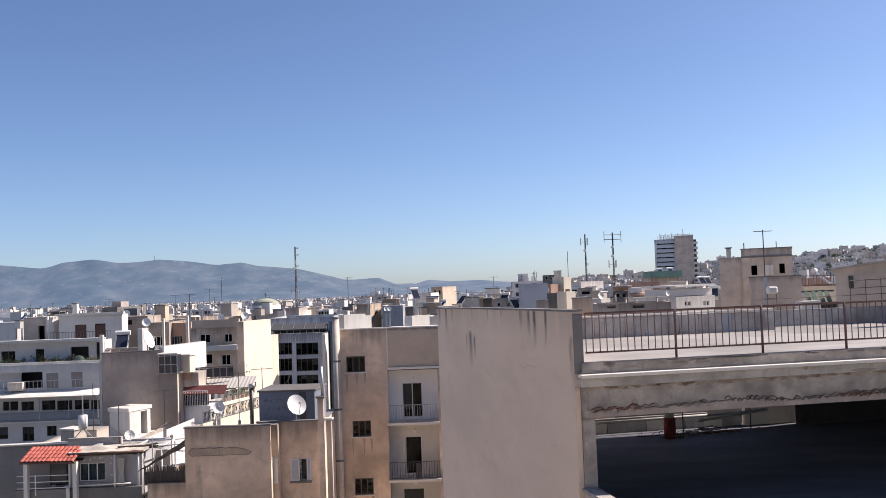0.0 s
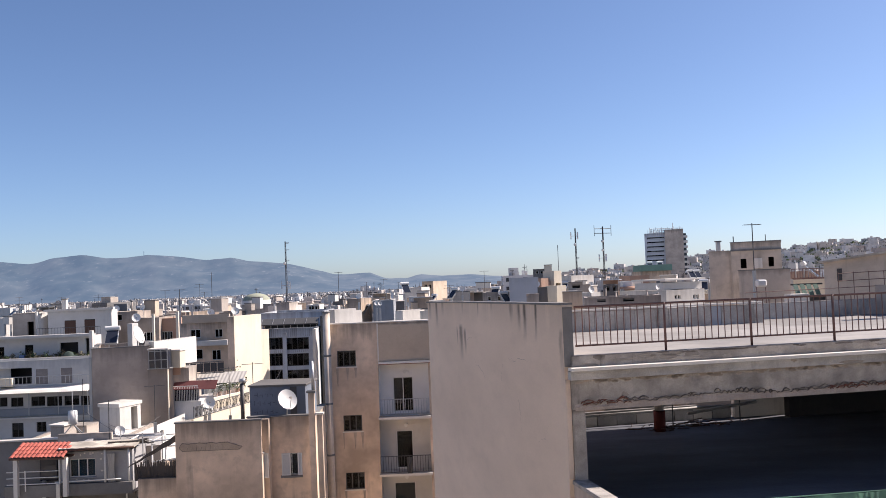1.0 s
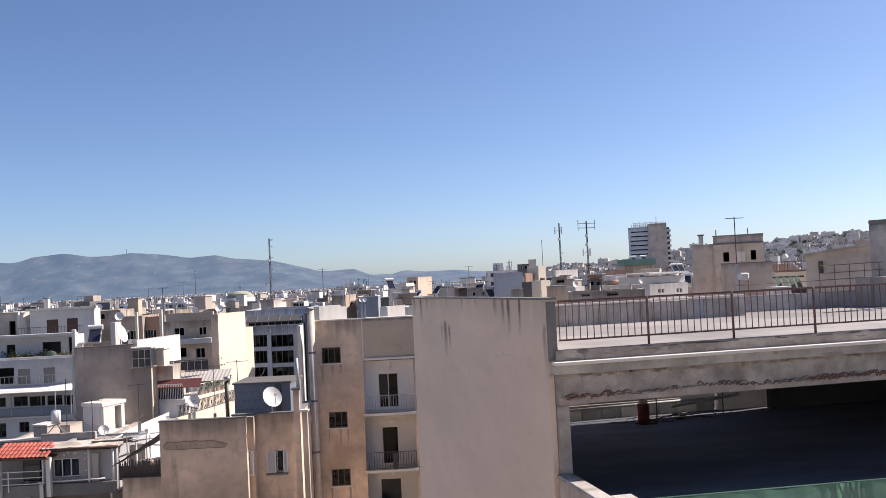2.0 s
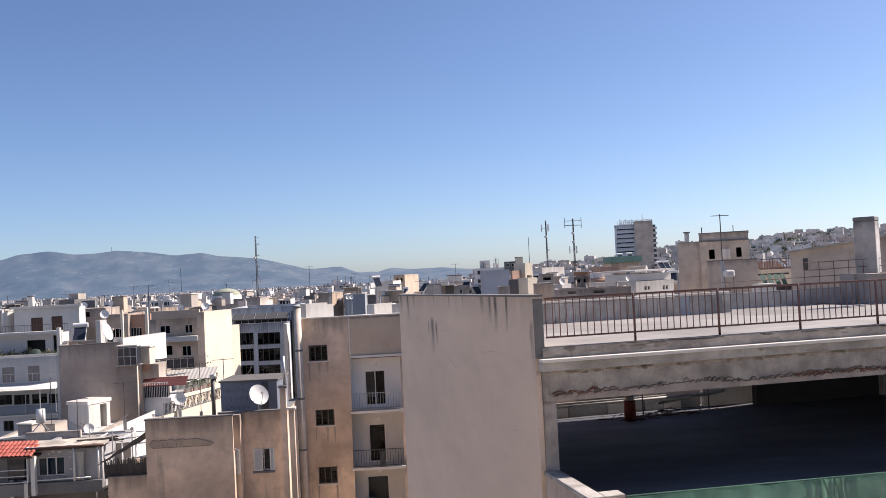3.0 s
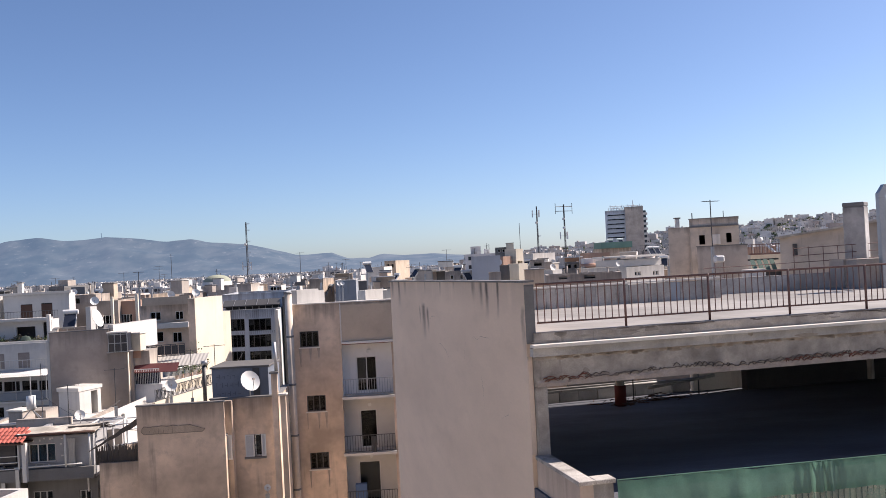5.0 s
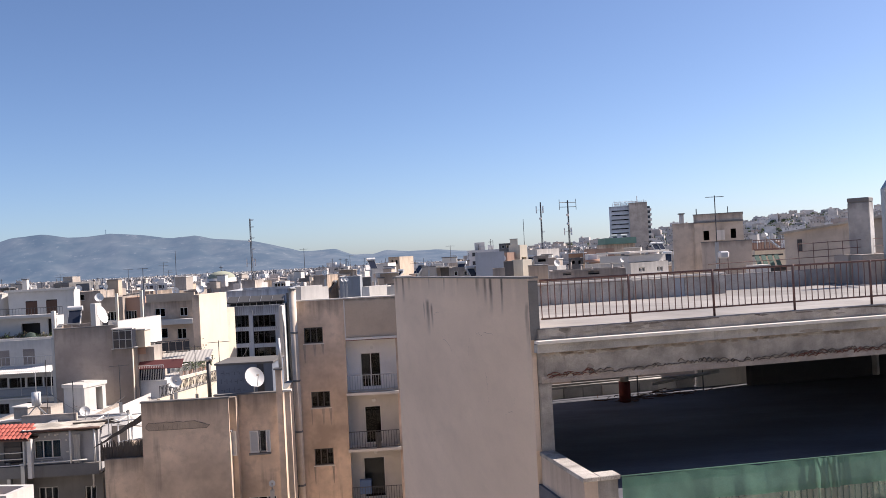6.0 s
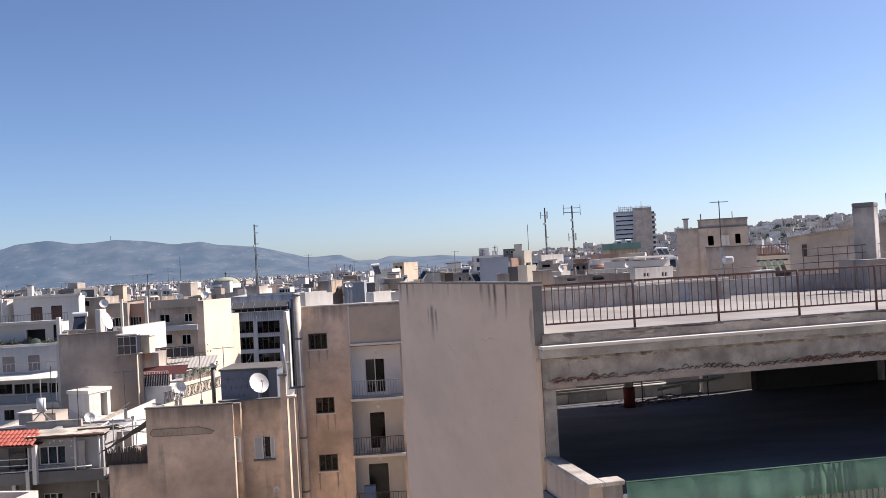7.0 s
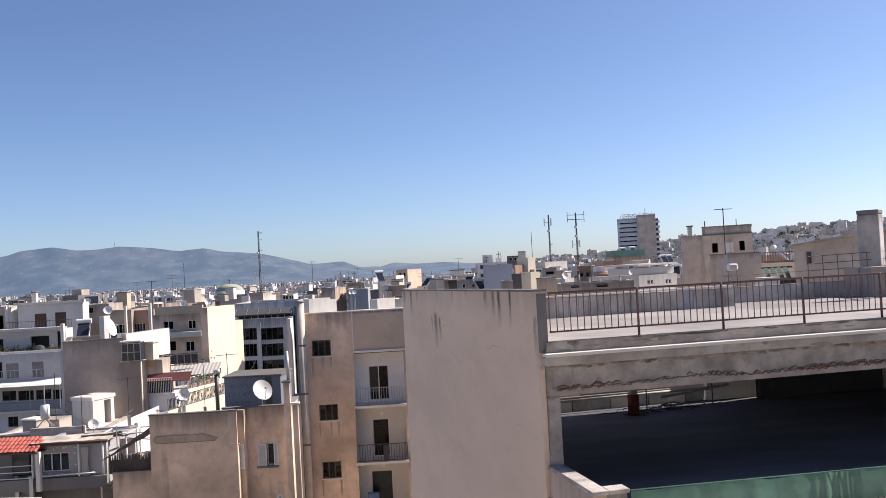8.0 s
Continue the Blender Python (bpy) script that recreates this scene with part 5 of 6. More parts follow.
terrace_wall_ = house("white set-back storey with a planted terrace", -47.8, -34.06, 22.09, 91, 2.2, WHITE, base=17.5, name="set_back_storey", lip=0.1, frame_mat=DARKMETAL, sills=False, holes=[
    (-44.31, -42.9, 20.16, 21.29, "two"), (-40.87, -40.02, 20.1, 21.4, "one"), (-37.38, -35.57, 20.01, 21.48, ""), (-34.84, -34.04, 19.93, 21.86, "")])
boxed("eave", WHITE, terrace_wall_, -7.2, 7.0, -0.8, 0.3, 22.04, 22.32)
rg = random.Random(21)
for q in range(22):
    px = -43.25 + q * 0.43
    shrub(px, 89.4 + rg.uniform(0, 0.6), 19.69 + 0.1, rg.uniform(0.25, 0.5), rg.uniform(0.2, 0.7), 40 + q, "half-dry olive pot plant on a terrace", leaf=DRYLEAF if q % 3 else LEAF)
tarp = thing("tarpaulin", "dark green tarpaulin draped over terrace clutter", "tarpaulin", -36.7, 89.0, 19.75)
bm = bmesh.new()
g_ = [[bm.verts.new((2.2 * i / 16, 0.9 * j / 8, 0.95 * math.sin(math.pi * min(1, (i + 2) / 12) * 0.8) * (0.35 + 0.65 * math.sin(math.pi * (j + 1) / 10)) + 0.16 * noise.noise(Vector((i * 0.7, j * 0.8, 3))))) for i in range(17)] for j in range(9)]
for j in range(8):
    for i in range(16):
        bm.faces.new((g_[j][i], g_[j][i + 1], g_[j + 1][i + 1], g_[j + 1][i]))
part("cloth", bm, surface("dark_green_tarpaulin", (0.035, 0.06, 0.05), 0.3, 0.0), tarp, smooth=True)
for q in range(7):
    bar("pole", DARKMETAL, tarp, (-2.6 + q * 0.45, 0.4 + 0.1 * (q % 2), -0.2), (-2.2 + q * 0.5, 0.5, 0.5 + 0.3 * (q % 3)), 0.025, 5)
box_thing("blue_barrel", "blue plastic barrel on a terrace", "barrel", -40.82, -40.33, 89.6, 0.5, 19.74, 20.51, BLUEPAINT)
boxed("terrace_parapet", CHALK, long_, -7.4, 7.6, 0.3, 0.5, 19.77, 20.26)
pent = house("white penthouse with brown shutters on a roof", -40.21, -33.61, 24.53, 95, 1.8, WHITE, base=19, name="penthouse", lip=0.15, frame_mat=DARKMETAL, sills=False, holes=[
    (-38.5, -37.32, 22.15, 23.57, "two"), (-36.44, -35.32, 22.13, 23.61, "two")])
for xa, xb in ((-38.52, -37.34), (-36.45, -35.34)):
    boxed("brown_shutter", DARKWOOD, pent, near(pent, xa), near(pent, xb), 0.03, 0.07, 22.15, 23.51)
boxed("roof_rim", CHALK, pent, -3.6, 3.6, -0.3, 0.2, 24.53, 24.76)
house("grey penthouse end with a dark doorway", -43.86, -41.5, 24.5, 95, 7, GREY, base=19, name="penthouse", lip=0.1, sills=False, holes=[(-42.33, -41.68, 22.12, 23.6, "")])
house("small white roof house in sunlight", -41.3, -41.13, 24.58, 94.53, 1.65, WHITE, -20, base=19, name="penthouse", lip=0.1)
house("cream sunlit roof tower", -34.68, -34.52, 24.65, 96.03, 1.04, CREAM, -20, base=19, name="roof_tower", lip=0.1)
house("white roof box in the sun", -52.53, -48.63, 23.88, 105, 6, WHITE, -30, base=12, name="roof_house", lip=0.1)
box_thing("chimney", "pale square rendered chimney", "chimney", -39.56, -39.07, 97, 0.5, 23, 25.76, CHALK, lid=OLDCONC)
pr = thing("roof_railing", "thin railing along a penthouse roof edge", "railing", -39.57, 90.8, 22.22)
railing(pr, 0, 6.3, 0, 0, 0.75, DARKMETAL, 0.3, 0.015)
pg = thing("roof_pergola", "thin dark metal pergola on a roof", "pergola", -44.73, 98, 24.48)
for q in range(7):
    bar("upright", DARKMETAL, pg, (q * 0.25, 0, 0), (q * 0.25, 0, 0.95), 0.025, 5)
bar("header", DARKMETAL, pg, (-0.1, 0, 0.95), (1.6, 0, 0.95), 0.03, 5)

# ---- office block and cream house ----
office = house("dark glazed office block with pale concrete fins", -14.99, -10.06, 22.59, 78, 14, PANELCLAD, frame_mat=DARKMETAL, sills=False, lip=0.2, holes=[
    (-14.44, -13.09, 20.8, 21.82, "four"), (-12.8, -10.86, 20.73, 21.75, "four"), (-14.48, -13.13, 19.41, 20.47, "four"), (-12.84, -10.9, 19.34, 20.4, "four"), (-14.52, -13.17, 18.06, 19.08, "four"), (-12.89, -10.94, 17.99, 19.01, "four")])
boxed("pale_fin", WHITE, office, 2.25, 2.5, -1.7, -0.002, 8, 22.5)
for q in range(26):
    boxed("cladding_rib", DARKMETAL, office, -2.4 + q * 0.18, -2.385 + q * 0.18, -0.012, -0.001, 21.86, 22.55)
    boxed("cladding_rib", DARKMETAL, office, -2.4 + q * 0.18, -2.385 + q * 0.18, -0.012, -0.001, 20.5, 20.72)
boxed("mid_fin", PANELCLAD, office, -0.42, -0.2, -0.3, -0.01, 8, 22.22)
# Added wall: the dark of the gap is put into its colour.
house("narrow added wall with the gap's shade in its colour", -9.95, -9.09, 23.48, 79, 6, GLOOM, lip=0.1, name="building_wall")
canopy = thing("roof_canopy", "dark tilted glass canopy on an office roof", "canopy", -12.49, 78.5, 22.86)
bm = bmesh.new()
box(bm, -2.5, 2.34, 0, 1.15, -0.05, 0.05)
part("glass_slope", bm, CANOPY, canopy).matrix_basis = pose(0, 0, 0.0, 24)
for q in range(6):
    bm = bmesh.new()
    box(bm, -2.52 + q * 0.96, -2.49 + q * 0.96, 0, 1.16, 0.052, 0.08)
    part("rib", bm, STEEL, canopy).matrix_basis = pose(0, 0, 0.0, 24)
# Dark panel added for the shaded gap under the canopy.
boxed("glazed_back", CANOPY, canopy, -2.45, 2.3, 0.9, 1.0, -0.45, 0.35)
for q in range(9):
    boxed("post", WHITEMETAL, canopy, -2.4 + q * 0.57, -2.35 + q * 0.57, 0.84, 0.89, -0.45, 0.3)
house("grey upper storey of an office block", -16.1, -10.17, 23.77, 84, 8, PANELCLAD, lip=0.2, name="roof_storey")
creamhouse = house("cream apartment building with a sunlit blank side", -15.78, -15.18, 24.03, 69.1, 3.92, CREAM, -20, sills=False, lip=0.2)
boxed("lower_wing", CREAM, creamhouse, -0.25, 0.3, 3.925, 5.05, 0, 22.75)
boxed("front_skin", TAN, creamhouse, -0.3, 0.29, -0.02, -0.002, 0, 24.0)
tanflat = house("tan apartment building with balconies and blinds", -21.18, -16.9, 23.41, 76, 8, TAN, lip=0.3, holes=[
    (-20.41, -19.55, 22.16, 22.87, "two"), (-18.38, -17.72, 22.14, 22.85, "two"), (-20.54, -19.41, 20.38, 21.23, "two"), (-18.66, -17.91, 20.27, 21.12, "two")])
boxed("balcony_front", CHALK, tanflat, -1.9, 1.9, -0.9, -0.02, 21.53, 21.95)
boxed("roof_band", OCHRE, tanflat, -1.95, 1.95, -0.2, 0.2, 23.4, 24.07)
house("brown apartment building with a grilled window", -32.16, -29.61, 23.43, 98, 8, TAUPE, lip=0.2, holes=[(-31.42, -30.2, 20.94, 21.91, "three")])
house("orange-brown building with a white balcony door", -29.85, -28.07, 23.26, 99, 8, TERRA, lip=0.2, holes=[(-29.72, -28.48, 20.87, 21.86, "four")])
house("grey-brown apartment block with a small window", -35.03, -32.55, 24.14, 100, 9, TAUPE, lip=0.2, holes=[(-34.8, -34.24, 23.17, 23.86, "one")])
house("tan building with a sunlit flank", -29.04, -28.32, 23.73, 104, 5, TAN, -35, lip=0.2)
house("brown building below aerials", -30.21, -24.8, 23.33, 112, 8, TAUPE, lip=0.2, holes=[(-30.16, -29.46, 22.51, 23.21, "one")])
box_thing("chimney", "pair of cream chimney pipes", "chimney", -29.77, -29.53, 96, 0.3, 16, 23.87, CREAM)
box_thing("chimney", "pair of cream chimney pipes", "chimney", -27.26, -26.97, 96, 0.3, 16, 24.02, CREAM)
box_thing("roof_box", "brown brick lift housing", "lift housing", -33.44, -32.13, 105, 1.5, 16, 25.19, OCHRE, lid=OLDCONC)
satellite_dish(-31.39, 96, 23.52, 0.45, 20, 15, 0.4)
satellite_dish(-34.15, 98, 24.52, 0.36, 20, 15, 0.5)
satellite_dish(-31.29, 98, 24.54, 0.3, -20, 15, 0.5)
satellite_dish(-21.82, 100, 23.7, 0.42, 10, 15, 0.5)
satellite_dish(-19.11, 78, 24.19, 0.3, 10, 15, 0.4)
satellite_dish(-16.24, 74, 24.35, 0.28, 30, 15, 0.4)

# ---- middle distance, straight ahead ----
dome = thing("church_dome", "pale green church dome on a drum", "dome", -24.77, 127, 23.92)
bm = bmesh.new()
prev = None
for k in range(7):
    a_ = math.pi / 2 * k / 6
    ring = [bm.verts.new((1.86 * math.cos(a_) * math.cos(q * math.pi / 12), 1.86 * math.cos(a_) * math.sin(q * math.pi / 12), 0.6 + 0.95 * math.sin(a_))) for q in range(24)]
    if prev:
        for q in range(24):
            bm.faces.new((prev[q], prev[(q + 1) % 24], ring[(q + 1) % 24], ring[q]))
    prev = ring
part("cupola", bm, surface("copper_green", (0.31, 0.33, 0.25), 0.4, 0.3), dome, smooth=True)
bar("drum", CHALK, dome, (0, 0, -3), (0, 0, 0.6), 2.0, 24)
bar("cross_post", DARKMETAL, dome, (0, 0, 1.5), (0, 0, 2.3), 0.05, 6)
bar("cross_arm", DARKMETAL, dome, (-0.22, 0, 2.05), (0.22, 0, 2.05), 0.04, 6)
house("grey flat-roofed hall below a dome", -26.2, -19.74, 24, 124, 8, GREY, lip=0.3)
house("white roof house in the sun", -22.64, -20.7, 23.57, 128, 4, WHITE, -25, lip=0.2, name="roof_house")
house("white roof house with dark panes", -16.88, -15.16, 23.68, 120, 5, WHITE, 0, lip=0.2, sills=False, holes=[(-16.58, -15.83, 22.8, 23.55, "two"), (-15.76, -15.16, 22.77, 23.52, "two")], name="roof_house")
house("small white roof house in sunlight", -8.79, -8.14, 24.08, 75, 2.5, WHITE, -40, lip=0.2, name="roof_house")
house("small white roof house in sunlight", -7.89, -7.5, 23.89, 77, 2.0, WHITE, -40, lip=0.2, name="roof_house")
house("tan lift tower with a sunlit cream side", -9.68, -8.02, 24.56, 100.28, 2.85, TAN, -20, lip=0.2, name="lift_tower")
house("blue-grey roof house with a white gutter", -6.6, -4.41, 24.26, 98, 6, BLUEGREY, 0, lip=0.2, name="roof_house", cap=WHITE)
house("white roof house in the sun", -4.06, -3.15, 23.28, 92, 3, WHITE, -35, lip=0.2, name="roof_house")
house("white roof house in the sun", -2.34, 0.16, 23.06, 96, 4, CHALK, -15, lip=0.2, name="roof_house")
box_thing("roof_slab", "rust-edged flat roof sheet", "roof sheet", -4.18, 0.16, 70, 1.0, 10, 23.15, CHALK)
house("tall brown apartment block far off", -3.45, -0.06, 26.39, 260, 12, OCHRE, -20, lip=0.3, holes=[(-2.63, -1.98, 24.48, 25.45, ""), (-1.33, -0.69, 24.43, 25.4, "")])
house("pale apartment block with canopies", -7.86, -3.24, 24.86, 240, 12, CHALK, -10, lip=0.3)
solar_heater(-5.8, 200, 23.74, 20, 1.3)
satellite_dish(-6.03, 95, 24.04, 0.26, 20, 15, 0.3)
satellite_dish(-5.68, 95, 24.03, 0.22, 20, 15, 0.3)
satellite_dish(-5.88, 120, 24.43, 0.5, 20, 15, 0.4)

# ---- masts ----
def lattice_mast(x, y, z, h, sets, label):
    """A slender mast with drum and panel antennas; sets: (height, kind)."""
    d = thing("antenna_mast", label, "antenna mast", x, y, z, 20, "antenna masts")
    k = h / 100
    for q in range(3):
        a_ = q * 2.094
        bar("leg", DARKMETAL, d, (1.6 * k * math.cos(a_), 1.6 * k * math.sin(a_), 0), (0.8 * k * math.cos(a_), 0.8 * k * math.sin(a_), h), 0.5 * k, 5)
    bm = bmesh.new()
    n_ = 26
    for q in range(n_):
        a0, a1 = (q % 3) * 2.094, ((q + 1) % 3) * 2.094
        r0, r1 = k * (1.1 - 0.6 * q / n_), k * (1.1 - 0.6 * (q + 1) / n_)
        tube(bm, (r0 * math.cos(a0), r0 * math.sin(a0), h * q / n_), (r1 * math.cos(a1), r1 * math.sin(a1), h * (q + 1) / n_), 0.16 * k, 4)
    part("bracing", bm, DARKMETAL, d)
    for zz, kind in sets:
        z0 = h * zz
        if kind == "arm":
            bar("antenna_arm", STEEL, d, (0, 0, z0), (5.5 * k, 0, z0), 0.4 * k, 5)
            bar("antenna_loop", STEEL, d, (1.5 * k, 0, z0 + 1.5 * k), (6.5 * k, 0, z0 + 1.2 * k), 0.3 * k, 5)
        elif kind == "drum":
            bar("drum_antenna", WHITEMETAL, d, (-2.2 * k, -1.5 * k, z0), (-3.0 * k, -2.0 * k, z0), 2.4 * k, 10)
        elif kind == "panels":
            for q in range(3):
                a_ = q * 2.094 + 0.6
                cx_, cy_ = 8.0 * k * math.cos(a_), 8.0 * k * math.sin(a_)
                bar("bracket", STEEL, d, (0, 0, z0 + 6 * k), (cx_, cy_, z0 + 6 * k), 0.35 * k, 5)
                boxed("panel_antenna", WHITEMETAL, d, cx_ - 0.8 * k, cx_ + 0.8 * k, cy_ - 0.5 * k, cy_ + 0.5 * k, z0, z0 + 13 * k)
        elif kind == "cross":
            bar("cross_arm", DARKMETAL, d, (-17 * k, 0, z0), (17 * k, 0, z0), 0.6 * k, 6)
            for px in (-17, 17):
                bar("rod", DARKMETAL, d, (px * k, 0, z0 - 5 * k), (px * k, 0, z0 + 6 * k), 0.5 * k, 6)
    return d


mx, my, mz = -25.84, 160, 23.48
lattice_mast(mx, my, mz, 34.23 - mz, [(0.97, "arm"), (0.86, "arm"), (0.68, "arm"), (0.5, "arm"), (0.33, "arm"), (0.64, "drum"), (0.22, "panels")], "tall thin radio mast with side antennas")
mx, my, mz = 19, 120, 25.16
lattice_mast(mx, my, mz, 32.41 - mz, [(0.80, "panels"), (0.70, "drum"), (0.45, "arm"), (0.25, "arm")], "phone mast with panel antennas on top")
mx, my, mz = 22.65, 120, 25.02
lattice_mast(mx, my, mz, 32.51 - mz, [(0.88, "cross"), (0.96, "cross"), (0.38, "panels"), (0.74, "drum"), (0.58, "drum")], "phone mast with a wide crossbar on top")
for xx, yy, zz, hh in ((-13.58, 130, 23.68, 4.4), (-31.65, 130, 24.1, 4.6), (-27.9, 100, 24.05, 2.3), (15.21, 110, 26.54, 3.4)):
    aerial(xx, yy, zz, hh, 0 if hh in (4.6, 3.4) else 1, 0.035)

# ---- houses right of the long wall ----
CLAD = surface("pale_blue_cladding", (0.47, 0.50, 0.54), 0.15, 0.15)
house("blue-grey clad building end", 7.06, 9.8, 26.11, 85, 4, CLAD, -6, lip=0.1)
house("grey building wing with steps", 4.69, 7.31, 24.8, 88, 3, GREY, -5, lip=0.1, holes=[(5.18, 5.51, 24, 24.44, "one"), (6.11, 6.5, 23.97, 24.41, "one")])
house("dark pavilion roof house with canopies", 11.45, 12.74, 27.04, 104, 2, OLDCONC, -6, lip=0.05, name="roof_house", holes=[(11.74, 12.06, 26.47, 26.86, "one"), (12.25, 12.64, 26.45, 26.84, "one")])
house("cream roof house beside a dark pavilion", 12.64, 13.47, 27.44, 103, 2, CREAM, -6, lip=0.05, name="roof_house", cap=OLDCONC)
house("orange-beige apartment building with a ledge", 10.9, 12.24, 25.98, 94, 2, TERRA, 44, lip=0.1)
house("cream building with a sunlit stepped wall", 12.4, 13.64, 26.7, 95, 1.5, CREAM, 44, lip=0.1, holes=[(12.62, 13.44, 25.11, 25.41, "")])
house("cream lower sunlit wall", 12.23, 13.6, 25.18, 92, 1.5, CREAM, 40, lip=0.1, name="building_wing")
house("cream building with a long sunlit parapet", 16.33, 20.5, 26.16, 112, 3, CHALK, 40, lip=0.1)
house("grey terrace building with a dark recess", 12.78, 14.11, 25.45, 86, 2, GREY, -8, lip=0.1, cap=OLDCONC, holes=[(13.12, 13.87, 24.92, 25.29, "")])
house("brown stained roof wall block", 10.46, 12.06, 24.76, 74, 1.5, OCHRE, -8, lip=0.1, cap=OLDCONC)
house("dark grey stained roof block", 8.91, 9.74, 25.22, 78, 1.5, OLDCONC, -6, lip=0.1)
house("grey stepped roof wall block", 7.82, 8.87, 24.69, 77, 1.5, GREY, -6, lip=0.1)
house("white sunlit roof parapet", 13.59, 14.93, 24.58, 80, 1.5, WHITE, 44, lip=0.05, name="roof_parapet")
house("dark grey roof block with openings", 16.83, 18.22, 25.08, 90, 3, OLDCONC, -10, lip=0.1, sills=False, holes=[(17.13, 17.41, 24.48, 24.92, ""), (17.75, 18.03, 24.45, 24.9, "")])
for q in range(6):
    rp = thing("rusty_pipe", "fat rust-brown pipe lying on a roof", "pipe", 18.18, 87, 24.58, 0, "rusty pipes")
    bar("pipe_run", TERRA, rp, (0.0, 0.3 * q, 0.02 + 0.12 * (q % 2)), (1.5, 0.3 * q, 0.05 + 0.12 * (q % 2)), 0.14, 10)
box_thing("air_handler", "ribbed white air handling unit on a roof", "air handler", 18.31, 19.3, 88, 1.5, 15, 25.37, WHITEMETAL)
house("brown roof building with round vents", 21.66, 23.77, 25.85, 100, 6, TERRA, 0, lip=0.2)
for q in range(5):
    bar_ = thing("roof_vent", "small white round roof vent", "vent", 14.02 + q * 0.8, 70, 24.69 - 0.25 * (q % 3), 0, "round vents")
    bar("vent_pipe", GREY, bar_, (0, 0, -1.5), (0, 0, 0.0), 0.07, 10)
    bar("vent_cap", GREY, bar_, (0, 0, 0.0), (0, 0, 0.06), 0.12, 10)
house("grey flat-roofed building in shade", 11.28, 16.93, 24.38, 68, 4, GREY, -8, lip=0.1, sills=False, holes=[(12.23, 12.86, 24.02, 24.23, ""), (14.13, 14.97, 23.99, 24.24, "")])
sheet1 = house("tan building under a green sheet roof", 27.58, 31.45, 26.33, 120, 6, TAN, 0, lip=0.2)
boxed("green_sheet", GREENROOF, sheet1, -2.2, 2.0, -0.5, 4, 26.34, 27.16)
solar_heater(28.94, 119.8, 26.51, 10, 0.55)
solar_heater(30.29, 119.8, 26.53, 10, 0.55)
solar_heater(24.07, 84, 25.38, 10, 0.42)
solar_heater(24.64, 84, 25.36, 10, 0.42)
cream2 = house("cream building with a white roof storey", 20.34, 25.13, 24.45, 82, 6, CHALK, 30, lip=0.1, sills=False, holes=[(21.37, 21.68, 23.63, 23.99, "one"), (21.78, 22.09, 23.62, 23.98, "one"), (23.67, 23.97, 23.55, 23.96, "one"), (24.07, 24.38, 23.54, 23.94, "one")])
boxed("white_storey", WHITE, cream2, -2.4, 2.4, 0.3, 4, 24.5, 25.12)
boxed("roof_sheet", CHALK, cream2, -2.5, 2.5, -0.1, 4.3, 25.32, 25.47)
satellite_dish(19.7, 80, 24.78, 0.22, 30, 15, 0.3)
satellite_dish(13.14, 76, 24.86, 0.3, 30, 15, 0.3)
tower = house("tall grey tower block with balcony bands", 108.14, 116.5, 46.21, 420, 14, GREY, -14, lip=0.5)
tower_l = house("glazed balcony side of a tower block", 99.59, 109.08, 44.88, 424, 12, PANELCLAD, -14, lip=0.5, name="tower_wing", sills=False, frame_mat=DARKMETAL, holes=[(100.76, 108.68, 41.98, 43.03, "four"), (100.66, 108.58, 39.86, 40.92, "four"), (100.56, 108.48, 37.75, 38.81, "four"), (100.46, 108.38, 35.64, 36.7, "four"), (100.36, 108.28, 33.53, 34.59, "four"), (100.27, 108.18, 31.42, 32.48, "four")])
for q in range(8):
    boxed("balcony_band", WHITE, tower, 3.9, 6.0, 0, 8, 43.16 - q * 2.35 - 1.0, 43.16 - q * 2.35)
boxed("balcony_core", PANEL, tower, 4.0, 5.4, 0.6, 7.5, 0, 44.2)
for q in range(6):
    boxed("balustrade", CLAD, tower_l, -3.9 + 0.1 * (5 - q), 4.2, -0.3, -0.02, 41.75 - q * 2.11, 42.45 - q * 2.11)
crown = thing("roof_frame", "white steel frame on a tower block roof", "roof frame", 110.09, 426, 44.53)
for q in range(17):
    bar("upright", WHITEMETAL, crown, (-7.5 + q * 0.95, 0, 0), (-7.5 + q * 0.95, 0, 2.6 + 0.6 * (q % 3 == 0)), 0.1, 5)
for q in range(12):
    bar("upright", WHITEMETAL, crown, (-7.2 + q * 1.3, 5, 0), (-7.2 + q * 1.3, 5, 2.2 + 0.5 * (q % 2)), 0.12, 5)
    bar("strut", WHITEMETAL, crown, (-7.2 + q * 1.3, 0, 0.2), (-6.3 + q * 1.3, 0, 2.4), 0.09, 5)
bar("upright", WHITEMETAL, crown, (4.0, 2, 2), (4.0, 2, 5.0), 0.2, 6)
for zz in (0.7, 1.5, 2.5):
    bar("rail", WHITEMETAL, crown, (-7.8, 0, zz), (7.9, 0, zz), 0.12, 5)

# ---- stair houses beyond the terrace ----
sh = house("beige rooftop stair house with two small windows", 21.83, 25.32, 28.01, 66, 5, BEIGE, -21, base=16, name="stair_house", lip=0.1, cap=OLDCONC, frame_mat=DARKMETAL, sills=False, holes=[
    (22.49, 22.9, 26.11, 26.81, ""), (24.42, 24.79, 26.17, 26.87, "")])
boxed("pale_panel", CHALK, sh, near(sh, 23.43), near(sh, 24), -0.05, -0.002, 26.08, 26.82)
boxed("shadow_ledge", OLDCONC, sh, -1.75, 1.75, -0.12, -0.01, 27.39, 27.51)
sh2 = house("beige rooftop stair house with a lower wing", 20.48, 22.23, 27.47, 67, 4, BEIGE, -17, base=16, name="stair_house", lip=0.1)
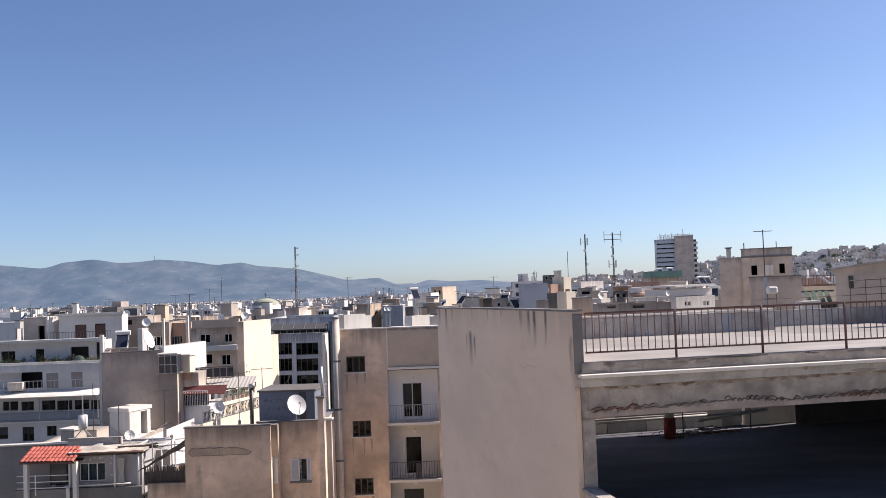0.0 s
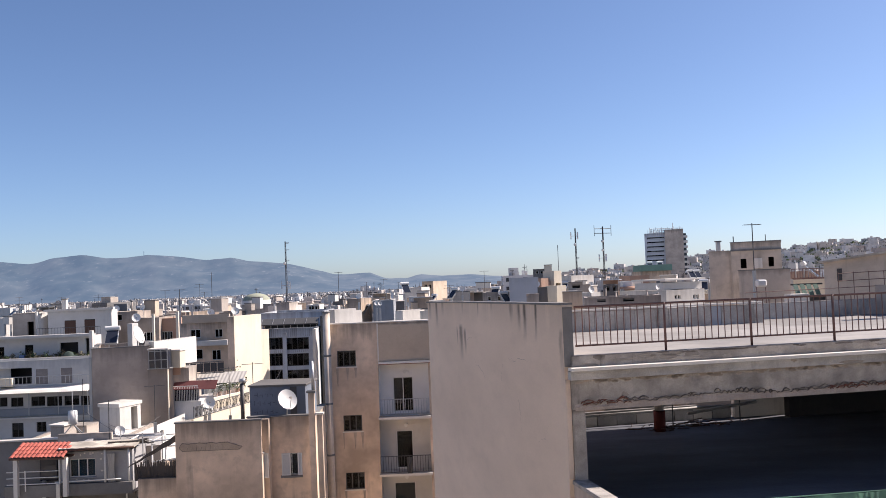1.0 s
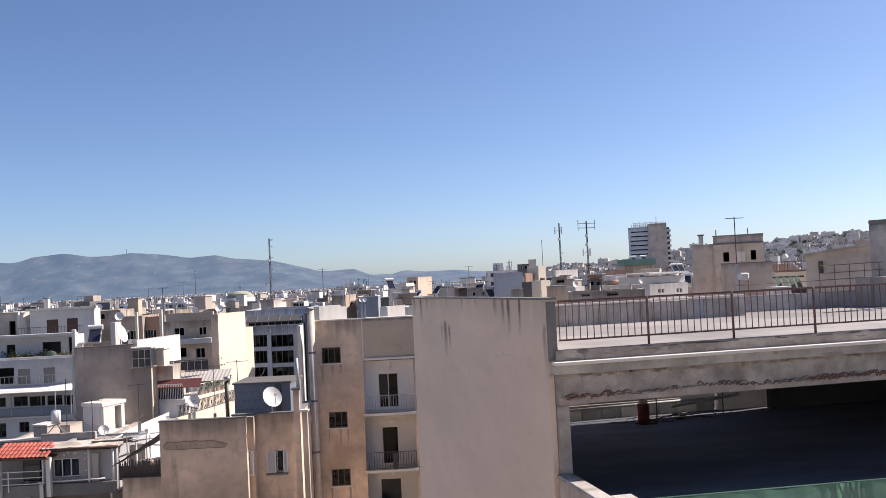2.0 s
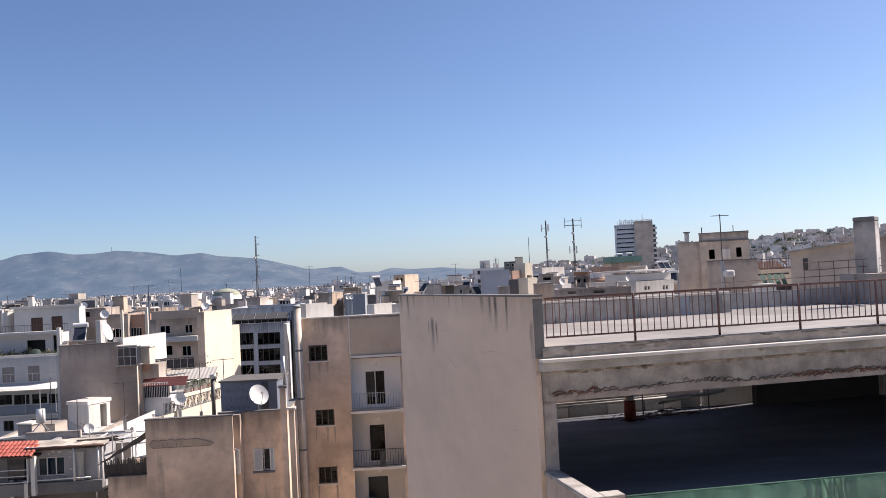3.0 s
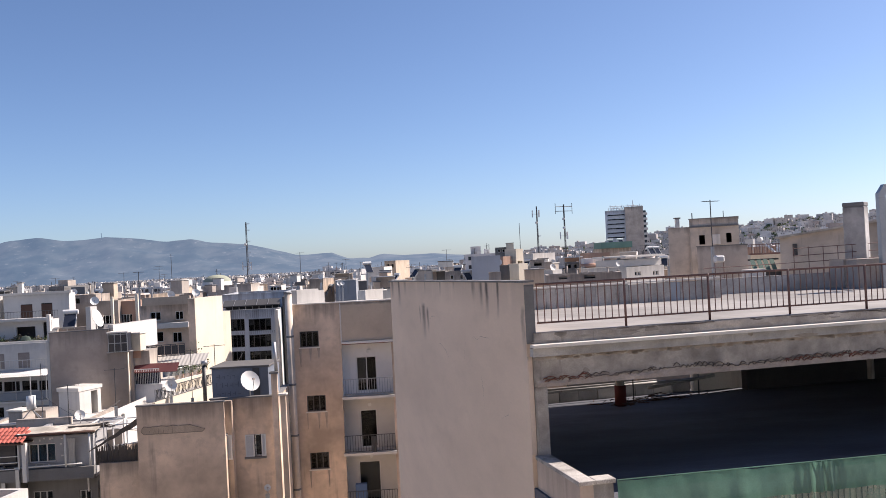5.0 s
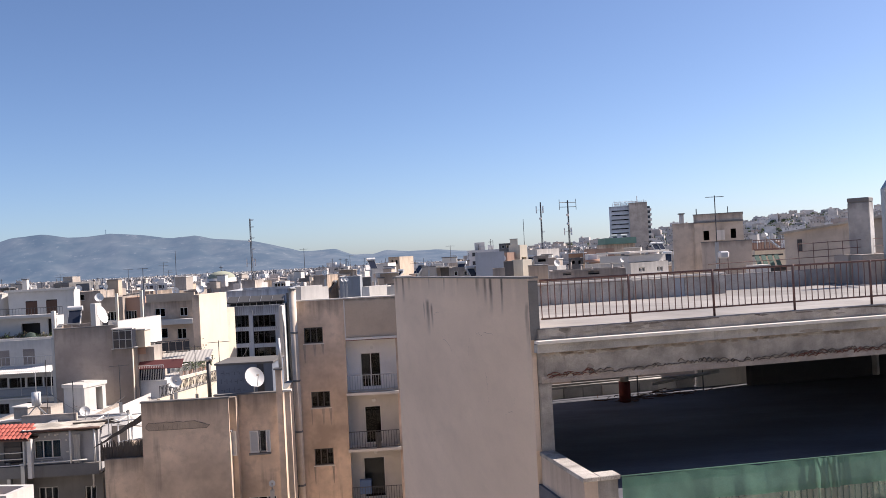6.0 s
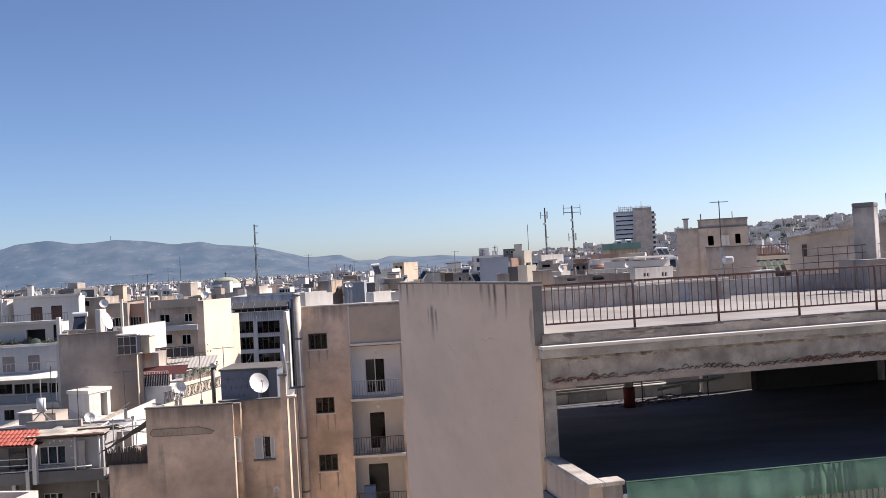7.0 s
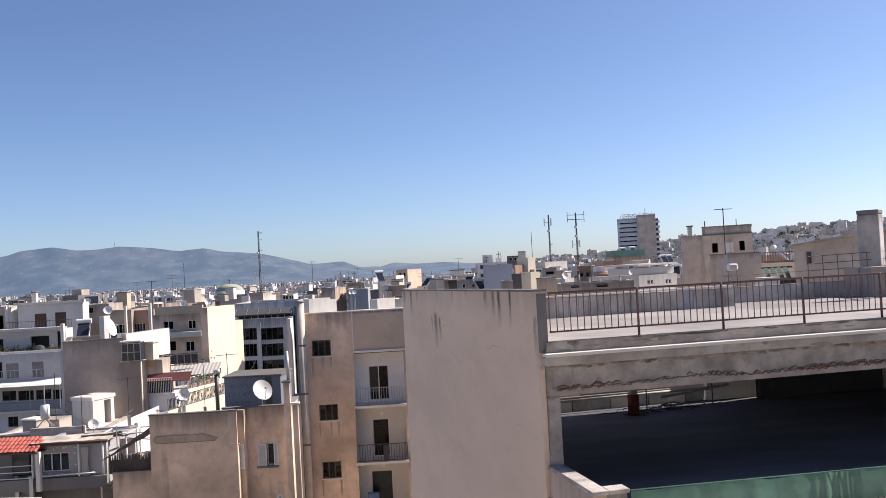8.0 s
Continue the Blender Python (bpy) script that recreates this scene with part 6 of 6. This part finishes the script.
ann = house("grey rendered annex before a stair house", 20.3, 23.54, 25.94, 60, 4, GREY, -21, base=16, name="annex", lip=0.1, cap=OLDCONC)
box_thing("chimney", "pale round-capped rendered chimney", "chimney", 21.57, 21.86, 68.6, 0.3, 22.5, 28.19, CHALK, lid=OLDCONC)
aerial(20.92, 59, 25.9, 29.02 - 25.9, 1, 0.035, 5, "tall aerial with one crossbar")
aerial(24.89, 67.5, 27.99, 0.6, 0, 0.03)
aerial(22.48, 67.5, 27.82, 0.7, 0, 0.04)
tankb = thing("water_tank", "white rounded water tank on an iron stand", "tank", 20.23, 56, 24.91)
bm = bmesh.new()
box(bm, -0.3, 0.3, -0.25, 0.25, 0, 0.45)
part("drum", bm, WHITEMETAL, tankb, bevel=0.09)
for px in (-0.28, 0.28):
    bar("leg", RUST, tankb, (px, 0, -1.6), (px, 0, 0), 0.025, 6)
bar("stand_rail", RUST, tankb, (-0.5, 0, -0.3), (0.6, 0, -0.3), 0.02, 6)
shed = thing("sloping_shed", "beige shed with a thin sloping roof", "shed", 21.59, 50, 23.66, -25)
zr0, zr1 = 26.2, 26.8
zb_ = 23.66
bm = bmesh.new()
L = 5.2
sl = (zr1 - zr0) / 4.9
vs = [bm.verts.new(p) for p in ((0, 0, -6), (L, 0, -6), (L, 5, -6), (0, 5, -6), (0, 0, zr0 - zb_), (L, 0, zr0 - zb_ + sl * L), (L, 5, zr0 - zb_ + sl * L), (0, 5, zr0 - zb_))]
for f in ((0, 1, 5, 4), (1, 2, 6, 5), (2, 3, 7, 6), (3, 0, 4, 7), (4, 5, 6, 7), (3, 2, 1, 0)):
    bm.faces.new([vs[i] for i in f])
part("shed_body", bm, BEIGE, shed)
bm = bmesh.new()
vs = [bm.verts.new((x_, y_, zr0 - zb_ + sl * x_ + q)) for q in (0.004, 0.12) for x_, y_ in ((-0.25, -0.3), (L, -0.3), (L, 5.2), (-0.25, 5.2))]
for f in ((3, 2, 1, 0), (4, 5, 6, 7), (0, 1, 5, 4), (1, 2, 6, 5), (2, 3, 7, 6), (3, 0, 4, 7)):
    bm.faces.new([vs[i] for i in f])
part("shed_roof", bm, PERGSHEET, shed)
boxed("shed_window", PANEL, shed, 22.25 - 21.59, 22.5 - 21.59, -0.03, -0.004, 1.5, 2.2)
teal = thing("green_skylights", "row of tilted green skylight panes on a dark frame", "skylight", 21.6, 54, 23.94)
for q in range(4):
    bm = bmesh.new()
    box(bm, q * 0.40, q * 0.40 + 0.26, 0, 0.8, 0, 0.04)
    part("skylight_pane", bm, GREENROOF, teal).matrix_basis = pose(0, 0, 0.4, 52)
boxed("frame_beam", DARKMETAL, teal, -0.1, 1.8, 0.5, 0.6, 1.0, 1.1)
boxed("frame_base", DARKMETAL, teal, -0.1, 1.8, -0.05, 0.3, -3, 0.4)
house("cream building with rusted balconies", 28.16, 31.16, 25.05, 72, 4, CREAM, -22, base=14, lip=0.1)
house("pale building with a terracotta band", 35.5, 38.3, 25.65, 90, 4, TERRA, -22, base=14, lip=0.1)
solar_heater(31.24, 73.5, 25.09, 60, 0.7)
box_thing("roof_box", "white sunlit box on a roof edge", "box", 36.67, 37.24, 92, 0.8, 22, 26.48, WHITE, 40)
box_thing("roof_box", "pale rounded plaster roof box", "box", 18.92, 19.88, 48, 1.0, 20, 24.6, CHALK)

rust_rail = thing("rusty_balcony", "rusted balcony rails before a cream building", "railing", 27.91, 70.5, 25.2, -22)
railing(rust_rail, 0, 2.6, 0, 0, 0.7, RUST, 0.2, 0.02)
boxed("rusted_edge", RUST, rust_rail, 0, 2.6, -0.05, 0.4, -0.12, -0.03)
for q in range(3):
    bar("post", STEEL, rust_rail, (0.3 + q * 0.9, 0.1, 0), (0.3 + q * 0.9, 0.1, 1.3), 0.03, 6)
wires = thing("overhead_wires", "thin dark wires slung between two roofs", "wire", 0, 0, 0)
for p, q in (((-10.05, 50, 20.13), (-11.66, 70, 20.28)), ((-19.72, 51, 19.64), (-12.31, 43, 18.76)), ((-17.6, 49, 19.09), (-16.12, 53, 18.9))):
    p, q = Vector(p), Vector(q)
    prev = p
    for k in range(1, 9):
        f_ = k / 8
        nxt = p.lerp(q, f_) - Vector((0, 0, 0.5 * math.sin(math.pi * f_)))
        bar("wire", DARKMETAL, wires, prev, nxt, 0.01, 4)
        prev = nxt

# ---- the city out to the plain ----
CITY, ct, cb = nodes_of("far_city_walls")
rnd = ct.nodes.new("ShaderNodeNewGeometry")
cr = ct.nodes.new("ShaderNodeValToRGB")
ct.links.new(rnd.outputs["Random Per Island"], cr.inputs[0])
cr.color_ramp.interpolation = "CONSTANT"
for pos, col in ((0.0, (0.70, 0.68, 0.66)), (0.2, (0.54, 0.50, 0.47)), (0.38, (0.76, 0.75, 0.74)), (0.62, (0.46, 0.46, 0.47)), (0.74, (0.62, 0.57, 0.52)), (0.92, (0.55, 0.46, 0.41))):
    el = cr.color_ramp.elements.new(pos) if pos else cr.color_ramp.elements[0]
    el.color = (*(0.84 * c for c in col), 1)
ct.links.new(mixed(ct, ramp(ct, noise_at(ct, 0.2), 0.35, 0.7), cr.outputs[0], mixed(ct, 0.3, cr.outputs[0], (0.1, 0.09, 0.08))), cb.inputs["Base Color"])
cb.inputs["Roughness"].default_value = 0.9


def far_block(bm, dark, poles, x, y, z, w, d, h, yaw, rng, detail):
    """One far building with roof house, parapet and rows of windows."""
    c, s_ = math.cos(yaw), math.sin(yaw)
    place = lambda p: (x + p[0] * c - p[1] * s_, y + p[0] * s_ + p[1] * c, z + p[2])

    def bx(b, x0, x1, y0, y1, z0, z1):
        vs = [b.verts.new(place((px, py, pz))) for pz in (z0, z1) for py in (y0, y1) for px in (x0, x1)]
        for f in ((4, 5, 7, 6), (0, 1, 5, 4), (2, 6, 7, 3), (0, 4, 6, 2), (1, 3, 7, 5)):
            b.faces.new([vs[i] for i in f])

    bx(bm, -w / 2, w / 2, 0, d, -8, h)
    for _ in range(detail):
        rw, rx, ry = rng.uniform(2, 4.5), rng.uniform(-w / 2 + 2.3, w / 2 - 2.3), rng.uniform(1, d - 4)
        bx(bm, rx - rw / 2, rx + rw / 2, ry, ry + 3, h, h + rng.uniform(1.0, 2.9))
    if y < 1300:
        for _ in range(5):
            px, py, r_ = rng.uniform(-w / 2, w / 2), rng.uniform(0, d), 0.05 + y * 0.00008
            ph = rng.uniform(1.5, 4.0)
            bx(poles, px - r_, px + r_, py - r_, py + r_, h, h + ph)
            if rng.random() < 0.5:
                bx(poles, px - 0.7, px + 0.7, py - r_, py + r_, h + ph * 0.85, h + ph * 0.85 + r_ * 1.5)
        for _ in range(5):
            px, py, q = rng.uniform(-w / 2 + 1, w / 2 - 1), rng.uniform(0.3, d - 1), rng.uniform(0.25, 0.8)
            bx(bm, px - q, px + q, py, py + q, h, h + rng.uniform(0.5, 1.7))
    lv = h - 1.9
    while lv > h - 9 and lv > 0:
        px = -w / 2 + 1.0
        while px < w / 2 - 1.5:
            if rng.random() < (0.75 if y < 700 else 0.14):
                ww = rng.uniform(0.9, 2.0) if y < 700 else rng.uniform(0.7, 1.3)
                bx(dark, px, px + ww, -0.06, 0.1, lv - 0.2, lv + 1.1)
            px += rng.uniform(2.2, 3.6)
        py = 1.2
        while py < d - 2 and y < 700:
            if rng.random() < 0.5:
                bx(dark, w / 2 - 0.1, w / 2 + 0.06, py, py + 1.2, lv - 0.2, lv + 1.1)
                bx(dark, -w / 2 - 0.06, -w / 2 + 0.1, py, py + 1.2, lv - 0.2, lv + 1.1)
            py += 3.1
        lv -= 3.0


def tree_clump(bm, x, y, z, r, rng):
    """A far tree: a cluster of small leaf clumps with an uneven outline."""
    for _ in range(14):
        c = Vector((x + rng.gauss(0, r * 0.5), y + rng.gauss(0, r * 0.5), z + r * rng.uniform(0.4, 1.3)))
        q = r * rng.uniform(0.16, 0.34)
        vs = [bm.verts.new(c + Vector(p) * q * rng.uniform(0.7, 1.3)) for p in ((1, 0, 0), (-1, 0, 0), (0, 1, 0), (0, -1, 0), (0, 0, 1), (0, 0, -1))]
        for f in ((0, 2, 4), (2, 1, 4), (1, 3, 4), (3, 0, 4), (2, 0, 5), (1, 2, 5), (3, 1, 5), (0, 3, 5)):
            bm.faces.new([vs[k] for k in f])


WIN_BM = bmesh.new()
box(WIN_BM, 0, 1, -0.06, 0.1, 0, 1)
WIN = bpy.data.meshes.new("window")
WIN_BM.to_mesh(WIN)
WIN_BM.free()
WIN.materials.append(PANEL)
FAR_PAINT = (CREAM, TAN, TAN, GREY, OCHRE, GREY, BEIGE, GREY, OLDCONC, WHITE)


def mid_block(x, y, w, d, h, yaw, rng):
    """A building of the middle distance: walls with parapet, roof houses, window openings, roof things."""
    paint = rng.choice(FAR_PAINT)
    t = thing("apartment_building", rng.choice(("flat-roofed apartment block among many others", "plain rendered apartment block with dark windows")), "building", x, y, 0, math.degrees(yaw), "middle distance blocks")
    bm = bmesh.new()
    box(bm, -w / 2, w / 2, 0, d, 0, h - 0.7)
    part("wall", bm, paint, t)
    bm = bmesh.new()
    for q in ((-w / 2, w / 2, 0, 0.2), (-w / 2, w / 2, d - 0.2, d), (-w / 2, -w / 2 + 0.2, 0.2, d - 0.2), (w / 2 - 0.2, w / 2, 0.2, d - 0.2)):
        box(bm, *q, h - 0.7, h)
    part("parapet", bm, paint, t)
    for _ in range(rng.choice((1, 2, 2, 3))):
        rw, rx, ry = rng.uniform(1.8, 4.0), rng.uniform(-w / 2 + 2.3, w / 2 - 2.3), rng.uniform(1, d - 4)
        hh = rng.uniform(1.2, 2.7)
        boxed("roof_house", rng.choice(FAR_PAINT), t, rx - rw / 2, rx + rw / 2, ry, ry + rng.uniform(2, 3.5), h - 0.7, h - 0.7 + hh)
        boxed("roof_lid", PERGSHEET, t, rx - rw / 2 - 0.1, rx + rw / 2 + 0.1, ry - 0.1, ry + 2.0, h - 0.69 + hh, h - 0.58 + hh)
    lv = h - 2.6
    while lv > h - 6:
        boxed("slab_edge", PERGSHEET, t, -w / 2 - 0.05, w / 2 + 0.05, -rng.choice((0.08, 0.9)), 0.0, lv - 0.85, lv - 0.7)
        px = -w / 2 + 0.8
        while px < w / 2 - 1.8:
            if rng.random() < 0.8:
                o = new("window", WIN)
                o.parent = t
                o.location, o.scale = (px, 0, lv - rng.choice((0.0, 0.7))), (rng.uniform(0.8, 1.8), 1, 1.3)
            px += rng.uniform(2.2, 3.2)
        py = 1.2
        while py < d - 2:
            if rng.random() < 0.4:
                o = new("window", WIN)
                o.parent = t
                o.matrix_basis = pose(w / 2, py, lv, 0, 0, 90) @ Matrix.Diagonal((1.1, 1, 1.3, 1))
            py += 3.1
        lv -= 3.0
    c, s_ = math.cos(yaw), math.sin(yaw)
    for _ in range(rng.choice((1, 2, 3))):
        lx, ly = rng.uniform(-w / 2 + 1, w / 2 - 1), rng.uniform(0.6, d - 2.5)
        gx, gy = x + lx * c - ly * s_, y + lx * s_ + ly * c
        kind = rng.random()
        if kind < 0.4:
            aerial(gx, gy, h - 0.7, rng.uniform(2.0, 3.8), rng.choice((1, 2, 3)), 0.03, rng.uniform(0, 90), rods=False)
        elif kind < 0.7:
            solar_heater(gx, gy, h - 0.7, rng.uniform(-40, 60), 0.95)
        else:
            satellite_dish(gx, gy, h + 0.6, rng.uniform(0.3, 0.5), rng.uniform(-20, 50), 18, 1.0)


rng = random.Random(7)
walls, dark, woods, poles = bmesh.new(), bmesh.new(), bmesh.new(), bmesh.new()
y = 128.0
while y < 3900:
    gap = 17 + y * 0.03
    span = (0.62 if y < 900 else 0.68) * y
    x = -span
    while x < span:
        w = rng.uniform(6, 15) * (1 + y / 2200)
        yy = y + rng.uniform(-0.3, 0.3) * gap
        g = hill_height(x, yy)
        fall = 0.0085 * max(0, y - 150) if x / y < 0.07 else 0.004 * max(0, y - 150) * (y < 700)
        h = max(4.0, rng.gauss((19.6 if y < 290 else 20.3) - fall, 1.5 if y < 290 else 2.0 if y < 900 else 1.6))
        if g > 3:
            h = rng.choice((rng.uniform(4, 9), rng.uniform(7, 13), rng.uniform(9, 17)))
        elif x / y > 0.07 and y < 700:
            h += 0.6
        if y > 1950 and x / y > 0.08:
            x += w
            continue
        if y < 290 and abs(x / y) < 0.56:
            mid_block(x + w / 2, yy, w * 0.92, rng.uniform(9, 14), h, rng.uniform(-0.5, 0.2), rng)
        else:
            far_block(walls, dark, poles, x + w / 2, yy, g, w * 0.9, rng.uniform(8, 14), h, rng.uniform(-0.6, 0.25), rng, 2 if y < 1200 else 1)
        if y > 400 and rng.random() < (0.9 if g > 3 else 0.06):
            for _ in range(5 if g > 3 else 2):
                tree_clump(woods, x + rng.uniform(0, w), yy - rng.uniform(0, 6), g + (h - 3 if g < 3 else 1), rng.uniform(2.5, 5.0) if g > 3 else rng.uniform(1.2, 2.4), rng)
        x += w * rng.uniform(1.0, 1.3)
    y += gap
tagged(part("distant_buildings", walls, CITY), "dense mass of pale flat-roofed apartment blocks to the horizon", "buildings", kind="stuff")
tagged(part("distant_windows", dark, PANEL), "dark window openings of the distant apartment blocks", "windows", kind="stuff")
tagged(part("distant_aerials", poles, DARKMETAL), "thin aerials and vent pipes on the distant roofs", "aerials", kind="stuff")
tagged(part("distant_trees", woods, LEAF), "dark green treetops between the distant houses", "trees", kind="stuff")

# ---- small things on the nearer roofs ----
def roof_clutter(count, b0, b1, d0, d1, drop0, drop1, seed):
    """Boxes, tanks, aerials, dishes and pipes scattered over roofs between two bearings."""
    rg = random.Random(seed)
    for _ in range(count):
        d = rg.uniform(d0, d1)
        x, z = rg.uniform(b0, b1) * d, EYE - rg.uniform(drop0, drop1) * d
        kind = rg.random()
        if kind < 0.42:
            w, h = rg.uniform(0.4, 1.7), rg.uniform(0.5, 1.6)
            box_thing("roof_box", rg.choice(("small rendered lift or tank housing on a roof", "low plastered box on a flat roof")), "box", x, x + w, d, rg.uniform(0.5, 1.5), z - h, z, rg.choice((WHITE, GREY, CHALK, TAN, OLDCONC)), rg.uniform(-40, 10), lid=rg.choice((None, CHALK, OLDCONC)), group="roof boxes")
        elif kind < 0.6:
            aerial(x, d, z - 0.5, rg.uniform(1.4, 2.6), rg.choice((1, 2)), 0.022, rg.uniform(0, 90), rods=False)
        elif kind < 0.74:
            satellite_dish(x, d, z, rg.uniform(0.22, 0.42), rg.uniform(-20, 60), 18, 0.4)
        elif kind < 0.80:
            c_ = thing("roof_canopy", rg.choice(("thin sheet canopy on posts on a flat roof", "rusty sheet canopy on a roof terrace")), "canopy", x, d, z - 1.3, rg.uniform(-30, 10), "roof canopies")
            w = rg.uniform(1.2, 2.6)
            boxed("sheet", rg.choice((PERGSHEET, OLDCONC, RUST, STEEL)), c_, 0, w, 0, 1.4, 1.2, 1.27)
            boxed("back_wall", rg.choice((TAUPE, GLOOM, TERRA)), c_, 0.05, w - 0.05, 1.2, 1.3, 0, 1.199)
            for px in (0.06, w - 0.06):
                bar("post", STEEL, c_, (px, 0.1, 0), (px, 0.1, 1.2), 0.03, 5)
        elif kind < 0.88:
            solar_heater(x, d, z - 1.2, rg.uniform(-50, 40), 0.6)
        else:
            v_ = thing("roof_vent", "thin metal vent pipe on a roof", "vent", x, d, z - 1.2, 0, "vent pipes")
            bar("vent_pipe", GREY, v_, (0, 0, 0), (0, 0, 1.2), 0.08, 8)
            bar("vent_cap", DARKMETAL, v_, (0, 0, 1.2), (0, 0, 1.3), 0.13, 8)


roof_clutter(52, 0.005, 0.24, 84, 122, 0.002, 0.018, 31)
roof_clutter(42, -0.48, -0.17, 101, 126, 0.007, 0.019, 32)
roof_clutter(30, -0.12, 0.0, 95, 126, 0.008, 0.022, 33)
roof_clutter(10, 0.24, 0.31, 84, 100, 0.0, 0.018, 34)

# ---- unseen row of houses behind the eye, added as a sunlit reflector ----
for q in range(6):
    hx = -48 + q * 16.5
    back_ = thing("apartment_building", "unseen pale block added behind to bounce light", "building", hx, -10 - 3 * (q % 2), 0, 180, "row behind")
    boxed("wall", (CREAM, WHITE, CHALK)[q % 3], back_, -8, 8, 0, 10, 0, 31 + 2 * (q % 3))
    for k in range(9):
        boxed("slab_edge", CHALK, back_, -8, 8, -1.0, -0.002, 3.0 + 3 * k, 3.2 + 3 * k)

host = thing("apartment_building", "pale apartment block whose roof terrace carries the viewpoint", "building", 0, -8.4, 0, 0)
boxed("wall", CREAM, host, -14, 14, 0, 9.4, 0, 24.1)
boxed("roof_terrace", SCREED, host, -14, 14, 0, 9.4, 24.102, 24.4)

# ---- whatever stands on a roof reaches down to it ----
bpy.context.view_layer.update()
deps = bpy.context.evaluated_depsgraph_get()
SMALL = ("satellite_dish", "television_aerial", "solar_water_heater", "antenna_mast", "metal_flue", "water_tank", "chimney", "roof_box", "roof_wall", "roof_house", "pot_plant",
         "terrace_guard", "roof_railing", "roof_pergola", "balcony_railing", "air_conditioner", "air_handler", "parapet_block", "balcony_wall", "porch_railing", "blue_barrel", "blue_bundle", "roof_vent_pipe",
         "green_skylights", "roof_frame", "corrugated_canopy", "awning", "roof_canopy", "roof_slab", "porch_doorway", "pergola_roof", "folded_awning", "white_drape", "cane_fence", "church_dome", "sunlit_parapet", "penthouse", "set_back_storey", "stair_hut", "stair_house", "annex", "roof_tower", "concrete_pier", "metal_duct", "apartment_building", "roof_vent", "sloping_shed", "rusty_balcony", "veranda_glazing", "rusty_pipe", "balcony_wall")
for d in [o for o in scene.objects if o.parent is None and o.name.split(".")[0] in SMALL]:
    kids = [c for c in d.children_recursive if c.type == "MESH"]
    if not kids:
        continue
    foot, spot = 1e9, None
    for c in kids:
        for corner in c.bound_box:
            p = c.matrix_world @ Vector(corner)
            if p.z < foot - 1e-4:
                foot, spot = p.z, p
    mid = d.matrix_world.translation
    px, py = mid.x * 0.5 + spot.x * 0.5, mid.y * 0.5 + spot.y * 0.5
    hit, place, _, _, ob, _ = scene.ray_cast(deps, (px, py, foot - 0.004), (0, 0, -1))
    gap_ = foot - (place.z if hit else 0.0)
    if gap_ > 0.01:
        bm = bmesh.new()
        local_ = d.matrix_world.inverted() @ Vector((px, py, foot))
        half = 0.03 if gap_ < 2.5 else 0.09
        box(bm, local_.x - half, local_.x + half, local_.y - half, local_.y + half, local_.z - gap_ - 0.01, local_.z + 0.03)
        part("stand", bm, STEEL, d)
